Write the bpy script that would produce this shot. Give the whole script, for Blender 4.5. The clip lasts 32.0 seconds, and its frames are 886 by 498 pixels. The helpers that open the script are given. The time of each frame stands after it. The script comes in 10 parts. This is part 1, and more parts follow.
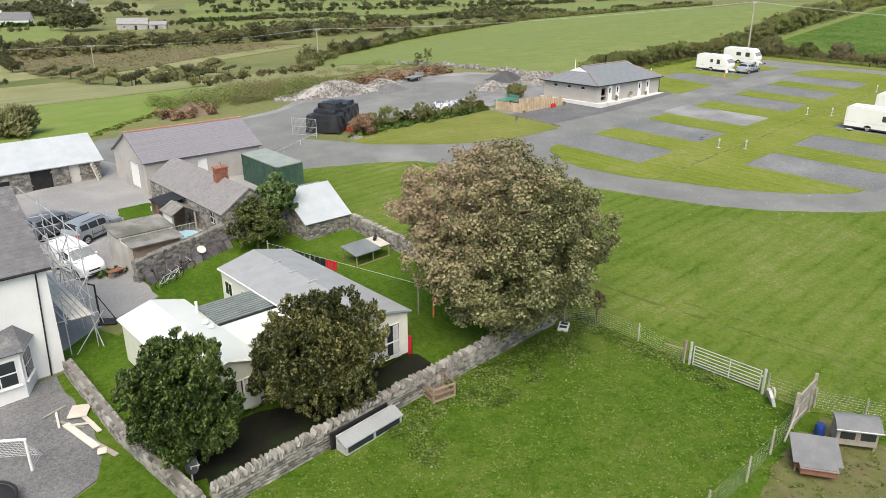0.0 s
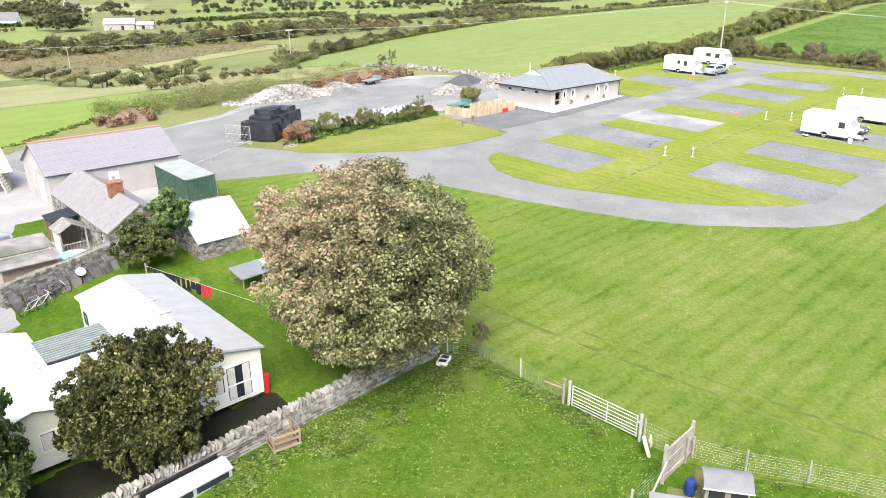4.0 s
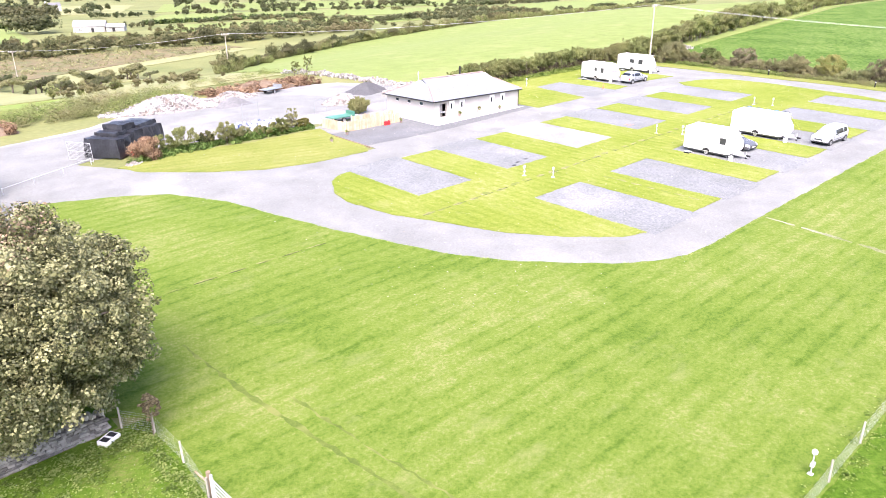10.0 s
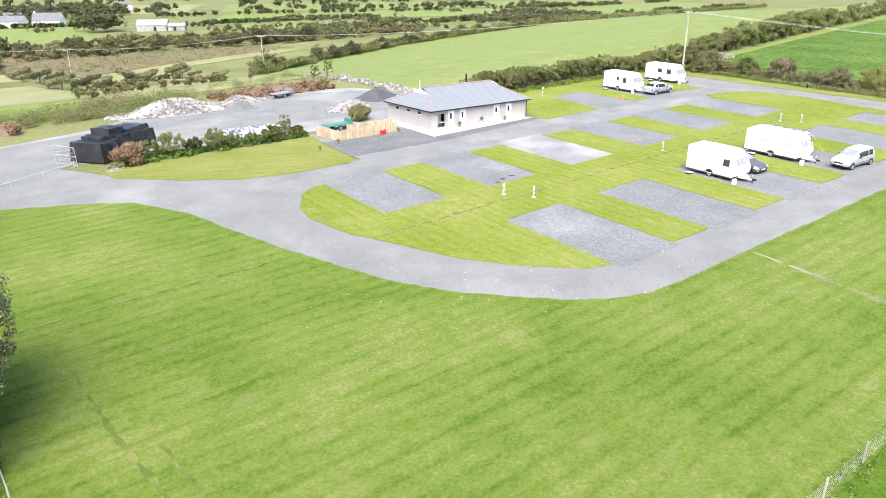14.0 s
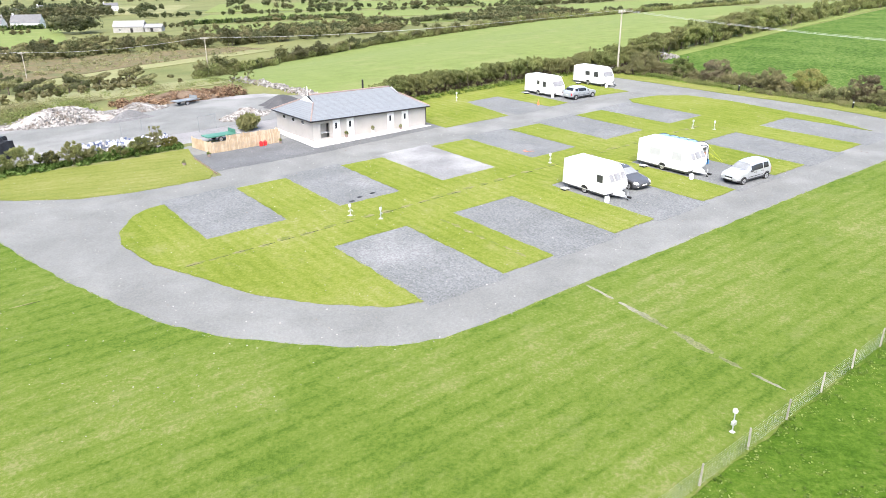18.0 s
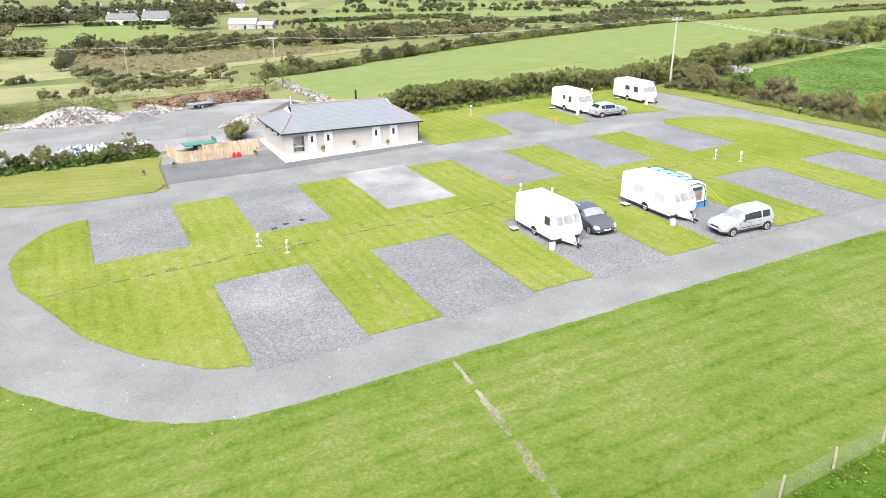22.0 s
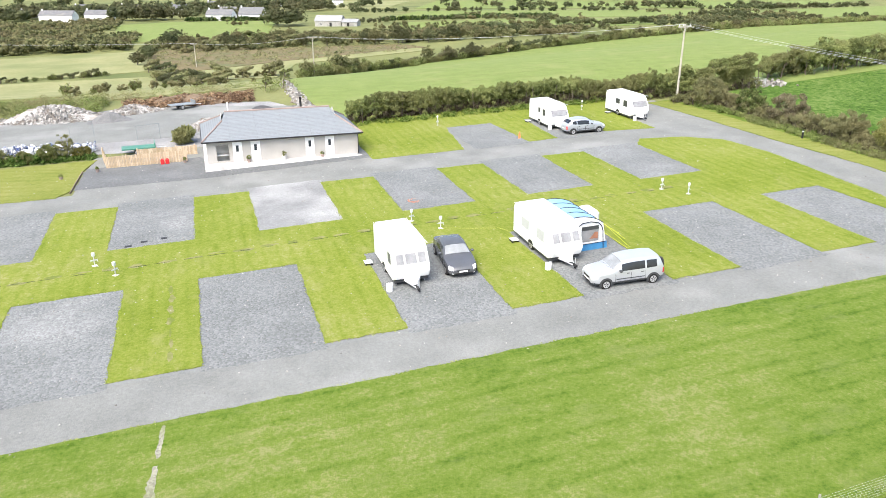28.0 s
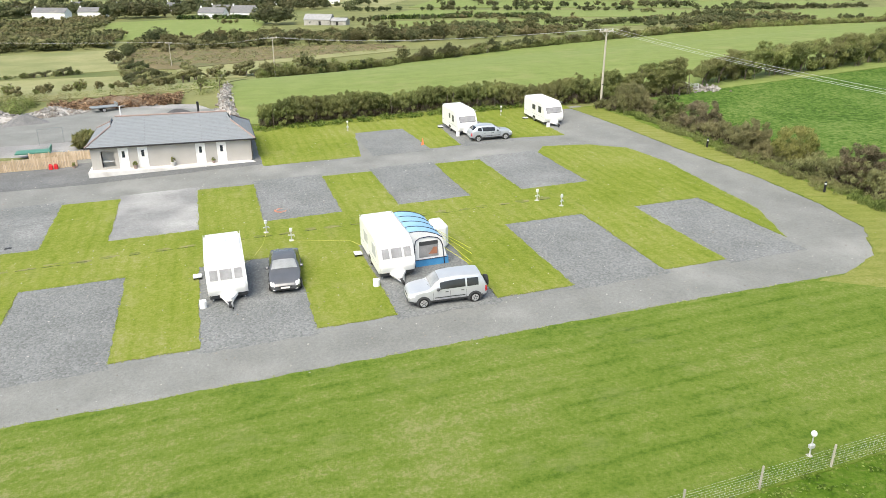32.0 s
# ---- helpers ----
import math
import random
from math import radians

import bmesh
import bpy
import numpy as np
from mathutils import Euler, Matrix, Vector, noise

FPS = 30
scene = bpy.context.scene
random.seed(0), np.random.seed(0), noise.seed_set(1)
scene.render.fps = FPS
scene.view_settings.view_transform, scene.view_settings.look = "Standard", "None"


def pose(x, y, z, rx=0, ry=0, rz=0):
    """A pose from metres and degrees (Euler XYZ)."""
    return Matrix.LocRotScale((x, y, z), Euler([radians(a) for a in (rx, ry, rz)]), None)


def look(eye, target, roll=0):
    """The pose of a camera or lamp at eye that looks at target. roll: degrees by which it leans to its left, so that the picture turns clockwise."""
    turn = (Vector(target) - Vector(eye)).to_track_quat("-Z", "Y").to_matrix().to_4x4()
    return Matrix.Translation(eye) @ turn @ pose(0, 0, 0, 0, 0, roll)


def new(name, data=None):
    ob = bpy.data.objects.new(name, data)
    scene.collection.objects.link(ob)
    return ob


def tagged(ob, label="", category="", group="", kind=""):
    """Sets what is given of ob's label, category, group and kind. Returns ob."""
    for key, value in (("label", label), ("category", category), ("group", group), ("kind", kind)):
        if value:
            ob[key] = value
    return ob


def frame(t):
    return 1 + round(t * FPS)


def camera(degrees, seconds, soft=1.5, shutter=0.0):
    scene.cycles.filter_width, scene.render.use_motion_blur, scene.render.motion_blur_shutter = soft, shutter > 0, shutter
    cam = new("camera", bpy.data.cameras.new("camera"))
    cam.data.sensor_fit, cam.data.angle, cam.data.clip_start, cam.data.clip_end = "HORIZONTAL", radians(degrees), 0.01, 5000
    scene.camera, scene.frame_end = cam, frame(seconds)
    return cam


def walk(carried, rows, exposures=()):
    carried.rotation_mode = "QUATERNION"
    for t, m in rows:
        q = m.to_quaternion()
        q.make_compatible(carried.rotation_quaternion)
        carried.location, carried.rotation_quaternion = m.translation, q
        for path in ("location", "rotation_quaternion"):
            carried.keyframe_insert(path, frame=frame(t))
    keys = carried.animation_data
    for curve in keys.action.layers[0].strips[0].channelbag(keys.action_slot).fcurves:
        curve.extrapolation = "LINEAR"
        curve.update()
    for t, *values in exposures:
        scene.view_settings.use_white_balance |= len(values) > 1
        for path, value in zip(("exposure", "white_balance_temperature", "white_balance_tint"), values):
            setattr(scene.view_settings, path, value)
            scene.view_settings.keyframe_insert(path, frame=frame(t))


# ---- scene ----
cam = camera(63.9, 32.0, soft=0.5)
METRES, EYE, TILT, LEAN, TURN = 88.0, 17.6, -20.8, 0.0, -42.4
ROWS = [
    (0.0, 0.0, 0.0, 0.0, 0.0, 0.0, -0.0),
    (0.5, 0.0093, 0.0051, 0.0022, -0.0, -0.02, 0.01),
    (1.0, 0.0184, 0.0098, 0.0044, 0.02, -0.04, 0.03),
    (1.5, 0.0274, 0.0142, 0.0063, 0.03, -0.03, 0.01),
    (2.0, 0.0363, 0.0184, 0.0081, 0.06, -0.06, 0.07),
    (2.5, 0.0452, 0.0225, 0.0099, 0.09, -0.08, 0.14),
    (4.5, 0.0841, 0.0383, 0.0174, 0.13, -0.12, 0.15),
    (5.0, 0.0956, 0.042, 0.0188, 0.13, -0.12, 0.18),
    (5.5, 0.1081, 0.0456, 0.0205, 0.13, -0.14, 0.18),
    (6.0, 0.121, 0.0496, 0.0224, 0.14, -0.16, 0.21),
    (6.5, 0.1342, 0.054, 0.0244, 0.14, -0.15, 0.21),
    (7.0, 0.1477, 0.0587, 0.0264, 0.15, -0.16, 0.25),
    (7.5, 0.1609, 0.0636, 0.0285, 0.15, -0.17, 0.22),
    (8.0, 0.1747, 0.069, 0.0308, 0.16, -0.18, 0.29),
    (8.5, 0.1892, 0.0745, 0.0334, 0.16, -0.18, 0.33),
    (9.0, 0.2039, 0.0806, 0.0363, 0.16, -0.19, 0.32),
    (9.5, 0.2188, 0.0865, 0.0397, 0.16, -0.15, 0.29),
    (10.0, 0.2331, 0.0932, 0.0432, 0.17, -0.12, 0.25),
    (10.5, 0.2457, 0.1001, 0.0466, 0.47, -0.09, 0.09),
    (11.0, 0.2572, 0.1066, 0.0494, 1.35, -0.07, -0.3),
    (11.5, 0.2684, 0.1119, 0.0519, 2.15, -0.07, -0.67),
    (12.0, 0.2791, 0.1166, 0.0545, 2.96, -0.07, -1.07),
    (12.5, 0.2885, 0.1212, 0.0571, 3.69, -0.07, -1.4),
    (13.0, 0.297, 0.1256, 0.0591, 4.48, -0.07, -1.77),
    (13.5, 0.3053, 0.1297, 0.0609, 4.83, -0.07, -1.91),
    (15.5, 0.3514, 0.1522, 0.0696, 4.82, -0.11, -1.59),
    (16.0, 0.368, 0.1607, 0.073, 4.81, -0.15, -1.53),
    (16.5, 0.3867, 0.1701, 0.0766, 4.82, -0.17, -1.47),
    (17.0, 0.4063, 0.1804, 0.0806, 4.8, -0.2, -1.41),
    (17.5, 0.4269, 0.1925, 0.0856, 4.79, -0.23, -1.37),
    (18.0, 0.448, 0.2057, 0.0908, 5.19, -0.23, -1.5),
    (18.5, 0.4684, 0.219, 0.096, 7.09, -0.26, -2.29),
    (19.0, 0.4883, 0.2324, 0.1013, 10.98, -0.42, -3.84),
    (19.5, 0.5069, 0.2456, 0.1066, 14.28, -0.67, -5.15),
    (20.0, 0.5243, 0.2586, 0.1121, 14.37, -0.7, -5.16),
    (20.5, 0.5406, 0.2711, 0.1173, 14.35, -0.72, -5.15),
    (21.0, 0.5562, 0.2836, 0.1226, 14.37, -0.75, -5.15),
    (21.5, 0.5716, 0.2964, 0.1281, 14.37, -0.78, -5.16),
    (22.0, 0.5865, 0.3085, 0.1334, 14.36, -0.8, -5.2),
    (22.5, 0.6006, 0.3204, 0.1386, 14.37, -0.82, -5.21),
    (23.0, 0.614, 0.3315, 0.1433, 14.5, -0.85, -5.28),
    (23.5, 0.6265, 0.3419, 0.1478, 16.48, -1.02, -6.06),
    (24.0, 0.6392, 0.3518, 0.1524, 19.07, -1.3, -7.03),
    (24.5, 0.6512, 0.3611, 0.1567, 20.64, -1.5, -7.65),
    (26.5, 0.6961, 0.3949, 0.1702, 22.29, -1.8, -8.29),
    (27.0, 0.7091, 0.4042, 0.1737, 22.32, -1.83, -8.29),
    (27.5, 0.7234, 0.4132, 0.1773, 22.38, -1.87, -8.29),
    (28.0, 0.7388, 0.4222, 0.181, 22.42, -1.9, -8.3),
    (28.5, 0.755, 0.4313, 0.1852, 22.47, -1.94, -8.29),
    (29.0, 0.771, 0.4404, 0.189, 22.53, -1.97, -8.32),
    (29.5, 0.7857, 0.449, 0.1929, 22.59, -1.99, -8.39),
    (30.0, 0.7993, 0.4562, 0.1966, 22.66, -2.01, -8.44),
    (30.5, 0.812, 0.4629, 0.2, 22.73, -2.03, -8.49),
    (31.0, 0.8234, 0.4695, 0.2033, 22.8, -2.04, -8.6),
    (31.5, 0.8332, 0.4759, 0.2068, 22.86, -2.07, -8.68),
    (32.0, 0.8425, 0.482, 0.21, 22.93, -2.1, -8.72),
]
EXPOSURES = [(0.0, 0.62, 6850, 8), (2.0, 1.12, 6800, 9), (5.0, 1.60, 6550, 13), (7.0, 1.90, 6480, 20), (9.0, 2.06, 6450, 25), (11.0, 1.82, 6430, 21), (13.0, 1.55, 6400, 13), (17.0, 1.46, 6430, 12), (23.0, 1.38, 6600, 10), (28.0, 1.37, 6600, 9), (30.0, 1.16, 6650, 9), (32.0, 1.0, 6900, 6)]
walk(cam, [(t, pose(0, 0, EYE, TILT, LEAN, TURN) @ pose(METRES * x, METRES * y, METRES * z, 90 + pitch, roll, yaw))
           for t, x, y, z, yaw, pitch, roll in ROWS], EXPOSURES)

# ---- light: a bright, hazy late-summer day ----
SUN_FROM = Vector((-0.40, -0.40, 0.82)).normalized()
world = bpy.data.worlds.new("world")
scene.world = world
world.use_nodes = True
sky = world.node_tree.nodes.new("ShaderNodeTexSky")
sky.sky_type, sky.sun_disc = "NISHITA", False
sky.sun_elevation = math.asin(SUN_FROM.z)
sky.sun_rotation = math.atan2(SUN_FROM.x, SUN_FROM.y)
sky.air_density, sky.dust_density, sky.ozone_density = 1.0, 3.0, 1.0
backing = world.node_tree.nodes["Background"]
backing.inputs["Strength"].default_value = 0.135
world.node_tree.links.new(sky.outputs[0], backing.inputs["Color"])
sun = new("sun", bpy.data.lights.new("sun", "SUN"))
sun.data.energy, sun.data.angle, sun.data.color = 2.1, radians(50), (1.0, 0.94, 0.86)
sun.matrix_world = look(SUN_FROM * 200, (0, 0, 0))
from mathutils import geometry

# ---- terrain ----
GA, GB, GC = 0.034462, 0.019855, -1.19


def smooth(v, lo, hi):
    s = min(1.0, max(0.0, (v - lo) / (hi - lo)))
    return s * s * (3 - 2 * s)


def gz(x, y):
    """Height of the ground: the site's gentle slope, falling to a valley in the north."""
    xc, yc = max(-120.0, min(260.0, x)), max(-60.0, y)
    lo = 75 + 0.15 * max(0.0, xc - 100)
    w = smooth(y, lo, lo + 150)
    return (GA * xc + GB * yc + GC) * (1 - w) + (-10 + 0.02 * (xc - 75)) * w


SLOPE = Vector((0, 0, 1)).rotation_difference(Vector((-GA, -GB, 1))).to_matrix().to_4x4()

# ---- materials ----


def material(name, low, high, scale=8.0, rough=0.8, metal=0.0, bump=0.3, fine=60.0, stain=None, stain_at=0.62, dist=0.02, island=0.0, per_object=0.0, spec=0.3):
    """A surface of two tones mixed by noise at two scales, with bump; stain: a third tone in patches."""
    m = bpy.data.materials.new(name)
    m.use_nodes = True
    nt = m.node_tree
    n, ln = nt.nodes, nt.links
    bsdf = n["Principled BSDF"]
    bsdf.inputs["Roughness"].default_value = rough
    bsdf.inputs["Metallic"].default_value = metal
    bsdf.inputs["Specular IOR Level"].default_value = spec
    co = n.new("ShaderNodeTexCoord")
    geo = n.new("ShaderNodeNewGeometry")
    a, b = n.new("ShaderNodeTexNoise"), n.new("ShaderNodeTexNoise")
    a.inputs["Scale"].default_value, a.inputs["Detail"].default_value = scale, 5
    b.inputs["Scale"].default_value, b.inputs["Detail"].default_value = fine, 3
    for t in (a, b):
        ln.new(geo.outputs["Position"], t.inputs["Vector"])
    mixv = n.new("ShaderNodeMath")
    mixv.operation = "MULTIPLY_ADD"
    ln.new(b.outputs[0], mixv.inputs[0])
    mixv.inputs[1].default_value = 0.5
    half = n.new("ShaderNodeMath")
    half.operation = "MULTIPLY"
    half.inputs[1].default_value = 0.75
    ln.new(a.outputs[0], half.inputs[0])
    ln.new(half.outputs[0], mixv.inputs[2])
    last = mixv.outputs[0]
    if island or per_object:
        rnd = n.new("ShaderNodeObjectInfo").outputs["Random"] if per_object else geo.outputs["Random Per Island"]
        add = n.new("ShaderNodeMath")
        add.operation = "MULTIPLY_ADD"
        ln.new(rnd, add.inputs[0])
        add.inputs[1].default_value = island or per_object
        sub = n.new("ShaderNodeMath")
        sub.operation = "SUBTRACT"
        ln.new(last, sub.inputs[0])
        sub.inputs[1].default_value = (island or per_object) / 2
        ln.new(sub.outputs[0], add.inputs[2])
        last = add.outputs[0]
    ramp = n.new("ShaderNodeValToRGB")
    ramp.color_ramp.elements[0].position, ramp.color_ramp.elements[1].position = 0.42, 0.82
    ramp.color_ramp.elements[0].color, ramp.color_ramp.elements[1].color = (*low, 1), (*high, 1)
    ln.new(last, ramp.inputs[0])
    colour = ramp.outputs[0]
    if stain:
        s = n.new("ShaderNodeTexNoise")
        s.inputs["Scale"].default_value, s.inputs["Detail"].default_value = scale * 0.37, 6
        ln.new(geo.outputs["Position"], s.inputs["Vector"])
        r2 = n.new("ShaderNodeValToRGB")
        r2.color_ramp.elements[0].position, r2.color_ramp.elements[1].position = stain_at - 0.08, stain_at + 0.08
        ln.new(s.outputs[0], r2.inputs[0])
        mx = n.new("ShaderNodeMix")
        mx.data_type = "RGBA"
        ln.new(r2.outputs[0], mx.inputs[0])
        ln.new(colour, mx.inputs[6])
        mx.inputs[7].default_value = (*stain, 1)
        colour = mx.outputs[2]
    ln.new(colour, bsdf.inputs["Base Color"])
    if bump:
        bp = n.new("ShaderNodeBump")
        bp.inputs["Strength"].default_value, bp.inputs["Distance"].default_value = bump, dist
        ln.new(mixv.outputs[0], bp.inputs["Height"])
        ln.new(bp.outputs[0], bsdf.inputs["Normal"])
    return m


def streaked(m, along, across, amount, pale, seed=0.0, blades=0.5):
    """Adds mower streaks to a material: noise drawn out along one axis, and paler worn flecks."""
    nt = m.node_tree
    n, ln = nt.nodes, nt.links
    bsdf = n["Principled BSDF"]
    colour = bsdf.inputs["Base Color"].links[0].from_socket
    geo = n.new("ShaderNodeNewGeometry")
    mp = n.new("ShaderNodeMapping")
    mp.inputs["Scale"].default_value = (1 / along, 1 / across, 1)
    mp.inputs["Location"].default_value = (seed, seed, 0)
    ln.new(geo.outputs["Position"], mp.inputs["Vector"])
    no = n.new("ShaderNodeTexNoise")
    no.inputs["Scale"].default_value, no.inputs["Detail"].default_value = 1.0, 4
    ln.new(mp.outputs[0], no.inputs["Vector"])
    val = n.new("ShaderNodeMath")
    val.operation = "MULTIPLY_ADD"
    ln.new(no.outputs[0], val.inputs[0])
    val.inputs[1].default_value, val.inputs[2].default_value = amount * 2, 1 - amount
    fine = n.new("ShaderNodeTexNoise")
    fine.inputs["Scale"].default_value, fine.inputs["Detail"].default_value, fine.inputs["Roughness"].default_value = 9.0, 3, 0.75
    ln.new(geo.outputs["Position"], fine.inputs["Vector"])
    fv = n.new("ShaderNodeMath")
    fv.operation = "MULTIPLY_ADD"
    ln.new(fine.outputs[0], fv.inputs[0])
    fv.inputs[1].default_value, fv.inputs[2].default_value = blades * 2, 1 - blades
    both = n.new("ShaderNodeMath")
    both.operation = "MULTIPLY"
    ln.new(val.outputs[0], both.inputs[0])
    ln.new(fv.outputs[0], both.inputs[1])
    hsv = n.new("ShaderNodeHueSaturation")
    ln.new(both.outputs[0], hsv.inputs["Value"])
    ln.new(colour, hsv.inputs["Color"])
    fl = n.new("ShaderNodeTexNoise")
    fl.inputs["Scale"].default_value, fl.inputs["Detail"].default_value, fl.inputs["Roughness"].default_value = 0.55, 7, 0.72
    ln.new(geo.outputs["Position"], fl.inputs["Vector"])
    rp = n.new("ShaderNodeMapRange")
    rp.inputs["From Min"].default_value, rp.inputs["From Max"].default_value = 0.54, 0.72
    ln.new(fl.outputs[0], rp.inputs["Value"])
    mx = n.new("ShaderNodeMix")
    mx.data_type = "RGBA"
    ln.new(rp.outputs[0], mx.inputs[0])
    ln.new(hsv.outputs[0], mx.inputs[6])
    mx.inputs[7].default_value = (*pale, 1)
    ln.new(mx.outputs[2], bsdf.inputs["Base Color"])
    return m


def turf(name, dark, mid, fresh, straw, lines=1.25, axis="Y", turn=0.0, seed=0.0, mottle=0.6, rows=0.07, worn=0.55, bands=0.05):
    """Mown grass: broad tired and lush patches, clumps, blades, flecks drawn out along the mower's way, and its thin dark tracks."""
    m = bpy.data.materials.new(name)
    m.use_nodes = True
    nt = m.node_tree
    n, ln = nt.nodes, nt.links
    bsdf = n["Principled BSDF"]
    bsdf.inputs["Roughness"].default_value = 0.95
    bsdf.inputs["Specular IOR Level"].default_value = 0.08
    geo = n.new("ShaderNodeNewGeometry")
    mp = n.new("ShaderNodeMapping")
    mp.inputs["Rotation"].default_value = (0, 0, turn)
    mp.inputs["Location"].default_value = (seed, seed * 0.7, 0)
    ln.new(geo.outputs["Position"], mp.inputs["Vector"])

    def tex(scale, detail, rough=0.5, stretch=None):
        t = n.new("ShaderNodeTexNoise")
        t.inputs["Scale"].default_value, t.inputs["Detail"].default_value, t.inputs["Roughness"].default_value = scale, detail, rough
        src = mp.outputs[0]
        if stretch:
            sc = n.new("ShaderNodeMapping")
            sc.inputs["Scale"].default_value = (*stretch, 1)
            ln.new(src, sc.inputs["Vector"])
            src = sc.outputs[0]
        ln.new(src, t.inputs["Vector"])
        return t.outputs[0]

    def add(v, w, onto):
        q = n.new("ShaderNodeMath")
        q.operation = "MULTIPLY_ADD"
        ln.new(v, q.inputs[0])
        q.inputs[1].default_value = w
        if isinstance(onto, float):
            q.inputs[2].default_value = onto
        else:
            ln.new(onto, q.inputs[2])
        return q.outputs[0]
    long = (0.55, 2.0) if axis == "Y" else (2.0, 0.55)
    broad, clumps, blades, flecks = tex(0.13, 4, 0.6), tex(1.9, 6, 0.74), tex(5.5, 5, 0.82), tex(1.0, 5, 0.68, long)
    w = n.new("ShaderNodeTexWave")
    w.wave_type, w.bands_direction, w.wave_profile = "BANDS", axis, "SIN"
    w.inputs["Scale"].default_value, w.inputs["Distortion"].default_value = 0.314 / lines, 0.35
    w.inputs["Detail"].default_value, w.inputs["Detail Scale"].default_value = 1.0, 0.12
    ln.new(mp.outputs[0], w.inputs["Vector"])
    thin = n.new("ShaderNodeMath")
    thin.operation = "POWER"
    ln.new(w.outputs["Fac"], thin.inputs[0])
    thin.inputs[1].default_value = 7.0
    faint = n.new("ShaderNodeMath")
    faint.operation = "MULTIPLY"
    ln.new(thin.outputs[0], faint.inputs[0])
    broken = n.new("ShaderNodeMapRange")
    broken.inputs["From Min"].default_value, broken.inputs["From Max"].default_value = 0.40, 0.62
    ln.new(tex(0.6, 4, 0.65, long), broken.inputs["Value"])
    ln.new(broken.outputs[0], faint.inputs[1])
    v = add(broad, 0.80, 0.5 - (0.80 + mottle + 1.25 + 0.42) / 2 + rows * 0.25 + bands / 2)
    v = add(clumps, mottle, v)
    v = add(flecks, 0.42, v)
    v = add(blades, 1.25, v)
    v = add(faint.outputs[0], -rows * 2, v)
    fade = n.new("ShaderNodeMath")
    fade.operation = "MULTIPLY"
    ln.new(w.outputs["Fac"], fade.inputs[0])
    ln.new(tex(0.09, 3, 0.6, long), fade.inputs[1])
    v = add(fade.outputs[0], -2 * bands, v)
    ramp = n.new("ShaderNodeValToRGB")
    el = ramp.color_ramp.elements
    el[0].position, el[1].position = 0.18, 0.84
    el[0].color, el[1].color = (*dark, 1), (*straw, 1)
    for at, c in ((0.42, mid), (0.62, fresh)):
        e = el.new(at)
        e.color = (*c, 1)
    ln.new(v, ramp.inputs[0])
    spots = n.new("ShaderNodeMapRange")
    spots.inputs["From Min"].default_value, spots.inputs["From Max"].default_value = 0.55, 0.74
    spots.inputs["To Max"].default_value = worn
    ln.new(tex(0.5, 7, 0.74, (0.55, 1.0) if axis == "Y" else (1.0, 0.55)), spots.inputs["Value"])
    mx = n.new("ShaderNodeMix")
    mx.data_type = "RGBA"
    ln.new(spots.outputs[0], mx.inputs[0])
    ln.new(ramp.outputs[0], mx.inputs[6])
    mx.inputs[7].default_value = (*straw, 1)
    ln.new(mx.outputs[2], bsdf.inputs["Base Color"])
    bp = n.new("ShaderNodeBump")
    bp.inputs["Strength"].default_value, bp.inputs["Distance"].default_value = 1.0, 0.06
    ln.new(add(clumps, 0.6, blades), bp.inputs["Height"])
    ln.new(bp.outputs[0], bsdf.inputs["Normal"])
    return m


def gravel(name, low, high, size, dust=None, dust_at=0.6, contrast=0.8):
    """Loose stone: cells of random grey with bump."""
    m = material(name, low, high, 0.35, 0.9, 0, 0.0, 6.0, dust, dust_at)
    nt = m.node_tree
    n, ln = nt.nodes, nt.links
    bsdf = n["Principled BSDF"]
    colour = bsdf.inputs["Base Color"].links[0].from_socket
    geo = n.new("ShaderNodeNewGeometry")
    vo = n.new("ShaderNodeTexVoronoi")
    vo.inputs["Scale"].default_value = 1 / size
    ln.new(geo.outputs["Position"], vo.inputs["Vector"])
    bw = n.new("ShaderNodeRGBToBW")
    ln.new(vo.outputs["Color"], bw.inputs[0])
    val = n.new("ShaderNodeMath")
    val.operation = "MULTIPLY_ADD"
    ln.new(bw.outputs[0], val.inputs[0])
    val.inputs[1].default_value, val.inputs[2].default_value = contrast, 1 - contrast * 0.5
    hsv = n.new("ShaderNodeHueSaturation")
    ln.new(val.outputs[0], hsv.inputs["Value"])
    ln.new(colour, hsv.inputs["Color"])
    ln.new(hsv.outputs[0], bsdf.inputs["Base Color"])
    bp = n.new("ShaderNodeBump")
    bp.inputs["Strength"].default_value, bp.inputs["Distance"].default_value = 0.4, size * 0.5
    bp.invert = True
    ln.new(vo.outputs["Distance"], bp.inputs["Height"])
    ln.new(bp.outputs[0], bsdf.inputs["Normal"])
    return m


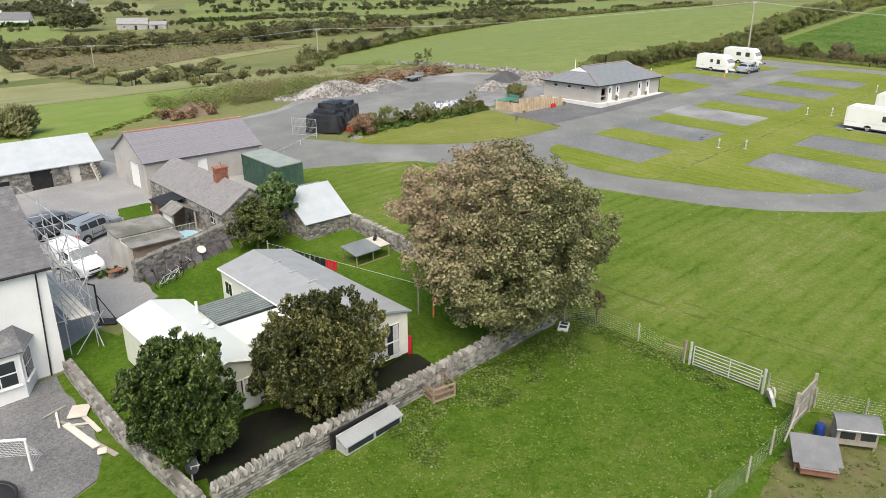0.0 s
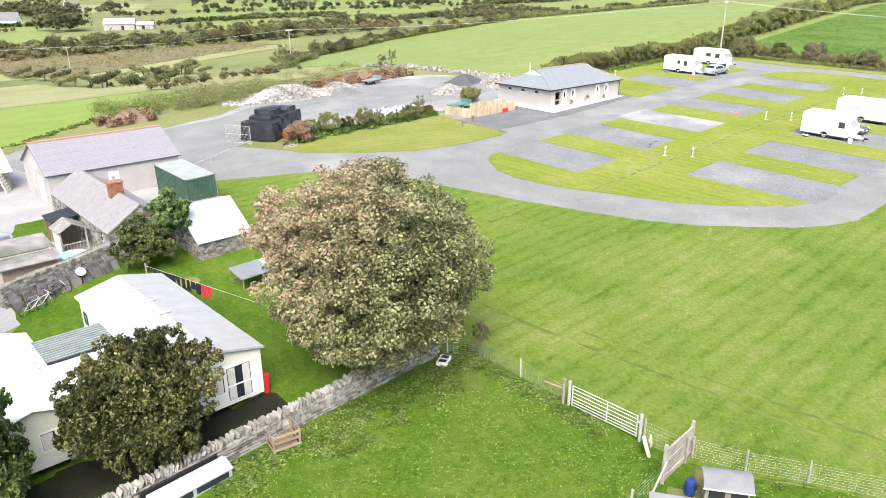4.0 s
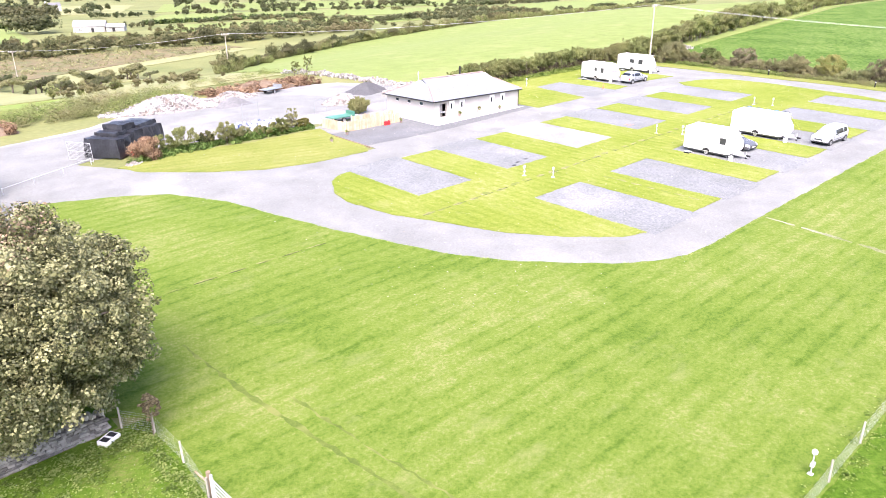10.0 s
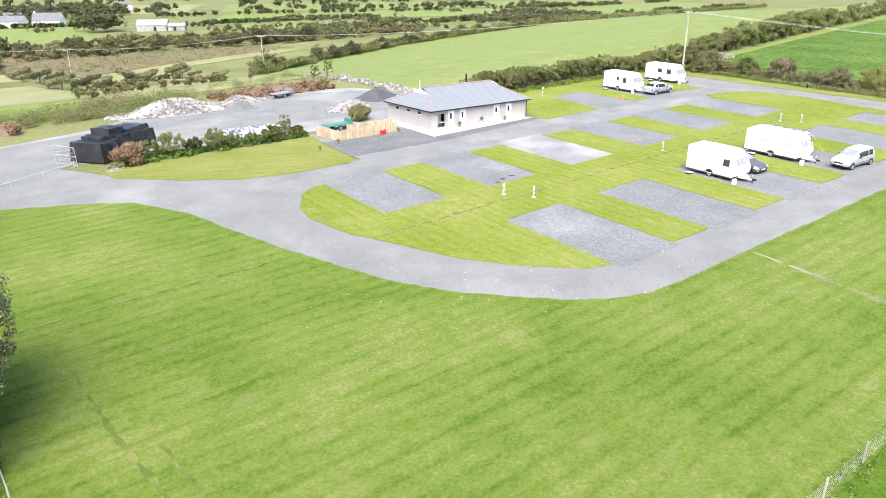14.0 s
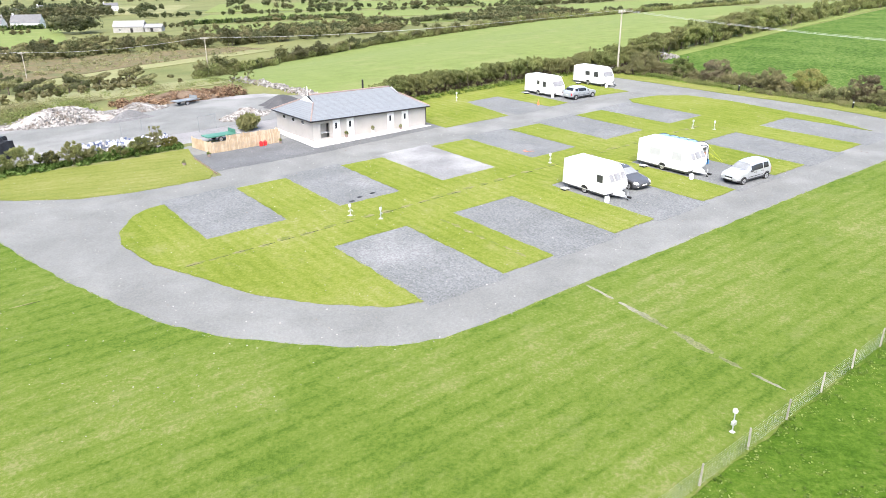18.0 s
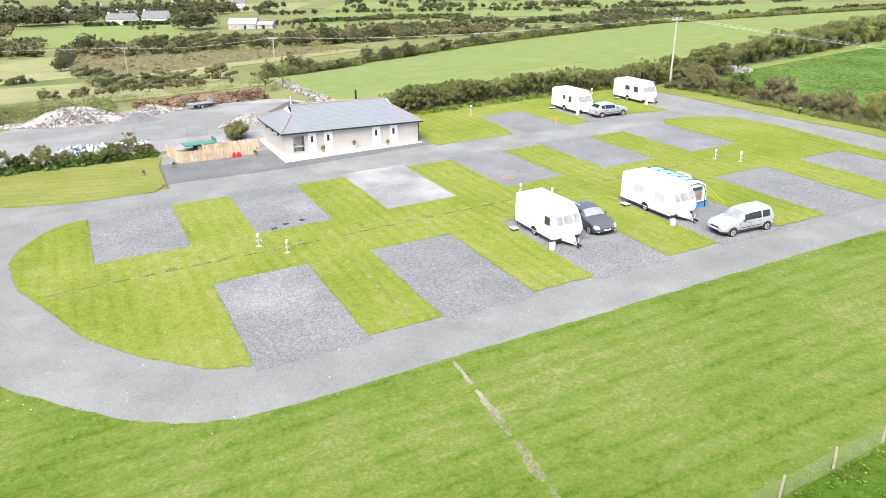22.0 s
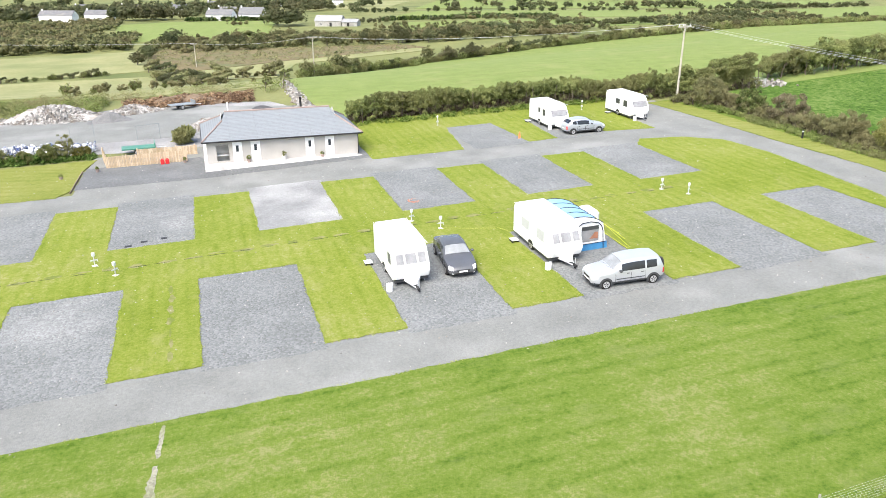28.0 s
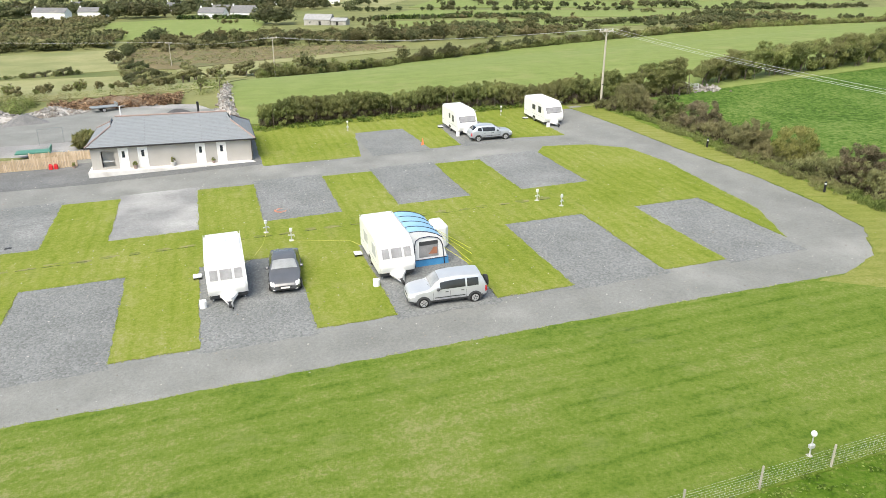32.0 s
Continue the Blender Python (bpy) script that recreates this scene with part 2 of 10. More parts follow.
def courses(name, low, high, width, height, mortar, axis_mat=None, gap=0.006, bump=0.5, rough=0.75, stain=None):
    """Slates or blocks: rows laid along the object's own x and z (walls) or x and y (roofs)."""
    m = material(name, low, high, 3.0, rough, 0, 0.0, 25, stain, 0.6)
    nt = m.node_tree
    n, ln = nt.nodes, nt.links
    bsdf = n["Principled BSDF"]
    colour = bsdf.inputs["Base Color"].links[0].from_socket
    uv = n.new("ShaderNodeUVMap")
    br = n.new("ShaderNodeTexBrick")
    br.inputs["Scale"].default_value = 1
    br.inputs["Brick Width"].default_value, br.inputs["Row Height"].default_value = width, height
    br.inputs["Mortar Size"].default_value = gap
    br.inputs["Color1"].default_value, br.inputs["Color2"].default_value = (0.96, 0.96, 0.96, 1), (1.03, 1.03, 1.03, 1)
    br.inputs["Mortar"].default_value = (*[mortar] * 3, 1)
    ln.new(uv.outputs[0], br.inputs["Vector"])
    mx = n.new("ShaderNodeMix")
    mx.data_type, mx.blend_type = "RGBA", "MULTIPLY"
    mx.inputs[0].default_value = 1
    ln.new(colour, mx.inputs[6])
    ln.new(br.outputs["Color"], mx.inputs[7])
    ln.new(mx.outputs[2], bsdf.inputs["Base Color"])
    bp = n.new("ShaderNodeBump")
    bp.inputs["Strength"].default_value, bp.inputs["Distance"].default_value = bump, 0.015
    bp.invert = True
    ln.new(br.outputs["Fac"], bp.inputs["Height"])
    ln.new(bp.outputs[0], bsdf.inputs["Normal"])
    return m


def leafy(name, low, mid, high, rough=0.6, patch=0.5, warm=None, spread=0.5, warm_from=None, thin_share=0.45):
    """Leaves: tone by leaf, by noise over the crown, and lit through a little."""
    low, high = [0.55 * c for c in low], [1.15 * c for c in high]
    m = bpy.data.materials.new(name)
    m.use_nodes = True
    nt = m.node_tree
    n, ln = nt.nodes, nt.links
    bsdf = n["Principled BSDF"]
    bsdf.inputs["Roughness"].default_value = rough
    bsdf.inputs["Specular IOR Level"].default_value = 0.25
    geo = n.new("ShaderNodeNewGeometry")
    no = n.new("ShaderNodeTexNoise")
    no.inputs["Scale"].default_value, no.inputs["Detail"].default_value = patch, 3
    ln.new(geo.outputs["Position"], no.inputs["Vector"])
    mixv = n.new("ShaderNodeMath")
    mixv.operation = "MULTIPLY_ADD"
    ln.new(geo.outputs["Random Per Island"], mixv.inputs[0])
    mixv.inputs[1].default_value = spread
    sub = n.new("ShaderNodeMath")
    sub.operation = "SUBTRACT"
    ln.new(no.outputs[0], sub.inputs[0])
    sub.inputs[1].default_value = spread / 2
    ln.new(sub.outputs[0], mixv.inputs[2])
    ramp = n.new("ShaderNodeValToRGB")
    el = ramp.color_ramp.elements
    el[0].position, el[1].position = 0.28, 0.75
    el[0].color, el[1].color = (*low, 1), (*high, 1)
    e = el.new(0.5)
    e.color = (*mid, 1)
    ln.new(mixv.outputs[0], ramp.inputs[0])
    colour = ramp.outputs[0]
    if warm:
        n2 = n.new("ShaderNodeTexNoise")
        n2.inputs["Scale"].default_value, n2.inputs["Detail"].default_value = patch * 0.35, 2
        ln.new(geo.outputs["Position"], n2.inputs["Vector"])
        r2 = n.new("ShaderNodeValToRGB")
        r2.color_ramp.elements[0].position, r2.color_ramp.elements[1].position = 0.42, 0.66
        ln.new(n2.outputs[0], r2.inputs[0])
        mx = n.new("ShaderNodeMix")
        mx.data_type = "RGBA"
        mask = r2.outputs[0]
        if warm_from:
            # autumn colour on the weather side of the crown alone: (point, direction, width)
            o, d, w = warm_from
            off = n.new("ShaderNodeVectorMath")
            off.operation = "SUBTRACT"
            ln.new(geo.outputs["Position"], off.inputs[0])
            off.inputs[1].default_value = o
            dot = n.new("ShaderNodeVectorMath")
            dot.operation = "DOT_PRODUCT"
            ln.new(off.outputs[0], dot.inputs[0])
            dot.inputs[1].default_value = Vector(d).normalized()
            mr = n.new("ShaderNodeMapRange")
            mr.inputs["From Min"].default_value, mr.inputs["From Max"].default_value = -w, w
            ln.new(dot.outputs["Value"], mr.inputs["Value"])
            isl = n.new("ShaderNodeMath")
            isl.operation = "GREATER_THAN"
            ln.new(mr.outputs[0], isl.inputs[0])
            ln.new(geo.outputs["Random Per Island"], isl.inputs[1])
            mask = isl.outputs[0]
        ln.new(mask, mx.inputs[0])
        ln.new(colour, mx.inputs[6])
        mx.inputs[7].default_value = (*warm, 1)
        colour = mx.outputs[2]
    ln.new(colour, bsdf.inputs["Base Color"])
    tr = n.new("ShaderNodeBsdfTranslucent")
    ln.new(colour, tr.inputs[0])
    ms = n.new("ShaderNodeMixShader")
    ms.inputs[0].default_value = thin_share
    ln.new(bsdf.outputs[0], ms.inputs[1])
    ln.new(tr.outputs[0], ms.inputs[2])
    ln.new(ms.outputs[0], n["Material Output"].inputs[0])
    return m


def glass(name, tint=(0.02, 0.025, 0.03), rough=0.08):
    m = material(name, tint, tuple(c * 1.6 for c in tint), 2.0, rough, 0, 0.02, 30)
    m.node_tree.nodes["Principled BSDF"].inputs["Specular IOR Level"].default_value = 0.6
    return m


LAWN = turf("mown_grass", (0.060, 0.113, 0.012), (0.101, 0.155, 0.022), (0.138, 0.183, 0.037), (0.213, 0.224, 0.090), 1.25, "Y", 0.0, 3.0, 0.6, 0.07, 0.55, 0.06)
LAWN_ISLAND = turf("island_grass", (0.108, 0.152, 0.016), (0.156, 0.198, 0.029), (0.194, 0.226, 0.047), (0.265, 0.258, 0.112), 0.95, "X", 0.0, 11.0, 0.6, 0.05, 0.7, 0.05)
PADDOCK = turf("paddock_grass", (0.030, 0.076, 0.005), (0.060, 0.118, 0.010), (0.088, 0.146, 0.018), (0.140, 0.160, 0.045), 3.0, "Y", 0.6, 31.0, 0.9, 0.03, 0.4, 0.0)
GARDEN = turf("garden_grass", (0.032, 0.080, 0.006), (0.056, 0.114, 0.009), (0.086, 0.148, 0.016), (0.130, 0.165, 0.040), 2.0, "X", 0.4, 41.0, 0.5, 0.03, 0.25, 0.0)
PASTURE = streaked(material("pasture", (0.130, 0.180, 0.040), (0.185, 0.228, 0.066), 0.35, 0.95, 0, 0.4, 3.5, (0.205, 0.225, 0.08), 0.64, 0.1), 2.5, 0.8, 0.16, (0.195, 0.225, 0.07), 3.0, 0.35)
PASTURE_RICH = turf("lush_pasture", (0.030, 0.070, 0.010), (0.062, 0.120, 0.018), (0.096, 0.160, 0.032), (0.165, 0.205, 0.070), 3.0, "X", 0.25, 53.0, 2.2, 0.0, 0.5, 0.0)
BRIGHTFIELD = material("bright_pasture", (0.130, 0.195, 0.030), (0.180, 0.240, 0.050), 0.25, 0.95, 0, 0.5, 3.0, (0.205, 0.235, 0.075), 0.62, 0.1)
DRYFIELD = material("dry_field", (0.185, 0.198, 0.080), (0.265, 0.262, 0.125), 0.09, 0.95, 0, 0.6, 0.9, (0.155, 0.178, 0.066), 0.60, 0.1)
ROUGH = material("rough_ground", (0.115, 0.135, 0.042), (0.20, 0.205, 0.078), 0.06, 0.95, 0, 0.6, 1.5, (0.10, 0.125, 0.038), 0.6, 0.2)
MOOR = material("moor", (0.115, 0.092, 0.045), (0.185, 0.155, 0.078), 0.3, 0.95, 0, 0.8, 2.5, (0.115, 0.125, 0.05), 0.58, 0.3)
ROAD = gravel("packed_gravel", (0.154, 0.159, 0.151), (0.218, 0.225, 0.214), 0.045, (0.250, 0.255, 0.243), 0.62, 0.26)
PADSTONE = gravel("loose_gravel", (0.140, 0.148, 0.147), (0.192, 0.201, 0.200), 0.10, (0.225, 0.232, 0.229), 0.66, 0.62)
APRON = gravel("dark_apron_gravel", (0.105, 0.110, 0.112), (0.150, 0.156, 0.158), 0.08, (0.185, 0.190, 0.191), 0.66, 0.5)
DUSTY = gravel("dusty_gravel", (0.19, 0.19, 0.19), (0.27, 0.268, 0.265), 0.07, (0.33, 0.327, 0.32), 0.6, 0.45)
PALEDUST = gravel("pale_dust_gravel", (0.176, 0.180, 0.180), (0.245, 0.249, 0.248), 0.07, (0.345, 0.348, 0.342), 0.55, 0.4)
DRYLAWN = turf("dry_mown_grass", (0.120, 0.152, 0.026), (0.162, 0.188, 0.042), (0.198, 0.216, 0.060), (0.262, 0.246, 0.104), 1.1, "Y", 0.3, 23.0, 0.4, 0.06, 0.7)
YARD = gravel("yard_gravel", (0.235, 0.236, 0.236), (0.310, 0.308, 0.303), 0.05, (0.355, 0.350, 0.340), 0.6, 0.25)
SLAG = gravel("grey_gravel_bed", (0.11, 0.112, 0.115), (0.20, 0.20, 0.20), 0.06, None, 0.6, 0.6)
TRENCH = gravel("stony_trench", (0.115, 0.140, 0.045), (0.170, 0.180, 0.085), 0.09, (0.255, 0.245, 0.200), 0.58, 0.6)
SCRATCHED = material("scratched_ground", (0.085, 0.095, 0.028), (0.15, 0.15, 0.06), 2.0, 0.95, 0, 0.7, 16, (0.135, 0.118, 0.06), 0.60, 0.05)
EARTH = material("bare_earth", (0.11, 0.075, 0.05), (0.22, 0.17, 0.12), 1.5, 0.95, 0, 0.8, 12, None, 0.6, 0.05)
WHITE = material("white_paint", (0.76, 0.76, 0.74), (0.84, 0.84, 0.83), 1.0, 0.45, 0, 0.04, 20, (0.70, 0.70, 0.66), 0.68)
CARAVAN_WHITE = material("caravan_white", (0.80, 0.80, 0.79), (0.87, 0.87, 0.86), 1.0, 0.3, 0, 0.03, 14, (0.74, 0.74, 0.71), 0.7, spec=0.5)
CREAM = material("cream_cladding", (0.70, 0.69, 0.62), (0.80, 0.79, 0.73), 1.0, 0.5, 0, 0.06, 18, (0.62, 0.61, 0.54), 0.66)
RENDER_WHITE = material("white_render", (0.72, 0.73, 0.73), (0.82, 0.83, 0.83), 0.7, 0.85, 0, 0.3, 30, (0.62, 0.63, 0.61), 0.66)
BEIGE = material("beige_render", (0.385, 0.368, 0.345), (0.45, 0.432, 0.408), 0.9, 0.9, 0, 0.25, 40, (0.39, 0.36, 0.32), 0.66)
GREYWALL = material("grey_render", (0.37, 0.355, 0.33), (0.47, 0.455, 0.43), 0.8, 0.9, 0, 0.25, 30, (0.33, 0.32, 0.30), 0.62)
PALEWALL = material("pale_concrete", (0.50, 0.48, 0.44), (0.62, 0.60, 0.56), 0.9, 0.9, 0, 0.3, 25, (0.40, 0.385, 0.36), 0.6)
CONCRETE = material("concrete", (0.42, 0.41, 0.39), (0.58, 0.57, 0.55), 1.2, 0.9, 0, 0.3, 25, (0.36, 0.35, 0.33), 0.6)
ASBESTOS = material("weathered_sheet", (0.15, 0.145, 0.13), (0.30, 0.29, 0.27), 1.4, 0.95, 0, 0.4, 18, (0.12, 0.125, 0.10), 0.58)
FELT = material("grey_roof_skin", (0.285, 0.298, 0.303), (0.345, 0.358, 0.363), 1.6, 0.6, 0, 0.1, 14, (0.30, 0.315, 0.32), 0.62)
WHITEROOF = material("white_roof_skin", (0.60, 0.635, 0.60), (0.68, 0.71, 0.67), 0.5, 0.5, 0, 0.08, 10, (0.60, 0.64, 0.58), 0.64)
TIN_WHITE = material("pale_sheet_roof", (0.40, 0.435, 0.46), (0.48, 0.515, 0.535), 1.2, 0.5, 0.0, 0.08, 12, (0.38, 0.40, 0.41), 0.66)
TIN_GREY = material("grey_sheet", (0.20, 0.225, 0.235), (0.30, 0.325, 0.335), 1.0, 0.5, 0.3, 0.1, 20)
SLATE_NEW = courses("blue_grey_slate", (0.195, 0.215, 0.232), (0.224, 0.243, 0.260), 5.0, 0.24, 0.66, gap=0.016)
SLATE_PURPLE = courses("purple_slate", (0.212, 0.207, 0.230), (0.244, 0.238, 0.260), 5.0, 0.22, 0.70, gap=0.014)
SLATE_DARK = courses("dark_slate", (0.125, 0.125, 0.135), (0.175, 0.175, 0.185), 0.26, 0.2, 0.7, gap=0.012, stain=(0.23, 0.23, 0.225))
SLATE_OLD = courses("old_slate", (0.205, 0.197, 0.202), (0.29, 0.280, 0.28), 0.22, 0.16, 0.78, gap=0.010, stain=(0.275, 0.265, 0.245))
SLATE_PIECE = material("roof_slate", (0.125, 0.124, 0.130), (0.178, 0.177, 0.183), 2.0, 0.6, 0, 0.2, 30, (0.25, 0.24, 0.22), 0.70, 0.01, per_object=0.22)
STONE = material("field_stone", (0.115, 0.110, 0.100), (0.29, 0.28, 0.255), 3.0, 0.95, 0, 0.7, 30, (0.40, 0.39, 0.35), 0.64, 0.02, per_object=0.5)
COPE_STONE = material("coping_stone", (0.20, 0.195, 0.175), (0.40, 0.39, 0.355), 3.0, 0.95, 0, 0.7, 30, (0.50, 0.49, 0.45), 0.62, 0.02, per_object=0.5)
STONE_ISLAND = material("wall_stone", (0.12, 0.113, 0.103), (0.30, 0.288, 0.262), 3.0, 0.95, 0, 0.7, 30, (0.44, 0.43, 0.39), 0.63, 0.02, island=0.5)
MORTAR = material("mortar", (0.16, 0.150, 0.135), (0.25, 0.238, 0.215), 2.0, 0.95, 0, 0.6, 25)
DARKGRAVEL = gravel("dark_gravel_heap", (0.06, 0.061, 0.064), (0.105, 0.106, 0.11), 0.07, None, 0.6, 0.5)
RUBBLE = material("rubble_stone", (0.19, 0.18, 0.168), (0.38, 0.368, 0.35), 2.0, 0.95, 0, 0.6, 20, (0.19, 0.16, 0.13), 0.60, 0.03, island=0.6)
BRICK = material("chimney_brick", (0.22, 0.085, 0.05), (0.36, 0.16, 0.10), 3.0, 0.9, 0, 0.3, 40, (0.14, 0.09, 0.07), 0.62, 0.01, per_object=0.4)
RIDGE = material("faded_ridge", (0.26, 0.195, 0.175), (0.33, 0.26, 0.235), 2.0, 0.85, 0, 0.2, 30)
SHED_RIDGE = material("terracotta_ridge", (0.34, 0.165, 0.12), (0.43, 0.245, 0.19), 2.0, 0.85, 0, 0.2, 30)
WOOD_NEW = material("new_timber", (0.42, 0.32, 0.21), (0.58, 0.465, 0.335), 2.0, 0.8, 0, 0.2, 30, (0.38, 0.28, 0.17), 0.64, 0.01, per_object=0.4)
POLE_WOOD = material("pole_timber", (0.36, 0.33, 0.27), (0.50, 0.465, 0.39), 3.0, 0.9, 0, 0.3, 40)
WOOD_POST = material("weathered_post", (0.25, 0.235, 0.20), (0.40, 0.375, 0.32), 3.0, 0.9, 0, 0.3, 40, None, 0.6, 0.01, per_object=0.3)
WOOD_OLD = material("old_timber", (0.20, 0.15, 0.105), (0.33, 0.26, 0.19), 3.0, 0.9, 0, 0.3, 40, None, 0.6, 0.01, per_object=0.3)
WOOD_PALE = material("pale_board", (0.55, 0.51, 0.44), (0.70, 0.67, 0.60), 2.0, 0.8, 0, 0.2, 30, None, 0.6, 0.01, per_object=0.3)
BARK = material("bark", (0.10, 0.08, 0.06), (0.20, 0.17, 0.135), 4.0, 0.95, 0, 0.7, 30, None, 0.6, 0.02)
STEEL = material("galvanised_steel", (0.48, 0.49, 0.50), (0.62, 0.63, 0.64), 4.0, 0.45, 0.35, 0.1, 40)
WIRE = material("fence_wire", (0.42, 0.43, 0.43), (0.56, 0.57, 0.57), 5.0, 0.5, 0.2, 0.0, 40)
BLACK = material("black_plastic", (0.012, 0.012, 0.013), (0.03, 0.03, 0.032), 2.0, 0.5, 0, 0.1, 20)
RUBBER = material("rubber", (0.014, 0.014, 0.014), (0.03, 0.03, 0.03), 6.0, 0.85, 0, 0.1, 30)
SHEETING = material("black_sheeting", (0.012, 0.013, 0.016), (0.035, 0.037, 0.042), 1.2, 0.38, 0, 0.5, 6, None, 0.6, 0.06)
WINDOW = glass("window_glass")
CAR_GLASS = glass("car_glass", (0.016, 0.018, 0.020), 0.06)
# pale base colour paints the sky's reflection into the windscreens
SKY_TONED_GLASS = glass("sky_toned_windscreen", (0.20, 0.21, 0.215), 0.05)
VAN_WINDOW = glass("caravan_window", (0.20, 0.20, 0.205), 0.12)
VAN_FRAME = material("caravan_window_frame", (0.46, 0.465, 0.47), (0.54, 0.545, 0.55), 2.0, 0.5, 0, 0.02, 20)
CURTAIN = material("net_curtain", (0.50, 0.49, 0.47), (0.64, 0.63, 0.61), 4.0, 0.9, 0, 0.2, 12)
CONTAINER = material("green_container_paint", (0.031, 0.073, 0.053), (0.063, 0.119, 0.087), 1.5, 0.55, 0, 0.1, 20, (0.06, 0.085, 0.07), 0.66)
CONTAINER_TOP = material("container_roof_paint", (0.23, 0.275, 0.245), (0.31, 0.35, 0.32), 1.0, 0.6, 0, 0.1, 20, (0.26, 0.27, 0.25), 0.62)
RED = material("red_plastic", (0.50, 0.02, 0.025), (0.62, 0.04, 0.045), 3.0, 0.5, 0, 0.05, 20)
ORANGE = material("orange_plastic", (0.65, 0.17, 0.06), (0.75, 0.24, 0.10), 3.0, 0.5, 0, 0.05, 20)
BLUE = material("blue_plastic", (0.012, 0.035, 0.16), (0.025, 0.06, 0.24), 3.0, 0.45, 0, 0.05, 20)
PALEBLUE = material("pale_blue_plastic", (0.33, 0.55, 0.66), (0.42, 0.64, 0.74), 3.0, 0.3, 0, 0.05, 20)
AWNING_BLUE = material("awning_blue", (0.04, 0.20, 0.42), (0.07, 0.27, 0.52), 2.0, 0.7, 0, 0.1, 20)
AWNING_PALE = material("awning_pale_blue", (0.20, 0.38, 0.53), (0.27, 0.45, 0.60), 1.5, 0.7, 0, 0.1, 20)
AWNING_WHITE = material("awning_white", (0.66, 0.67, 0.68), (0.76, 0.77, 0.78), 1.5, 0.7, 0, 0.12, 12)
PIPING = material("navy_piping", (0.012, 0.016, 0.04), (0.025, 0.03, 0.06), 3.0, 0.6, 0, 0.1, 30)
ROPE_YELLOW = material("yellow_rope", (0.52, 0.56, 0.05), (0.66, 0.68, 0.09), 5.0, 0.7, 0, 0.1, 40)
AWNING_GREY = material("awning_grey", (0.52, 0.54, 0.55), (0.62, 0.64, 0.65), 1.5, 0.7, 0, 0.1, 20)
SILVER = material("silver_paint", (0.50, 0.52, 0.54), (0.56, 0.58, 0.60), 1.0, 0.28, 0.45, 0.0, 20, spec=0.5)
STEELBLUE = material("grey_blue_paint", (0.33, 0.355, 0.375), (0.39, 0.415, 0.435), 1.0, 0.28, 0.45, 0.0, 20, spec=0.5)
CHARCOAL = material("charcoal_paint", (0.115, 0.120, 0.130), (0.145, 0.150, 0.160), 1.0, 0.26, 0.35, 0.0, 20, spec=0.6)
DARKPAINT = material("dark_grey_paint", (0.055, 0.058, 0.062), (0.08, 0.083, 0.088), 1.0, 0.3, 0.3, 0.0, 20, spec=0.5)
ALLOY = material("alloy_wheel", (0.50, 0.50, 0.51), (0.60, 0.60, 0.61), 4.0, 0.35, 0.6, 0.0, 20)
LENS = material("lamp_lens", (0.70, 0.71, 0.72), (0.80, 0.81, 0.82), 4.0, 0.15, 0, 0.0, 20)
PLATE = material("plate_white", (0.72, 0.72, 0.70), (0.78, 0.78, 0.76), 4.0, 0.5, 0, 0.0, 20)
GREENMETAL = material("green_painted_metal", (0.05, 0.17, 0.12), (0.08, 0.23, 0.17), 3.0, 0.5, 0, 0.1, 20)
PALEGREEN = material("pale_green_cladding", (0.60, 0.63, 0.52), (0.70, 0.72, 0.62), 1.0, 0.6, 0, 0.06, 18)
SYCAMORE = leafy("sycamore_leaf", (0.110, 0.122, 0.045), (0.200, 0.206, 0.092), (0.325, 0.322, 0.170), 0.5, 0.6, (0.365, 0.270, 0.185), 0.45, ((23.8, 25.0, 8.0), (-0.74, 0.5, 0.75), 3.0), 0.22)
STRAW = material("worn_grass", (0.15, 0.158, 0.055), (0.24, 0.228, 0.11), 3.0, 0.95, 0, 0.5, 20, (0.13, 0.16, 0.03), 0.52, 0.03)
# dark tone for the shadow inside the turf seam
CRACK_SHADOW = material("turf_seam_shadow", (0.024, 0.036, 0.008), (0.060, 0.078, 0.018), 3.0, 0.95, 0, 0.6, 14, (0.11, 0.13, 0.035), 0.6, 0.03)
RUT = material("worn_rut", (0.062, 0.100, 0.012), (0.110, 0.145, 0.026), 1.6, 0.95, 0, 0.5, 14, (0.165, 0.180, 0.050), 0.56, 0.03)
HUTFELT = material("dark_roof_felt", (0.155, 0.160, 0.165), (0.21, 0.215, 0.22), 2.0, 0.8, 0, 0.2, 20)
# soil taken down to near-black so that its colour carries the tree shade
SHADED_SOIL = material("shade_darkened_soil", (0.006, 0.007, 0.004), (0.015, 0.015, 0.008), 1.5, 0.95, 0, 0.8, 12, (0.014, 0.024, 0.006), 0.56, 0.05)
TUFT = leafy("paddock_tuft", (0.104, 0.179, 0.021), (0.153, 0.234, 0.039), (0.234, 0.286, 0.085), 0.7, 0.8)
BAY = leafy("dark_green_leaf", (0.020, 0.042, 0.010), (0.044, 0.080, 0.017), (0.135, 0.178, 0.052), 0.4, 0.6, thin_share=0.15)
OLIVE = leafy("olive_leaf", (0.032, 0.044, 0.012), (0.070, 0.084, 0.025), (0.215, 0.202, 0.080), 0.45, 0.5, thin_share=0.18)
RUSTSCRUB = leafy("brown_scrub_leaf", (0.150, 0.120, 0.070), (0.205, 0.175, 0.105), (0.270, 0.240, 0.150), 0.7, 0.4, spread=0.4)
YELLOWSCRUB = leafy("yellowing_scrub_leaf", (0.180, 0.190, 0.050), (0.250, 0.255, 0.075), (0.320, 0.310, 0.120), 0.7, 0.4, spread=0.4)
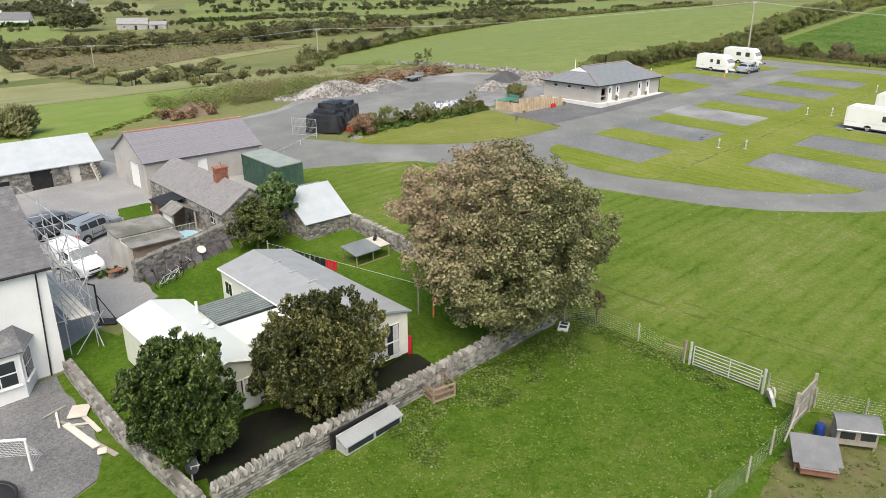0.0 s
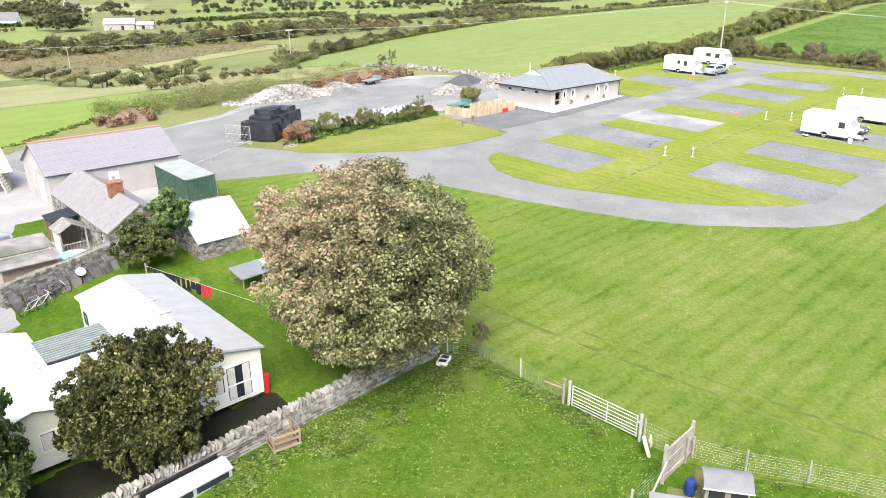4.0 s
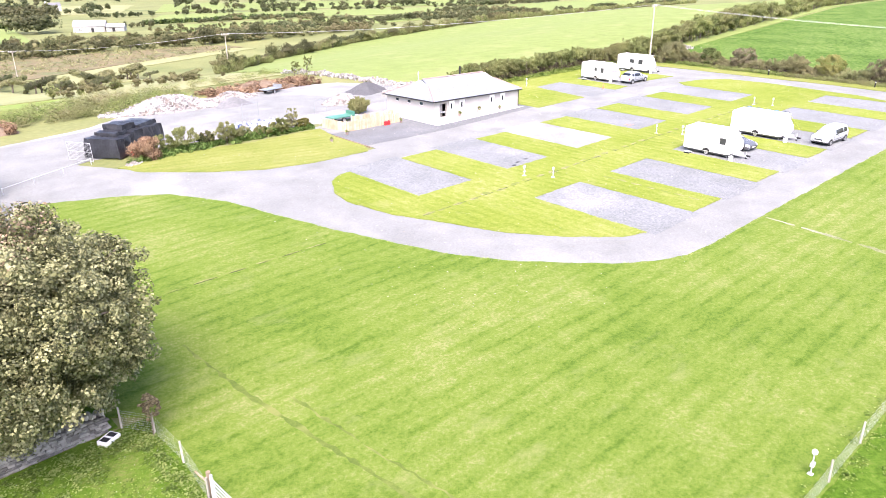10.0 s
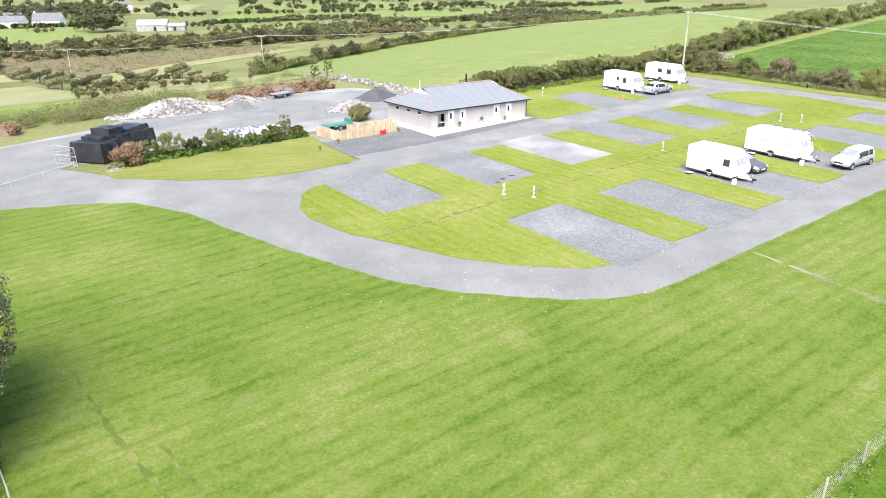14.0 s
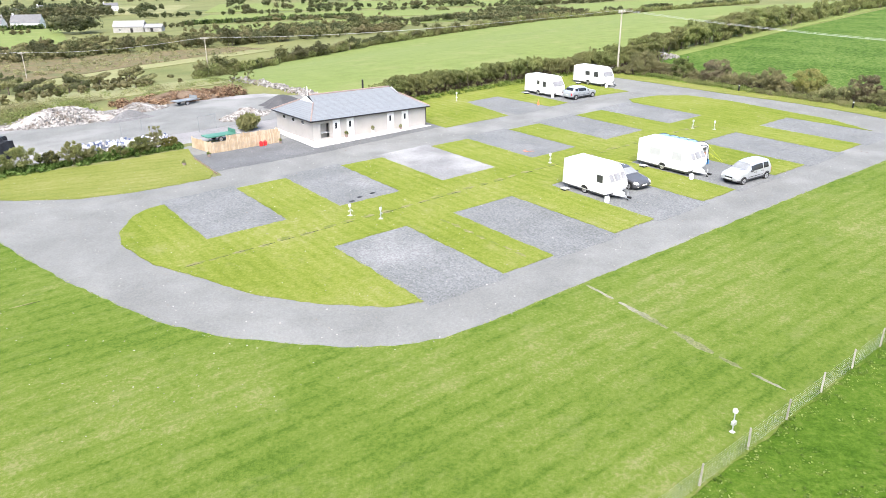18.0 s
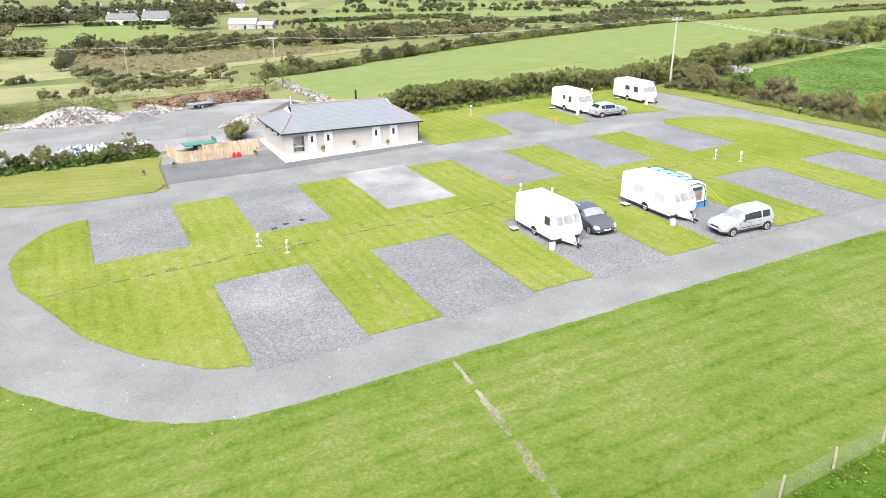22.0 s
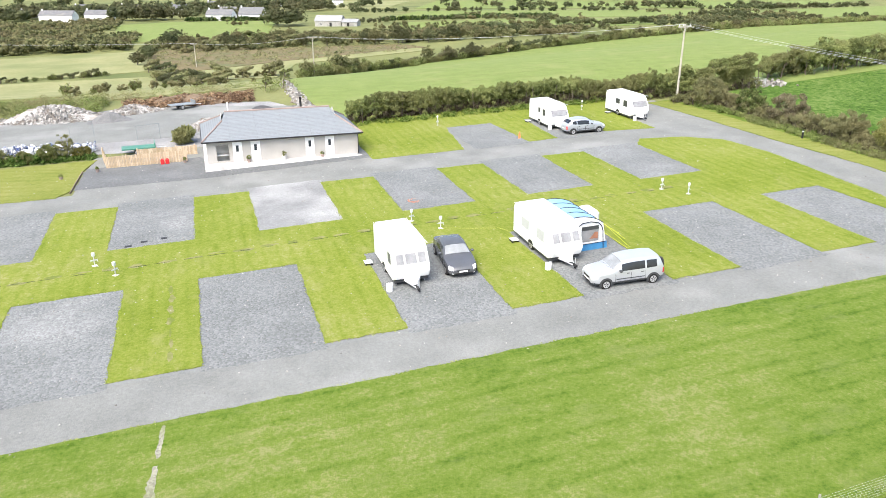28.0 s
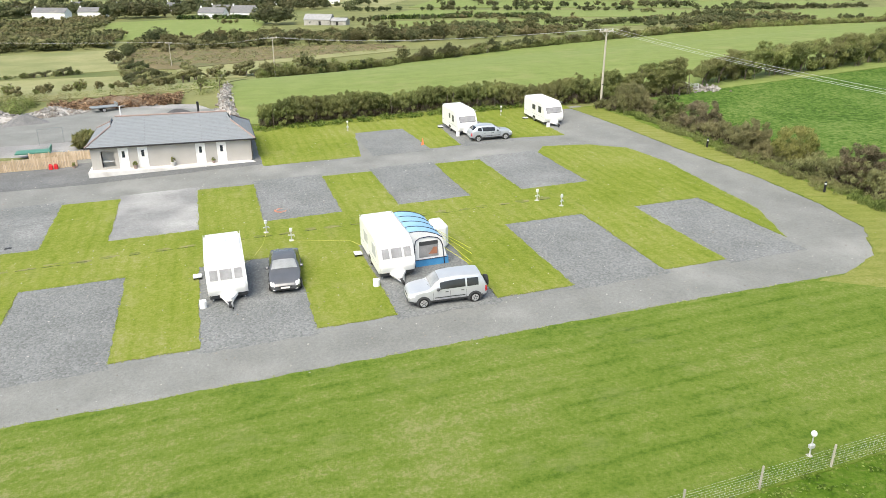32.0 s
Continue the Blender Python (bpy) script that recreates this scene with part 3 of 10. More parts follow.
FIGLEAF = leafy("fig_leaf", (0.064, 0.125, 0.032), (0.136, 0.224, 0.067), (0.248, 0.328, 0.136), 0.4, 0.9)
ELDER = leafy("elder_leaf", (0.072, 0.096, 0.029), (0.133, 0.167, 0.052), (0.225, 0.254, 0.094), 0.55, 0.6)
TWIG = leafy("bare_twig", (0.075, 0.058, 0.040), (0.120, 0.095, 0.066), (0.180, 0.150, 0.110), 0.9, 0.7)
HEDGE = leafy("hedge_leaf", (0.160, 0.192, 0.058), (0.228, 0.266, 0.090), (0.310, 0.335, 0.132), 0.6, 0.35, (0.215, 0.212, 0.088), spread=0.35)
BRAMBLE = leafy("bramble_leaf", (0.140, 0.196, 0.045), (0.217, 0.280, 0.077), (0.301, 0.329, 0.126), 0.65, 0.35, (0.245, 0.224, 0.112), spread=0.25)
VALLEY = leafy("valley_leaf", (0.112, 0.128, 0.052), (0.172, 0.186, 0.078), (0.250, 0.246, 0.118), 0.8, 0.11, (0.178, 0.158, 0.078), spread=0.45)
SCRUB = leafy("scrub_leaf", (0.182, 0.198, 0.080), (0.248, 0.262, 0.112), (0.315, 0.320, 0.160), 0.7, 0.3, (0.245, 0.228, 0.115), spread=0.3)
WEED = leafy("weed_leaf", (0.061, 0.115, 0.020), (0.115, 0.203, 0.043), (0.189, 0.270, 0.074), 0.6, 0.4)
RUSTY = leafy("rusty_leaf", (0.189, 0.109, 0.065), (0.304, 0.196, 0.123), (0.406, 0.290, 0.181), 0.7, 0.5)
FARLEAF = leafy("far_leaf", (0.071, 0.092, 0.041), (0.112, 0.133, 0.060), (0.162, 0.174, 0.087), 0.8, 0.06, (0.132, 0.129, 0.064), spread=0.18)
YELLOWLEAF = leafy("yellow_green_leaf", (0.10, 0.10, 0.025), (0.17, 0.165, 0.04), (0.24, 0.22, 0.07), 0.6, 0.5)

# ---- building blocks ----


def part(name, bm, mat, parent=None, label="", smooth_faces=False, m=None):
    """Links a bmesh as one mesh object under a thing or a part."""
    me = bpy.data.meshes.new(name)
    bm.normal_update()
    bm.to_mesh(me)
    bm.free()
    for x in (mat if isinstance(mat, (list, tuple)) else [mat]):
        me.materials.append(x)
    if smooth_faces:
        me.shade_smooth()
        me.set_sharp_from_angle(angle=radians(38))
    ob = new(name, me)
    if parent:
        ob.parent = parent
    if m is not None:
        ob.matrix_basis = m
    if label:
        ob["label"] = label
    return ob


def shared(name, me, parent, m):
    ob = new(name, me)
    ob.parent = parent
    ob.matrix_basis = m
    return ob


def thing(name, label, category, x=0, y=0, turn=0, group="", sloped=False, z=None):
    """An Empty at a thing's base, standing on the ground."""
    e = new(name)
    z = gz(x, y) if z is None else z
    e.matrix_basis = Matrix.Translation((x, y, z)) @ (SLOPE if sloped else Matrix.Identity(4)) @ Matrix.Rotation(radians(turn), 4, "Z")
    e.empty_display_size = 0.3
    return tagged(e, label, category, group)


def box(bm, x0, x1, y0, y1, z0, z1, bevel=0.0, m=None, mat=0):
    r = bmesh.ops.create_cube(bm, size=1)
    mm = Matrix.Translation(((x0 + x1) / 2, (y0 + y1) / 2, (z0 + z1) / 2)) @ Matrix.Diagonal((x1 - x0, y1 - y0, z1 - z0, 1))
    bmesh.ops.transform(bm, matrix=(m or Matrix.Identity(4)) @ mm, verts=r["verts"])
    fs = {f for v in r["verts"] for f in v.link_faces}
    for f in fs:
        f.material_index = mat
    if bevel:
        es = list({e for v in r["verts"] for e in v.link_edges})
        bmesh.ops.bevel(bm, geom=es, offset=bevel, segments=1, affect="EDGES")
    return bm


def boxed(x0, x1, y0, y1, z0, z1, bevel=0.0, m=None):
    return box(bmesh.new(), x0, x1, y0, y1, z0, z1, bevel, m)


def rod(bm, p, q, r, r2=None, seg=8):
    p, q = Vector(p), Vector(q)
    d = q - p
    mm = Matrix.Translation((p + q) / 2) @ d.to_track_quat("Z", "Y").to_matrix().to_4x4()
    bmesh.ops.create_cone(bm, cap_ends=True, segments=seg, radius1=r, radius2=r if r2 is None else r2, depth=d.length, matrix=mm)
    return bm


def rodded(p, q, r, r2=None, seg=8):
    return rod(bmesh.new(), p, q, r, r2, seg)


def tube(bm, pts, r, seg=5):
    """One continuous tube through points."""
    pts = [Vector(p) for p in pts]
    rings = []
    for i, p in enumerate(pts):
        d = (pts[min(i + 1, len(pts) - 1)] - pts[max(i - 1, 0)]).normalized()
        u = d.orthogonal().normalized() if i == 0 else (u - d * u.dot(d)).normalized()
        v = d.cross(u)
        rings.append([bm.verts.new(p + u * r * math.cos(a) + v * r * math.sin(a)) for a in [k * math.tau / seg for k in range(seg)]])
    for a, b in zip(rings, rings[1:]):
        for k in range(seg):
            bm.faces.new((a[k], a[(k + 1) % seg], b[(k + 1) % seg], b[k]))
    bm.faces.new(rings[0][::-1])
    bm.faces.new(rings[-1])
    return bm


def prism(bm, outline, lo, hi, axis="x", mat=0):
    """An outline of (a, b) pairs drawn out between lo and hi along an axis: x -> (lo, a, b), y -> (a, lo, b), z -> (a, b, lo)."""
    def at(a, b, c):
        return {"x": (c, a, b), "y": (a, c, b), "z": (a, b, c)}[axis]
    u = [bm.verts.new(at(a, b, lo)) for a, b in outline]
    v = [bm.verts.new(at(a, b, hi)) for a, b in outline]
    fs = [bm.faces.new(u), bm.faces.new(v[::-1])]
    for i in range(len(u)):
        j = (i + 1) % len(u)
        fs.append(bm.faces.new((u[j], u[i], v[i], v[j])))
    for f in fs:
        f.material_index = mat
    bmesh.ops.recalc_face_normals(bm, faces=fs)
    return bm


def prismed(outline, lo, hi, axis="x"):
    return prism(bmesh.new(), outline, lo, hi, axis)


def slab(corners, thick):
    """A flat panel through four corners, thickened downwards, with its UV in metres."""
    bm = bmesh.new()
    c = [Vector(p) for p in corners]
    nrm = (c[1] - c[0]).cross(c[-1] - c[0]).normalized()
    if nrm.z < 0:
        nrm = -nrm
    top = [bm.verts.new(p) for p in c]
    low = [bm.verts.new(p - nrm * thick) for p in c]
    fs = [bm.faces.new(top), bm.faces.new(low[::-1])]
    for i in range(len(c)):
        j = (i + 1) % len(c)
        fs.append(bm.faces.new((top[j], top[i], low[i], low[j])))
    bmesh.ops.recalc_face_normals(bm, faces=fs)
    uv = bm.loops.layers.uv.new("UVMap")
    ax = (c[1] - c[0]).normalized()
    ay = nrm.cross(ax)
    for f in bm.faces:
        for l in f.loops:
            d = l.vert.co - c[0]
            l[uv].uv = (d.dot(ax), d.dot(ay))
    return bm


def leaf_mesh(name, centres, radii, count, size, mat, seed=1, squash=0.85, up=0.25, aspect=1.5, jitter=0.55, grow=None, stray=0.55):
    """A crown: leaves scattered over many clumps, denser towards each clump's skin; grow: the way that shoots and blades point."""
    rng = np.random.default_rng(seed)
    centres, radii = np.asarray(centres, float), np.asarray(radii, float)
    k = len(centres)
    per = np.maximum(6, (count * radii ** 2 / (radii ** 2).sum()).astype(int))
    idx = np.repeat(np.arange(k), per)
    n = len(idx)
    d = rng.normal(size=(n, 3))
    d /= np.linalg.norm(d, axis=1)[:, None]
    rr = radii[idx] * (0.45 + 0.62 * rng.random(n) ** 0.6)
    pos = centres[idx] + d * rr[:, None] * np.array([1, 1, squash])
    nrm = d * 0.9 + rng.normal(size=(n, 3)) * jitter + np.array([0, 0, up])
    nrm /= np.linalg.norm(nrm, axis=1)[:, None]
    if grow is None:
        t = np.cross(nrm, rng.normal(size=(n, 3)))
    else:
        t = np.asarray(grow, float) + rng.normal(size=(n, 3)) * stray + d * 0.35
        t /= np.linalg.norm(t, axis=1)[:, None]
        nrm = nrm - t * (nrm * t).sum(1)[:, None]
        nrm /= np.linalg.norm(nrm, axis=1)[:, None] + 1e-9
    t /= np.linalg.norm(t, axis=1)[:, None] + 1e-9
    bt = np.cross(nrm, t)
    s = size * (0.65 + 0.7 * rng.random(n))
    a, b = t * (s * aspect / 2)[:, None], bt * (s / 2)[:, None]
    bend = nrm * (s * 0.12)[:, None]
    v = np.stack([pos - a, pos - b + bend, pos + a, pos + b + bend], 1).reshape(-1, 3)
    me = bpy.data.meshes.new(name)
    me.vertices.add(4 * n)
    me.vertices.foreach_set("co", v.ravel())
    me.loops.add(4 * n)
    me.loops.foreach_set("vertex_index", np.arange(4 * n))
    me.polygons.add(n)
    me.polygons.foreach_set("loop_start", np.arange(0, 4 * n, 4))
    me.update(calc_edges=True)
    me.materials.append(mat)
    return me


ICO = None


def core_mesh(me, centres, radii, fill=0.74, squash=0.85):
    """The same for many clumps at once: twenty-sided bodies joined to the mesh's leaves."""
    global ICO
    if ICO is None:
        b = bmesh.new()
        bmesh.ops.create_icosphere(b, subdivisions=1, radius=1)
        b.verts.ensure_lookup_table()
        ICO = np.array([v.co[:] for v in b.verts]), np.array([[v.index for v in f.verts] for f in b.faces])
        b.free()
    V, F = ICO
    c, r = np.asarray(centres, float), np.asarray(radii, float)
    n0 = len(me.vertices)
    old = np.empty(n0 * 3)
    me.vertices.foreach_get("co", old)
    pts = c[:, None, :] + V[None] * (r * fill)[:, None, None] * np.array([1, 1, squash])
    k = len(c)
    out = bpy.data.meshes.new(me.name)
    nv = n0 + k * len(V)
    out.vertices.add(nv)
    out.vertices.foreach_set("co", np.concatenate([old, pts.ravel()]))
    q = n0 // 4
    tri = (F[None] + (n0 + np.arange(k) * len(V))[:, None, None]).reshape(-1, 3)
    out.loops.add(4 * q + tri.size)
    out.loops.foreach_set("vertex_index", np.concatenate([np.arange(4 * q), tri.ravel()]))
    out.polygons.add(q + len(tri))
    out.polygons.foreach_set("loop_start", np.concatenate([np.arange(0, 4 * q, 4), 4 * q + np.arange(0, tri.size, 3)]))
    out.update(calc_edges=True)
    for m in me.materials:
        out.materials.append(m)
    bpy.data.meshes.remove(me)
    return out


def ragged(points, step=0.7, amount=0.07, seed=3):
    """Points along a closed outline, every step metres, a little uneven."""
    rng = random.Random(seed)
    out = []
    for i, p in enumerate(points):
        q = points[(i + 1) % len(points)]
        d = math.dist(p, q)
        k = max(1, int(d / step))
        for j in range(k):
            f = j / k
            e = 0 if j == 0 else amount
            out.append((p[0] + (q[0] - p[0]) * f + rng.uniform(-e, e), p[1] + (q[1] - p[1]) * f + rng.uniform(-e, e)))
    return out


def sheet(name, points, mat, lift, thick, label, step=0.7, amount=0.07, seed=3, bump=0.0):
    """A piece of ground with an uneven edge, lifted over the land by lift and thick at its rim."""
    pts = ragged(points, step, amount, seed) if step else points
    bm = bmesh.new()
    top = [bm.verts.new((x, y, gz(x, y) + lift)) for x, y in pts]
    low = [bm.verts.new((x, y, gz(x, y) + lift - thick)) for x, y in pts]
    for i in range(len(pts)):
        j = (i + 1) % len(pts)
        bm.faces.new((top[j], top[i], low[i], low[j]))
    for a, b, c in geometry.tessellate_polygon([[Vector((x, y, 0)) for x, y in pts]]):
        if a != b and b != c and a != c:
            f = bm.faces.new((top[a], top[b], top[c]))
            f.normal_update()
            if f.normal.z < 0:
                f.normal_flip()
    return tagged(part(name, bm, mat), label, "ground", kind="structure")


def drape(name, points, mat, lift, label, cell=8.0):
    """A far field: a grid over the outline's extent, cut to it, laid on the land."""
    bm = bmesh.new()
    vs = [bm.verts.new((x, y, 0)) for x, y in points]
    bm.faces.new(vs)
    xs, ys = [p[0] for p in points], [p[1] for p in points]
    for lo, hi, co, no in ((min(xs), max(xs), (1, 0, 0), (1, 0, 0)), (min(ys), max(ys), (0, 1, 0), (0, 1, 0))):
        k = int((hi - lo) / cell)
        for i in range(1, k + 1):
            bmesh.ops.bisect_plane(bm, geom=bm.verts[:] + bm.edges[:] + bm.faces[:], plane_co=Vector(co) * (lo + (hi - lo) * i / (k + 1)), plane_no=no)
    for v in bm.verts:
        v.co.z = gz(v.co.x, v.co.y) + lift
    bmesh.ops.recalc_face_normals(bm, faces=bm.faces)
    if sum(f.normal.z for f in bm.faces) < 0:
        bmesh.ops.reverse_faces(bm, faces=bm.faces)
    rim = bmesh.ops.extrude_edge_only(bm, edges=[ed for ed in bm.edges if ed.is_boundary])
    for v in rim["geom"]:
        if isinstance(v, bmesh.types.BMVert):
            v.co.z -= 1.2
    return tagged(part(name, bm, mat), label, "field", kind="structure")


# ---- ground ----
def axis_steps(lo, hi, fine_lo, fine_hi, fine):
    out, v, s = [], fine_lo, fine
    while v > lo:
        s *= 1.25
        v -= s
        out.append(v)
    out = out[::-1] + list(np.arange(fine_lo, fine_hi, fine))
    v, s = fine_hi, fine
    while v < hi:
        out.append(v)
        s *= 1.25
        v += s
    return out


GX, GY = axis_steps(-4200, 4200, -60, 280, 6), axis_steps(-1500, 4400, -40, 270, 6)
verts = [(x, y, gz(x, y)) for y in GY for x in GX]
w = len(GX)
faces = [(j * w + i, j * w + i + 1, (j + 1) * w + i + 1, (j + 1) * w + i) for j in range(len(GY) - 1) for i in range(w - 1)]
me = bpy.data.meshes.new("ground")
me.from_pydata(verts, [], faces)
me.materials.append(ROUGH)
me.shade_smooth()
ground = tagged(new("ground", me), "rough green and tawny pasture rolling to the horizon", "ground", kind="structure")

# ---- site surfaces ----
sheet("road", [(24, 62), (32, 56), (39, 52), (43, 49), (45, 44), (47.5, 33), (50, 25), (54, 18.5), (58, 14), (62, 13), (124, 13), (129.5, 18), (130, 30), (129.5, 63.5), (89, 63.5), (89, 62.5), (64.5, 62.5), (64, 50), (57, 50.5), (48, 55), (43.5, 60), (40, 66), (50, 71), (66, 69), (88, 68), (88, 80), (70, 90), (55, 86), (45, 80), (36, 79), (24, 82), (20, 78)],
      ROAD, 0.045, 0.07, "packed grey gravel road round the caravan site")
PADS_S = [(63.57, 69.5), (73.78, 79.75), (84.07, 90.0), (94.36, 100.25), (105.0, 111.2), (115.6, 121.3)]
PADS_N = [(57.3, 63.45), (67.95, 73.67), (78.05, 84.1), (88.7, 94.6), (99.0, 105.0), (109.4, 115.5)]
for i, (x0, x1) in enumerate(PADS_S):
    sheet("gravel_pad", [(x0 - 0.1, 17.4), (x1 + 0.1, 17.4), (x1 + 0.1, 28.7), (x0 - 0.1, 28.7)], PADSTONE, 0.056, 0.03, "pitch of loose blue-grey gravel", 0.6, 0.1, 40 + i)
for i, (x0, x1) in enumerate(PADS_N):
    sheet("gravel_pad", [(x0 - 0.1, 35.3), (x1 + 0.1, 35.3), (x1 + 0.1, 46.2), (x0 - 0.1, 46.2)], PALEDUST if i == 2 else PADSTONE, 0.056, 0.03,
          "pitch of pale dusty gravel" if i == 2 else "pitch of loose blue-grey gravel", 0.6, 0.1, 50 + i)
sheet("gravel_pad", [(100.3, 50.2), (106.4, 50.2), (106.1, 60.3), (100.3, 60.3)], PADSTONE, 0.056, 0.03, "pitch of loose blue-grey gravel", 0.6, 0.1, 60)
sheet("gravel_pad", [(109.6, 50.4), (115.3, 50.6), (115.1, 60.5), (109.9, 60.5)], PADSTONE, 0.058, 0.03, "pitch of loose blue-grey gravel", 0.6, 0.1, 61)
sheet("gravel_apron", [(63.9, 51.5), (75, 50.8), (90, 51.5), (90, 54), (75, 54), (74.6, 58.6), (64.2, 58.4)], APRON, 0.058, 0.03, "dark gravel apron before the wash house", 0.6, 0.1, 62)
island = [(52.3, 38.5), (53.0, 33.5), (54.1, 31), (56.4, 25.1), (58.7, 21.7), (61.5, 18.8), (63.57, 18.05)]
for i, (x0, x1) in enumerate(PADS_S):
    if i:
        island.append((x0, 17.95))
    island += [(x0, 28.55), (x1, 28.55)]
    if i < 5:
        island.append((x1, 17.95))
island += [(121.7, 19.6), (123.8, 24.9), (124.3, 31.4), (124.9, 38), (124.2, 43.6), (121.3, 46.2), (116.9, 47.3)]
for x0, x1 in PADS_N[::-1]:
    island += [(x1, 45.4), (x1, 35.5), (x0, 35.5), (x0, 45.2)]
island += [(56, 45), (54.6, 44), (52.75, 40.9)]
sheet("lawn", island, LAWN_ISLAND, 0.075, 0.08, "mown green lawn with notches for the gravel pitches", 0.5, 0.07, 4)
sheet("lawn", [(39.5, 53.2), (42.8, 50.8), (45.4, 45.6), (46.8, 39.2), (48.2, 33.7), (50, 28), (51.1, 24.9), (53, 21.5), (55.2, 18.9), (57.3, 16.6), (59.5, 15), (61.9, 14), (65, 13.8), (72, 13.9), (93, 14), (109, 13.95), (120.9, 13.7), (124.5, 15.1), (127.8, 19), (128.8, 24), (129.2, 32), (128.5, 41.4), (128.4, 51.6), (127.8, 62.5), (134, 63), (135.5, 1.4), (110, 0.5), (90, 0.0), (66, -0.6), (43, -0.9), (34.9, -1.0), (31.7, 4.9), (30.5, 6.9), (29.4, 9), (29.3, 21.3), (28.0, 22.5), (28.0, 40.5), (29.5, 46), (31.2, 52), (33, 56.5)],
      LAWN, 0.075, 0.08, "broad mown lawn with faint mowing stripes", 0.6, 0.08, 5)
sheet("grass_verge", [(118.5, 13.4), (120.9, 13.75), (124.5, 15.15), (127.8, 19.05), (128.8, 24), (129.2, 32), (128.55, 41.4), (128.45, 51.6), (127.9, 62.4), (131.0, 62.4), (131.4, 51), (131.6, 38), (131.8, 24), (131.2, 16), (127.5, 11.6), (122, 11.0)], DRYLAWN, 0.081, 0.02, "dry mown verge under the east hedge", 0.5, 0.15, 9)
sheet("lawn", [(43.5, 59.1), (48, 54.5), (52.2, 51.4), (56.6, 50.1), (62.8, 49.7), (63.7, 51.5), (63.9, 57.5), (64.8, 61.5), (56, 61.5), (48, 63.4), (42.5, 62)], DRYLAWN, 0.075, 0.08, "mown lawn beside the entrance road", 0.6, 0.08, 6)
sheet("lawn", [(90, 50.8), (99.2, 50.6), (100.5, 60.2), (105.9, 60.2), (106.3, 50.8), (109.6, 51), (110, 60.4), (115, 60.4), (115.4, 51.6), (121, 50.6), (121.3, 61.5), (127.8, 62.4), (127.8, 68), (90, 68), (89.9, 56)], LAWN_ISLAND, 0.075, 0.08, "mown lawn under the north hedge", 0.6, 0.08, 7)
sheet("paddock", [(-20, -30), (160, -30), (160, 2.5), (134, 2.2), (110, 1.2), (43, 0.4), (35.4, 0.2), (34.9, -1.2), (31.6, 4.8), (30.4, 6.8), (29.4, 8.8), (29.4, 21.2), (9, 21.1), (6.5, 21.0), (-20, 20)], PADDOCK, 0.04, 0.05, "rough paddock grass with weeds and clover", 1.5, 0.1, 8)
sheet("garden", [(7.3, 21.4), (28.2, 21.4), (28.0, 41), (24.6, 41.2), (24.6, 44.8), (20.3, 44.7), (13.5, 42.3), (13.4, 39.6), (9.7, 36.2), (7.1, 34.5)], GARDEN, 0.05, 0.06, "garden lawn between old stone walls", 0.8, 0.1, 9)
sheet("yard", [(-10, 35), (7, 34.8), (7.1, 36.5), (9.3, 38), (13.4, 39.6), (13.6, 42.3), (20.3, 44.5), (20, 57), (21, 59), (32, 59), (33, 56), (40, 60), (40, 68), (34, 70), (30, 80), (0, 80), (-14, 60)], YARD, 0.034, 0.04, "compacted gravel farmyard", 0.8, 0.1, 10)
sheet("yard", [(20.3, 44.4), (28.2, 44.6), (29.6, 47), (31.3, 52.5), (33.2, 57), (32, 59.2), (21, 59.2), (20, 57)], YARD, 0.036, 0.04, "compacted gravel behind the cottage", 0.8, 0.1, 31)
sheet("grass_verge", [(15.9, 53.3), (19.7, 50.3), (19.6, 56.8), (17.2, 57.0)], GARDEN, 0.055, 0.03, "small strip of yard grass by the cottage", 0.6, 0.1, 12)
sheet("gravel_bed", [(-12, 20), (5.3, 25.6), (6.2, 27.5), (6.4, 34.6), (-12, 34.6)], SLAG, 0.045, 0.04, "grey gravel bed in front of the white house", 0.8, 0.1, 11)
sheet("grass_strip", [(6.95, 33.6), (9.95, 36.35), (9.4, 38.0), (7.0, 36.6)], GARDEN, 0.052, 0.04, "strip of grass under the scaffolding", 0.6, 0.08, 28)
sheet("rough_grass", [(5.2, 25.4), (6.2, 27.5), (6.35, 34.5), (6.8, 34.5), (6.8, 27.5), (7.4, 21.1), (-12, 19.8)], PADDOCK, 0.05, 0.04, "rough grass by the garden wall", 0.8, 0.1, 13)
sheet("bare_patch", [(18.6, 4.5), (29.2, 4.2), (29.6, 8.2), (24.5, 8.2), (20, 7.2)], SCRATCHED, 0.048, 0.02, "bare scratched earth round the hen houses", 0.5, 0.35, 14)
sheet("rubble_yard", [(40, 67), (50, 66.5), (64, 64), (74, 62.7), (90, 66), (89, 74), (84, 86), (72, 93), (55, 88), (46, 82), (36, 79.5)], DUSTY, 0.03, 0.02, "pale dusty rubble yard behind the hedge", 1.2, 0.3, 15)
# trench scar across the lawn, and the worn line through the island
rgt = random.Random(16)
scar = [(72.15, 13.6), (71.95, 11.2), (71.72, 9.1), (71.5, 7.0), (71.32, 5.5), (71.12, 3.9), (71.02, 2.2), (70.95, 0.3)]


def scar_at(f):
    k = min(len(scar) - 2, int(f * (len(scar) - 1)))
    g = f * (len(scar) - 1) - k
    return scar[k][0] + (scar[k + 1][0] - scar[k][0]) * g, scar[k][1] + (scar[k + 1][1] - scar[k][1]) * g


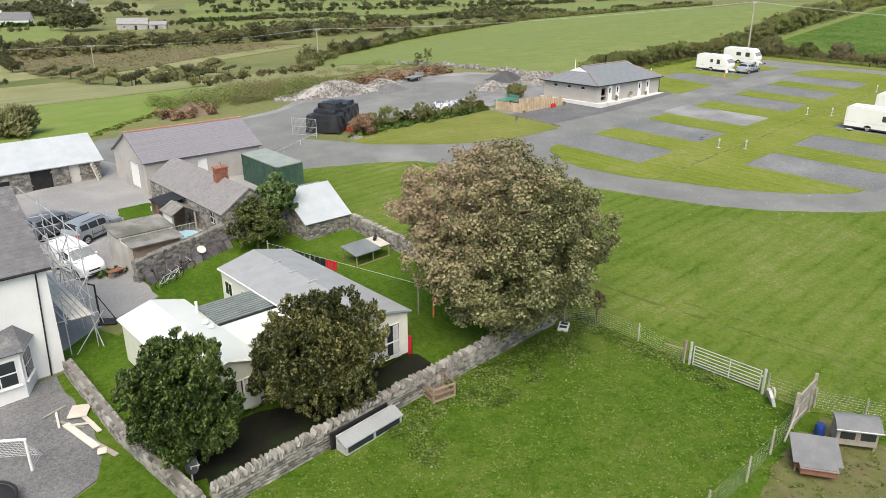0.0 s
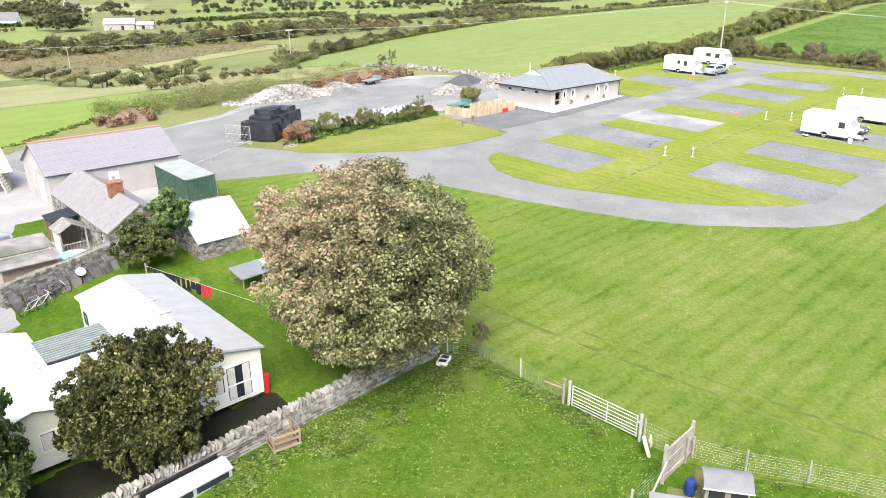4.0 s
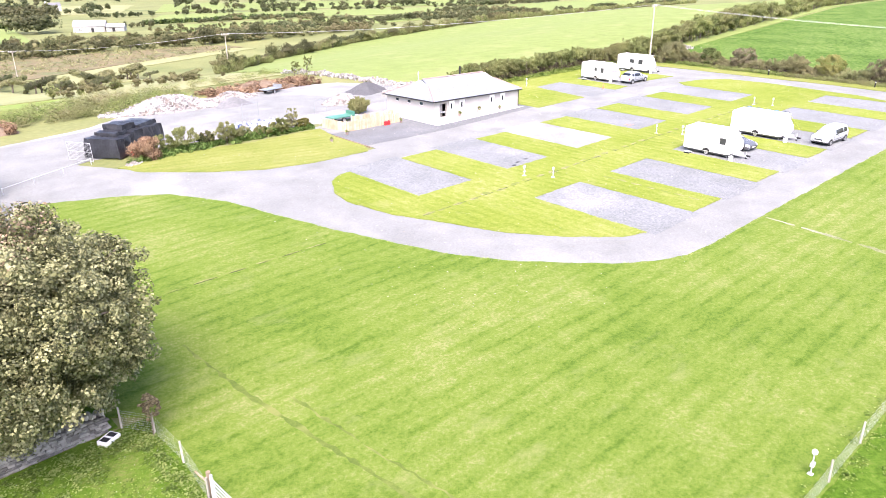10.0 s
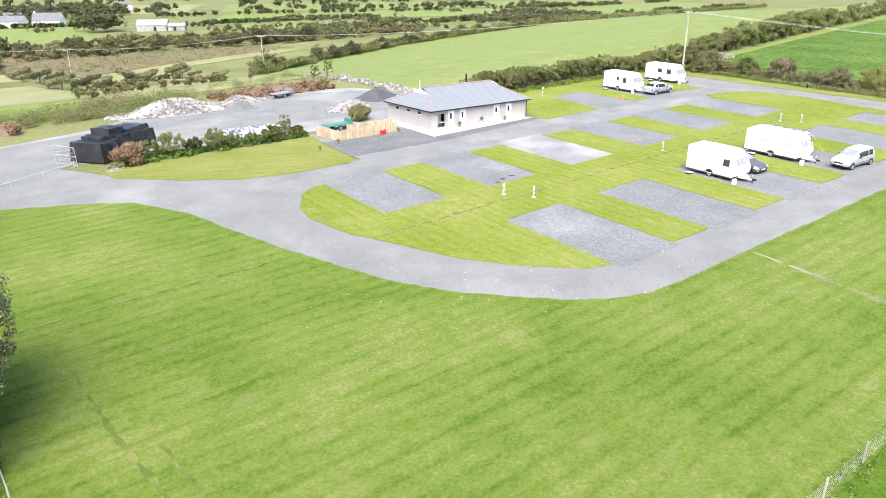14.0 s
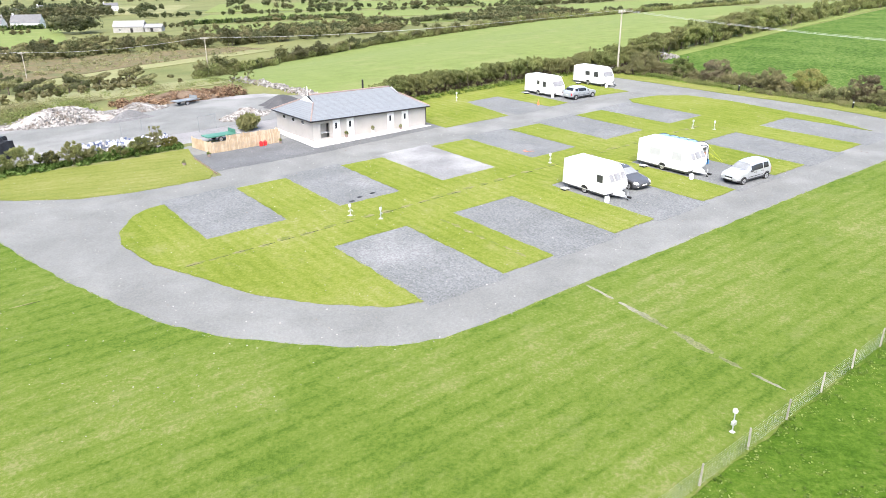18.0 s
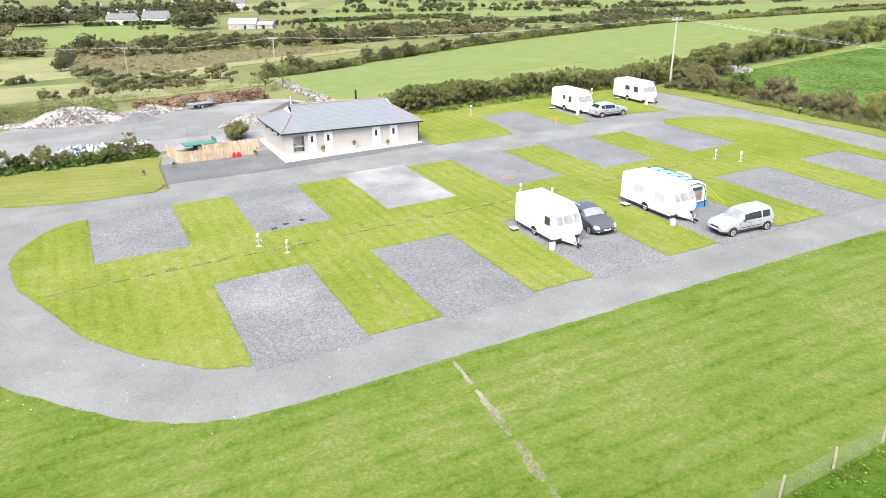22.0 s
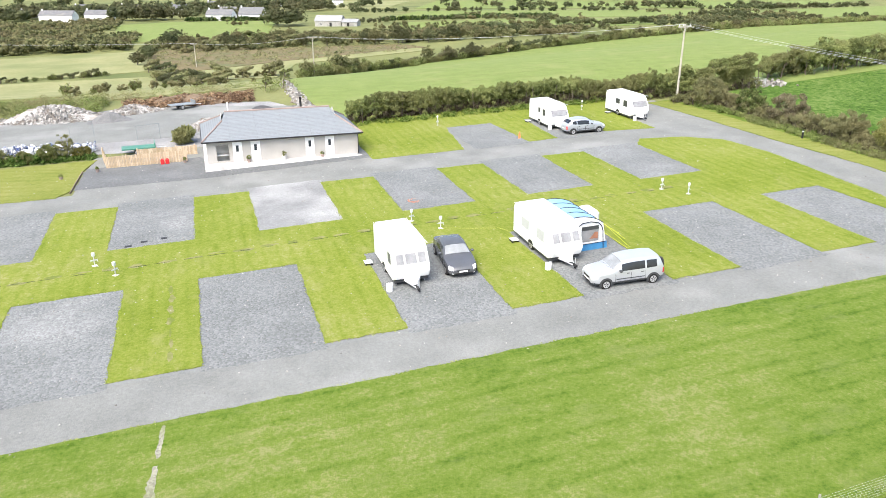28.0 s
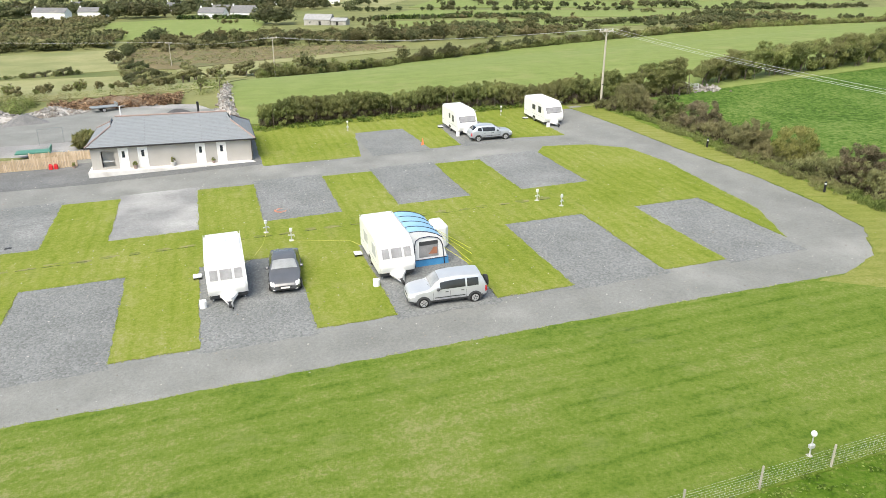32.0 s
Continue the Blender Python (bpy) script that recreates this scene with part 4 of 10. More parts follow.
for f0, f1, wide in ((0.0, 0.13, 0.10), (0.16, 0.40, 0.17), (0.43, 0.66, 0.22), (0.69, 0.80, 0.11), (0.84, 0.97, 0.08)):
    lf, rt = [], []
    for k in range(9):
        f = f0 + (f1 - f0) * k / 8
        x, y = scar_at(f)
        w = 1.35 * wide * math.sin(math.pi * (k + 0.4) / 8.8) ** 0.5
        lf.append((x - w * rgt.uniform(0.5, 1.2), y))
        rt.append((x + w * rgt.uniform(0.5, 1.2), y))
    sheet("trench_scar", lf + rt[::-1], TRENCH, 0.082, 0.008, "worn stony trench line across the lawn", 0.12, 0.05, int(f0 * 100) + 16)


def patchy_line(name, path, pieces, mat, label, wide, seed):
    """A worn line of separate ragged patches along a path."""
    rg = random.Random(seed)
    ends = [0.0]
    for p, q in zip(path, path[1:]):
        ends.append(ends[-1] + math.dist(p, q))

    def spot(f):
        d = f * ends[-1]
        k = max(i for i in range(len(path) - 1) if ends[i] <= d + 1e-9)
        g = (d - ends[k]) / (ends[k + 1] - ends[k])
        ux, uy = (path[k + 1][0] - path[k][0]) / (ends[k + 1] - ends[k]), (path[k + 1][1] - path[k][1]) / (ends[k + 1] - ends[k])
        return path[k][0] + (path[k + 1][0] - path[k][0]) * g, path[k][1] + (path[k + 1][1] - path[k][1]) * g, -uy, ux
    for n in range(pieces):
        f0 = (n + rg.uniform(0.0, 0.25)) / pieces
        f1 = (n + rg.uniform(0.6, 0.98)) / pieces
        lf, rt = [], []
        w0 = wide * rg.uniform(0.35, 1.2)
        off = rg.uniform(-0.5, 0.5) * wide
        for k in range(8):
            x, y, nx, ny = spot(f0 + (f1 - f0) * k / 7)
            w = w0 * math.sin(math.pi * (k + 0.35) / 7.7) ** 0.6
            u, v = off + w * rg.uniform(0.4, 1.1), off - w * rg.uniform(0.4, 1.1)
            lf.append((x + nx * u, y + ny * u))
            rt.append((x + nx * v, y + ny * v))
        sheet(name, lf + rt[::-1], mat, 0.082, 0.008, label, 0.15, 0.05, seed + n)


patchy_line("worn_line", [(54.3, 31.9), (70, 32.1), (88, 32.6), (111, 32.7)], 34, STRAW, "pale worn patch over the buried cable", 0.36, 170)
# flat strips draw the seam's inner shadow on top of the lawn
patchy_line("turf_crack", [(54.3, 31.7), (70, 31.95), (88, 32.4), (111, 32.5)], 34, CRACK_SHADOW, "turf seam over the cable, its inner shadow drawn as a dark strip", 0.09, 210)
patchy_line("worn_line", [(72.3, 28.2), (72.3, 18.6)], 7, STRAW, "pale worn patch over the buried cable", 0.2, 250)
patchy_line("worn_line", [(30.5, 32.4), (37, 32.65), (46.6, 32.5)], 8, STRAW, "pale worn patch over the buried cable", 0.1, 270)
patchy_line("turf_crack", [(30.5, 32.3), (37, 32.55), (46.6, 32.4)], 8, CRACK_SHADOW, "turf seam over the cable, its inner shadow drawn as a dark strip", 0.08, 290)
sheet("wheel_rut", [(33.05, 26), (33.22, 26), (33.52, 19.9), (34.02, 15.4), (34.62, 10.5), (34.92, 6.8), (35.3, 3.4), (35.1, 3.4), (34.72, 6.8), (34.4, 10.5), (33.8, 15.4), (33.3, 19.9)], RUT, 0.08, 0.01, "faint wheel rut along the lawn", 0.4, 0.1, 19)
sheet("wheel_rut", [(34.75, 18), (34.87, 18), (35.3, 12.4), (35.9, 8), (36.6, 3.4), (36.45, 3.4), (35.75, 8), (35.18, 12.4)], RUT, 0.08, 0.01, "faint wheel rut along the lawn", 0.4, 0.1, 20)
# soil strip whose colour paints the shade below the garden trees
sheet("tree_shade_soil", [(8.2, 21.9), (20, 22.0), (20, 24.4), (8.2, 25.2)], SHADED_SOIL, 0.056, 0.02, "bare garden soil with the tree shade painted into its near-black colour", 0.5, 0.3, 21)
sheet("bare_ring", [(22.2 + 0.9 * math.cos(a), 38.3 + 0.75 * math.sin(a)) for a in [k * math.tau / 14 for k in range(14)]], STRAW, 0.056, 0.02, "round bare patch on the garden lawn", 0.3, 0.06, 22)

# ---- far fields ----
drape("field", [(89, 69), (147, 65), (330, 90), (700, 150), (620, 355), (354, 310), (261, 270), (198, 247), (150, 222), (118, 190), (97, 152), (89, 112)], PASTURE, 0.12, "wide green pasture beyond the hedge", 8)
drape("field", [(134.5, 63), (146, 65), (330, 88), (420, -60), (150, -60), (135.5, 0)], PASTURE_RICH, 0.09, "lush green field behind the east hedge", 8)
drape("field", [(-80, 236), (48, 241), (64, 244), (55, 316), (9, 310), (-90, 314)], DRYFIELD, 0.15, "pale dry grass field", 8)
drape("field", [(-90, 130), (30, 130), (56, 121), (66, 205), (60, 228), (26, 230), (-90, 228)], DRYFIELD, 0.15, "pale dry grass field", 8)
drape("field", [(-60, 84), (24, 84.5), (31, 90), (36, 93), (46, 108), (55, 120), (30, 129), (-60, 128)], BRIGHTFIELD, 0.06, "bright green strip of pasture", 3)
drape("field", [(44, 102), (86, 106), (88, 114), (95, 150), (88, 172), (66, 196), (58, 160), (56, 121), (46, 108)], DRYFIELD, 0.13, "tawny rough grass behind the rubble yard", 6)
drape("field", [(76, 236), (84, 205), (96, 200), (107, 240), (165, 263), (160, 272), (108, 252)], DRYFIELD, 0.18, "narrow strip of tawny grass", 8)
drape("moorland", [(58, 246), (76, 238), (108, 253), (165, 273), (160, 290), (115, 300), (57, 322)], MOOR, 0.15, "brown rushy moorland", 8)
drape("field", [(40, 362), (110, 368), (128, 488), (66, 515), (28, 505)], PASTURE, 0.2, "green sheep field", 10)
drape("field", [(168, 350), (250, 330), (330, 345), (330, 400), (195, 425)], PASTURE, 0.2, "green field beyond the trees", 10)
drape("field", [(190, 455), (420, 400), (520, 470), (240, 540)], PASTURE, 0.2, "distant green field", 14)
drape("field", [(420, 370), (700, 390), (760, 520), (520, 470)], PASTURE, 0.2, "distant green field", 14)
drape("field", [(250, 580), (560, 500), (800, 640), (330, 760)], PASTURE, 0.25, "distant green field", 16)
drape("field", [(-160, 430), (-60, 410), (-30, 500), (-160, 540)], PASTURE, 0.25, "distant green field", 16)
drape("field", [(120, 640), (230, 600), (300, 760), (150, 820)], DRYFIELD, 0.25, "distant pale field", 16)


# ---- plants ----


def clumped(centre, size, k, seed, skin=0.75, floor=None, radius=0.17):
    """Clump centres over an ellipsoid, more of them near the skin, with an uneven outline."""
    rng = np.random.default_rng(seed)
    d = rng.normal(size=(k, 3))
    d /= np.linalg.norm(d, axis=1)[:, None]
    u = skin + (1 - skin) * rng.random(k) ** 0.5
    u[: k // 5] = rng.random(k // 5) ** 0.4 * skin
    lump = 1 + 0.10 * np.sin(d[:, 0] * 5 + seed) + 0.08 * np.sin(d[:, 1] * 6 + d[:, 2] * 5)
    p = np.asarray(centre) + d * np.asarray(size) * (u * lump)[:, None]
    r = radius * min(size) * (0.7 + 0.6 * rng.random(k))
    if floor is not None:
        keep = p[:, 2] > floor
        p, r = p[keep], r[keep]
    return p, r


def lobed(centre, size, lobes, k, seed, floor=None, radius=0.2, low=1.9):
    """Clump centres over the skins of several overlapping boughs, which give a crown its bulges and gaps."""
    rng = np.random.default_rng(seed)
    i = np.arange(lobes) + 0.5
    zc = 1 - low * i / lobes
    az = i * 2.39996 + rng.uniform(-0.35, 0.35, lobes)
    rad = np.sqrt(np.maximum(0, 1 - zc ** 2))
    d = np.stack([rad * np.cos(az), rad * np.sin(az), zc], 1)
    lc = np.asarray(centre) + d * np.asarray(size) * rng.uniform(0.62, 0.76, lobes)[:, None]
    lr = min(size[:2]) * rng.uniform(0.24, 0.38, lobes)
    lc = np.concatenate([lc, [np.asarray(centre)]])
    lr = np.concatenate([lr, [min(size[:2]) * 0.62]])
    per = np.maximum(4, (k * lr ** 2 / (lr ** 2).sum()).astype(int))
    j = np.repeat(np.arange(lobes + 1), per)
    u = rng.normal(size=(len(j), 3))
    u /= np.linalg.norm(u, axis=1)[:, None]
    p = lc[j] + u * (lr[j] * rng.uniform(0.72, 1.06, len(j)))[:, None] * np.array([1, 1, 0.88])
    r = radius * lr[j] * (0.6 + 0.8 * rng.random(len(j)))
    if floor is not None:
        keep = p[:, 2] > floor
        p, r = p[keep], r[keep]
    return p, r


def tree(name, label, x, y, height, size, k, leaves, leaf, mat, trunk=0.3, lift=1.2, seed=1, lean=(0, 0), limbs=7, clump=0.15, lobes=0, low=1.9, squash=0.85, grow=None, aspect=1.7):
    """A tree: a tapered trunk with limbs, and a crown of leaves in clumps."""
    e = thing(name, label, "tree", x, y)
    rng = random.Random(seed)
    sz = (height - lift) / 2
    c = (lean[0], lean[1], lift + sz)
    bm = bmesh.new()
    knee = Vector((lean[0] * 0.4, lean[1] * 0.4, lift + sz * 0.5))
    rod(bm, (0, 0, -0.3), knee, trunk, trunk * 0.62, 12)
    part("trunk", bm, BARK, e)
    for i in range(limbs):
        a = i * 2.4 + rng.uniform(-0.4, 0.4)
        lb = bmesh.new()
        p = knee * rng.uniform(0.55, 1.0)
        q = Vector((c[0] + math.cos(a) * size[0] * 0.45, c[1] + math.sin(a) * size[1] * 0.45, c[2] + sz * rng.uniform(-0.2, 0.3)))
        tip = q + Vector((math.cos(a) * size[0] * 0.32, math.sin(a) * size[1] * 0.32, sz * rng.uniform(0.1, 0.4)))
        rod(lb, p, q, trunk * 0.36, trunk * 0.2, 7)
        rod(lb, q, tip, trunk * 0.2, trunk * 0.05, 6)
        part("limb", lb, BARK, e)
    if lobes:
        p, r = lobed(c, (size[0], size[1], sz), lobes, k, seed, lift * 0.6, clump, low)
    else:
        p, r = clumped(c, (size[0], size[1], sz), k, seed, floor=lift * 0.6, radius=clump)
    ob = new("crown", leaf_mesh("crown", p, r, leaves, leaf, mat, seed, squash, jitter=0.45, up=0.5, aspect=aspect, grow=grow, stray=0.8))
    ob.parent = e
    return e


def bush_line(name, label, points, width, height, mat, per_m, leaf, leaves_m, seed=1, uneven=0.5, radius=0.75, stems=True, base=0.0, category="hedge", grow=(0.45, 0.1, 0.8), aspect=3.2, twigs=0):
    """A hedge or scrub: clumps of leaves along a line, of uneven height, over thin stems."""
    rng = np.random.default_rng(seed)
    c, r = [], []
    total = 0
    e = new(name)
    sb = bmesh.new()
    for p, q in zip(points, points[1:]):
        d = math.dist(p, q)
        total += d
        for i in range(int(d * per_m)):
            f = rng.random()
            o = rng.normal() * width * 0.3
            x = p[0] + (q[0] - p[0]) * f - (q[1] - p[1]) / d * o
            y = p[1] + (q[1] - p[1]) * f + (q[0] - p[0]) / d * o
            h = height * (1 - uneven / 2 + uneven * (0.5 + 0.5 * math.sin(x * 0.55 + seed) * math.sin(y * 0.43 + x * 0.21)) * rng.random() ** 0.5 * 1.1)
            rad = radius * (0.6 + 0.7 * rng.random())
            top = max(rad * 0.5, h - rad)
            z = base + rad * 0.5 + (top - rad * 0.5) * rng.random() ** 0.55
            c.append((x, y, gz(x, y) + z))
            r.append(rad)
            if stems and rng.random() < 2.5 / per_m:
                rod(sb, (x, y, gz(x, y) - 0.1), (x + rng.normal() * 0.2, y + rng.normal() * 0.2, gz(x, y) + z), 0.05, 0.02, 4)
    if stems:
        tagged(part("stem_tangle", sb, BARK, e), kind="stuff")
    else:
        sb.free()
    ob = new("foliage", leaf_mesh("foliage", c, r, int(leaves_m * total), leaf, mat, seed, up=0.55, jitter=0.7, aspect=aspect, grow=grow, stray=0.6))
    ob.parent = e
    if twigs:
        c2 = [(x, y, gz(x, y) + base + (z - gz(x, y) - base) * 0.35) for x, y, z in c]
        ob = new("twig_mass", leaf_mesh("twig_mass", c2, [q * 1.15 for q in r], int(twigs * total), 0.035, TWIG, seed + 1, 1.3, up=0.2, aspect=18, jitter=0.9, grow=(0.1, 0, 1.0), stray=0.45))
        tagged(ob, "brown bare twigs at the hedge bottom", kind="stuff")
        ob.parent = e
    return tagged(e, label, category)


tree("sycamore_tree", "broad round sycamore tree turning rusty brown beside the stone wall", 25.5, 23.2, 9.8, (5.85, 5.85), 1700, 235000, 0.102, SYCAMORE, 0.42, 0.6, 11, (0.2, 0.1), 10, 0.21, 32, 1.86, 0.85, None, 1.3)
tree("bay_tree", "dense dark green rounded garden tree behind the wall", 8.25, 23.7, 6.4, (2.2, 2.2), 1500, 82000, 0.07, BAY, 0.2, -0.2, 12, (0, 0), 5, 0.15, 26, 1.9, 1.6, (0.1, 0, 1.0), 2.2)
tree("hawthorn_tree", "olive green bushy tree overhanging the stone wall", 14.15, 23.3, 5.8, (3.25, 2.95), 1500, 90000, 0.075, OLIVE, 0.22, 0.2, 13, (0, 0), 6, 0.15, 26, 1.9, 1.4, (0.1, 0, 0.8), 2.0)
tree("fig_tree", "broad-leaved green tree leaning over the stone store", 23.3, 42.6, 4.9, (1.55, 1.4), 240, 11000, 0.15, FIGLEAF, 0.14, 1.2, 14, (0.25, 0), 4, 0.24, 9)
tree("elder_bush", "dull olive elder bush against the cottage wall", 21.3, 42.0, 3.7, (2.4, 1.8), 560, 36000, 0.075, ELDER, 0.12, 0.0, 15, (0, 0), 5, 0.2, 12)
bush_line("north_hedge", "tall dense hawthorn hedge behind the caravans", [(91, 67.5), (100, 68.3), (111, 68.5), (120, 67.5), (130, 65.5)], 2.3, 2.95, HEDGE, 60, 0.075, 3300, 21, 0.35, 0.25, twigs=420)
bush_line("north_hedge", "windswept hedge running on past the pole", [(130, 65.5), (146, 65.5)], 2.6, 3.1, HEDGE, 50, 0.078, 3000, 22, 1.0, 0.27, twigs=380)
bush_line("east_hedge", "brambly hedge of uneven bushes along the east bank", [(131.5, 62), (134.5, 57), (134.5, 40), (134.5, 22), (136, 0), (137, -20)], 2.6, 1.75, SCRUB, 36, 0.08, 1400, 23, 1.2, 0.27, twigs=300)
bush_line("east_bank", "nettles and weeds under the east hedge", [(132.6, 60), (132.4, 40), (132.4, 20), (133.5, -5)], 1.6, 0.6, BRAMBLE, 9, 0.07, 900, 24, 0.6, 0.35, False, category="weeds", aspect=2.4)
bush_line("field_hedge", "windblown hedge across the pasture", [(152, 70), (176, 73), (195, 76), (330, 92)], 3.0, 3.6, HEDGE, 8, 0.17, 420, 25, 1.0, 0.5)
bush_line("entrance_hedge", "low weedy hedge bottom by the rubble yard", [(45.5, 63.6), (48.4, 64.2), (57, 62.9), (64.5, 62.8)], 1.0, 0.7, WEED, 10, 0.11, 900, 26, 1.0, 0.3)
for i, (x, y, h, w, mat) in enumerate(((47.6, 64.1, 1.6, 1.2, HEDGE), (50.1, 64.1, 2.0, 1.3, HEDGE), (52.3, 63.9, 1.2, 0.8, OLIVE), (54.4, 63.3, 1.8, 1.0, HEDGE), (56.2, 63.1, 1.2, 0.7, SCRUB), (58.4, 62.9, 1.0, 0.9, HEDGE), (60.4, 62.8, 1.4, 0.8, HEDGE), (62.0, 62.8, 2.3, 0.6, SCRUB), (63.4, 62.9, 1.0, 0.7, YELLOWLEAF))):
    h, w = h * 1.2, w * 1.2
    c, r = clumped((0, 0, h * 0.55), (w, w * 0.8, h * 0.45), 60, 350 + i, 0.7, 0.1, 0.24)
    e = thing("garden_shrub", "yellow-green garden shrub in the entrance hedge" if mat is YELLOWLEAF else "loose leafy shrub in the entrance hedge", "shrub", x, y, 0, "shrubs of the entrance hedge")
    for k in range(4):
        part("stem", rodded((0, 0, -0.1), (math.cos(k * 1.7 + i) * w * 0.4, math.sin(k * 1.7 + i) * w * 0.35, h * 0.8), 0.03, 0.012, 5), BARK, e)
    shared("crown", leaf_mesh("crown", c, r, 4200 if mat is not SCRUB else 2000, 0.07, mat, 350 + i, jitter=0.5, aspect=2.4, grow=(0.3, 0, 0.9), stray=0.7), e, Matrix.Identity(4))
bush_line("entrance_shrub", "reddish brown shrub at the end of the hedge", [(44.9, 62.9), (46.5, 63.3)], 1.5, 2.9, RUSTY, 14, 0.08, 3400, 27, 0.5, 0.6, category="shrub")


def wind_tree(name, label, x, y, height, reach, seed, leaves, leaf, mat=HEDGE, group=""):
    """A thorn tree shorn by the wind: a leaning trunk, limbs swept one way, and a wedge of leaves rising to leeward."""
    e = thing(name, label, "tree", x, y, 0, group)
    rg = np.random.default_rng(seed)
    top = Vector((reach * 0.35, 0, height * 0.55))
    part("trunk", tube(bmesh.new(), [(0, 0, -0.3), (0.05, 0, height * 0.2), (reach * 0.15, 0.05, height * 0.38), top], 0.11, 7), BARK, e)
    for i in range(5):
        q = top + Vector((rg.uniform(-0.2, 0.55) * reach, rg.uniform(-0.35, 0.35) * reach, height * rg.uniform(0.0, 0.3)))
        part("limb", tube(bmesh.new(), [top * rg.uniform(0.6, 1.0), top.lerp(q, 0.6) + Vector((0, 0, 0.1)), q], 0.045, 5), BARK, e)
    k = 70
    u = rg.random(k)
    p = np.stack([reach * (-0.5 + 1.6 * u), rg.normal(size=k) * reach * 0.28, height * (0.46 + 0.42 * u ** 0.8) + rg.uniform(-0.12, 0.06, k) * height], 1)
    ob = new("crown", leaf_mesh("crown", p, reach * (0.12 + 0.12 * rg.random(k)), leaves, leaf, mat, seed, 0.6, up=0.5, jitter=0.7, aspect=3.0, grow=(0.9, 0.1, 0.45), stray=0.5))
    ob.parent = e
    return e


for i, (x, y, h, w) in enumerate(((127.5, 66.2, 3.3, 2.0), (133.5, 66.0, 3.9, 2.2), (138.5, 65.6, 4.6, 2.4), (142.3, 65.4, 5.2, 2.8), (150.5, 67.6, 4.2, 2.0), (154.5, 69.3, 4.8, 2.6), (160.0, 70.6, 5.0, 3.0), (166.0, 71.4, 5.2, 3.2), (171.5, 72.3, 5.2, 3.2), (178.0, 73.2, 5.6, 3.4), (187.0, 74.6, 5.6, 3.4), (198.0, 76.2, 5.6, 3.6))):
    wind_tree("thorn_tree", "windswept thorn tree leaning over the hedge", x, y, h, w, 300 + i, 7500, 0.085, HEDGE, "windswept thorns in the hedge")
for i, (x, y, h, w) in enumerate(((133.2, 57.8, 3.5, 1.8), (134.4, 52.0, 2.8, 1.5), (134.6, 46.5, 3.2, 1.9), (134.2, 38.0, 2.9, 1.6), (134.8, 33.5, 3.2, 1.8), (135.0, 26.5, 3.1, 1.9), (135.3, 19.5, 2.8, 1.6), (135.6, 12.0, 3.0, 1.8))):
    c, r = clumped((0, 0, h * 0.5), (w, w, h * 0.5), 120, 330 + i, 0.7, 0.1, 0.2)
    e = thing("hedge_bush", "rounded olive bush standing in the brambly hedge", "bush", x, y, 0, "bushes in the east hedge")
    part("stem", rodded((0, 0, -0.2), (0.1, 0, h * 0.6), 0.09, 0.04, 6), BARK, e)
    shared("crown", leaf_mesh("crown", c, r, 9000, 0.07, (SCRUB, ELDER, RUSTSCRUB, SCRUB, YELLOWSCRUB, RUSTSCRUB, ELDER, RUSTSCRUB)[i % 8], 330 + i, jitter=0.5, aspect=2.8, grow=(0.4, 0, 0.9)), e, Matrix.Identity(4))

# ---- wash house ----


STEP = material("white_step_paint", (0.60, 0.59, 0.575), (0.72, 0.71, 0.695), 1.5, 0.8, 0, 0.1, 20, (0.50, 0.48, 0.45), 0.64)


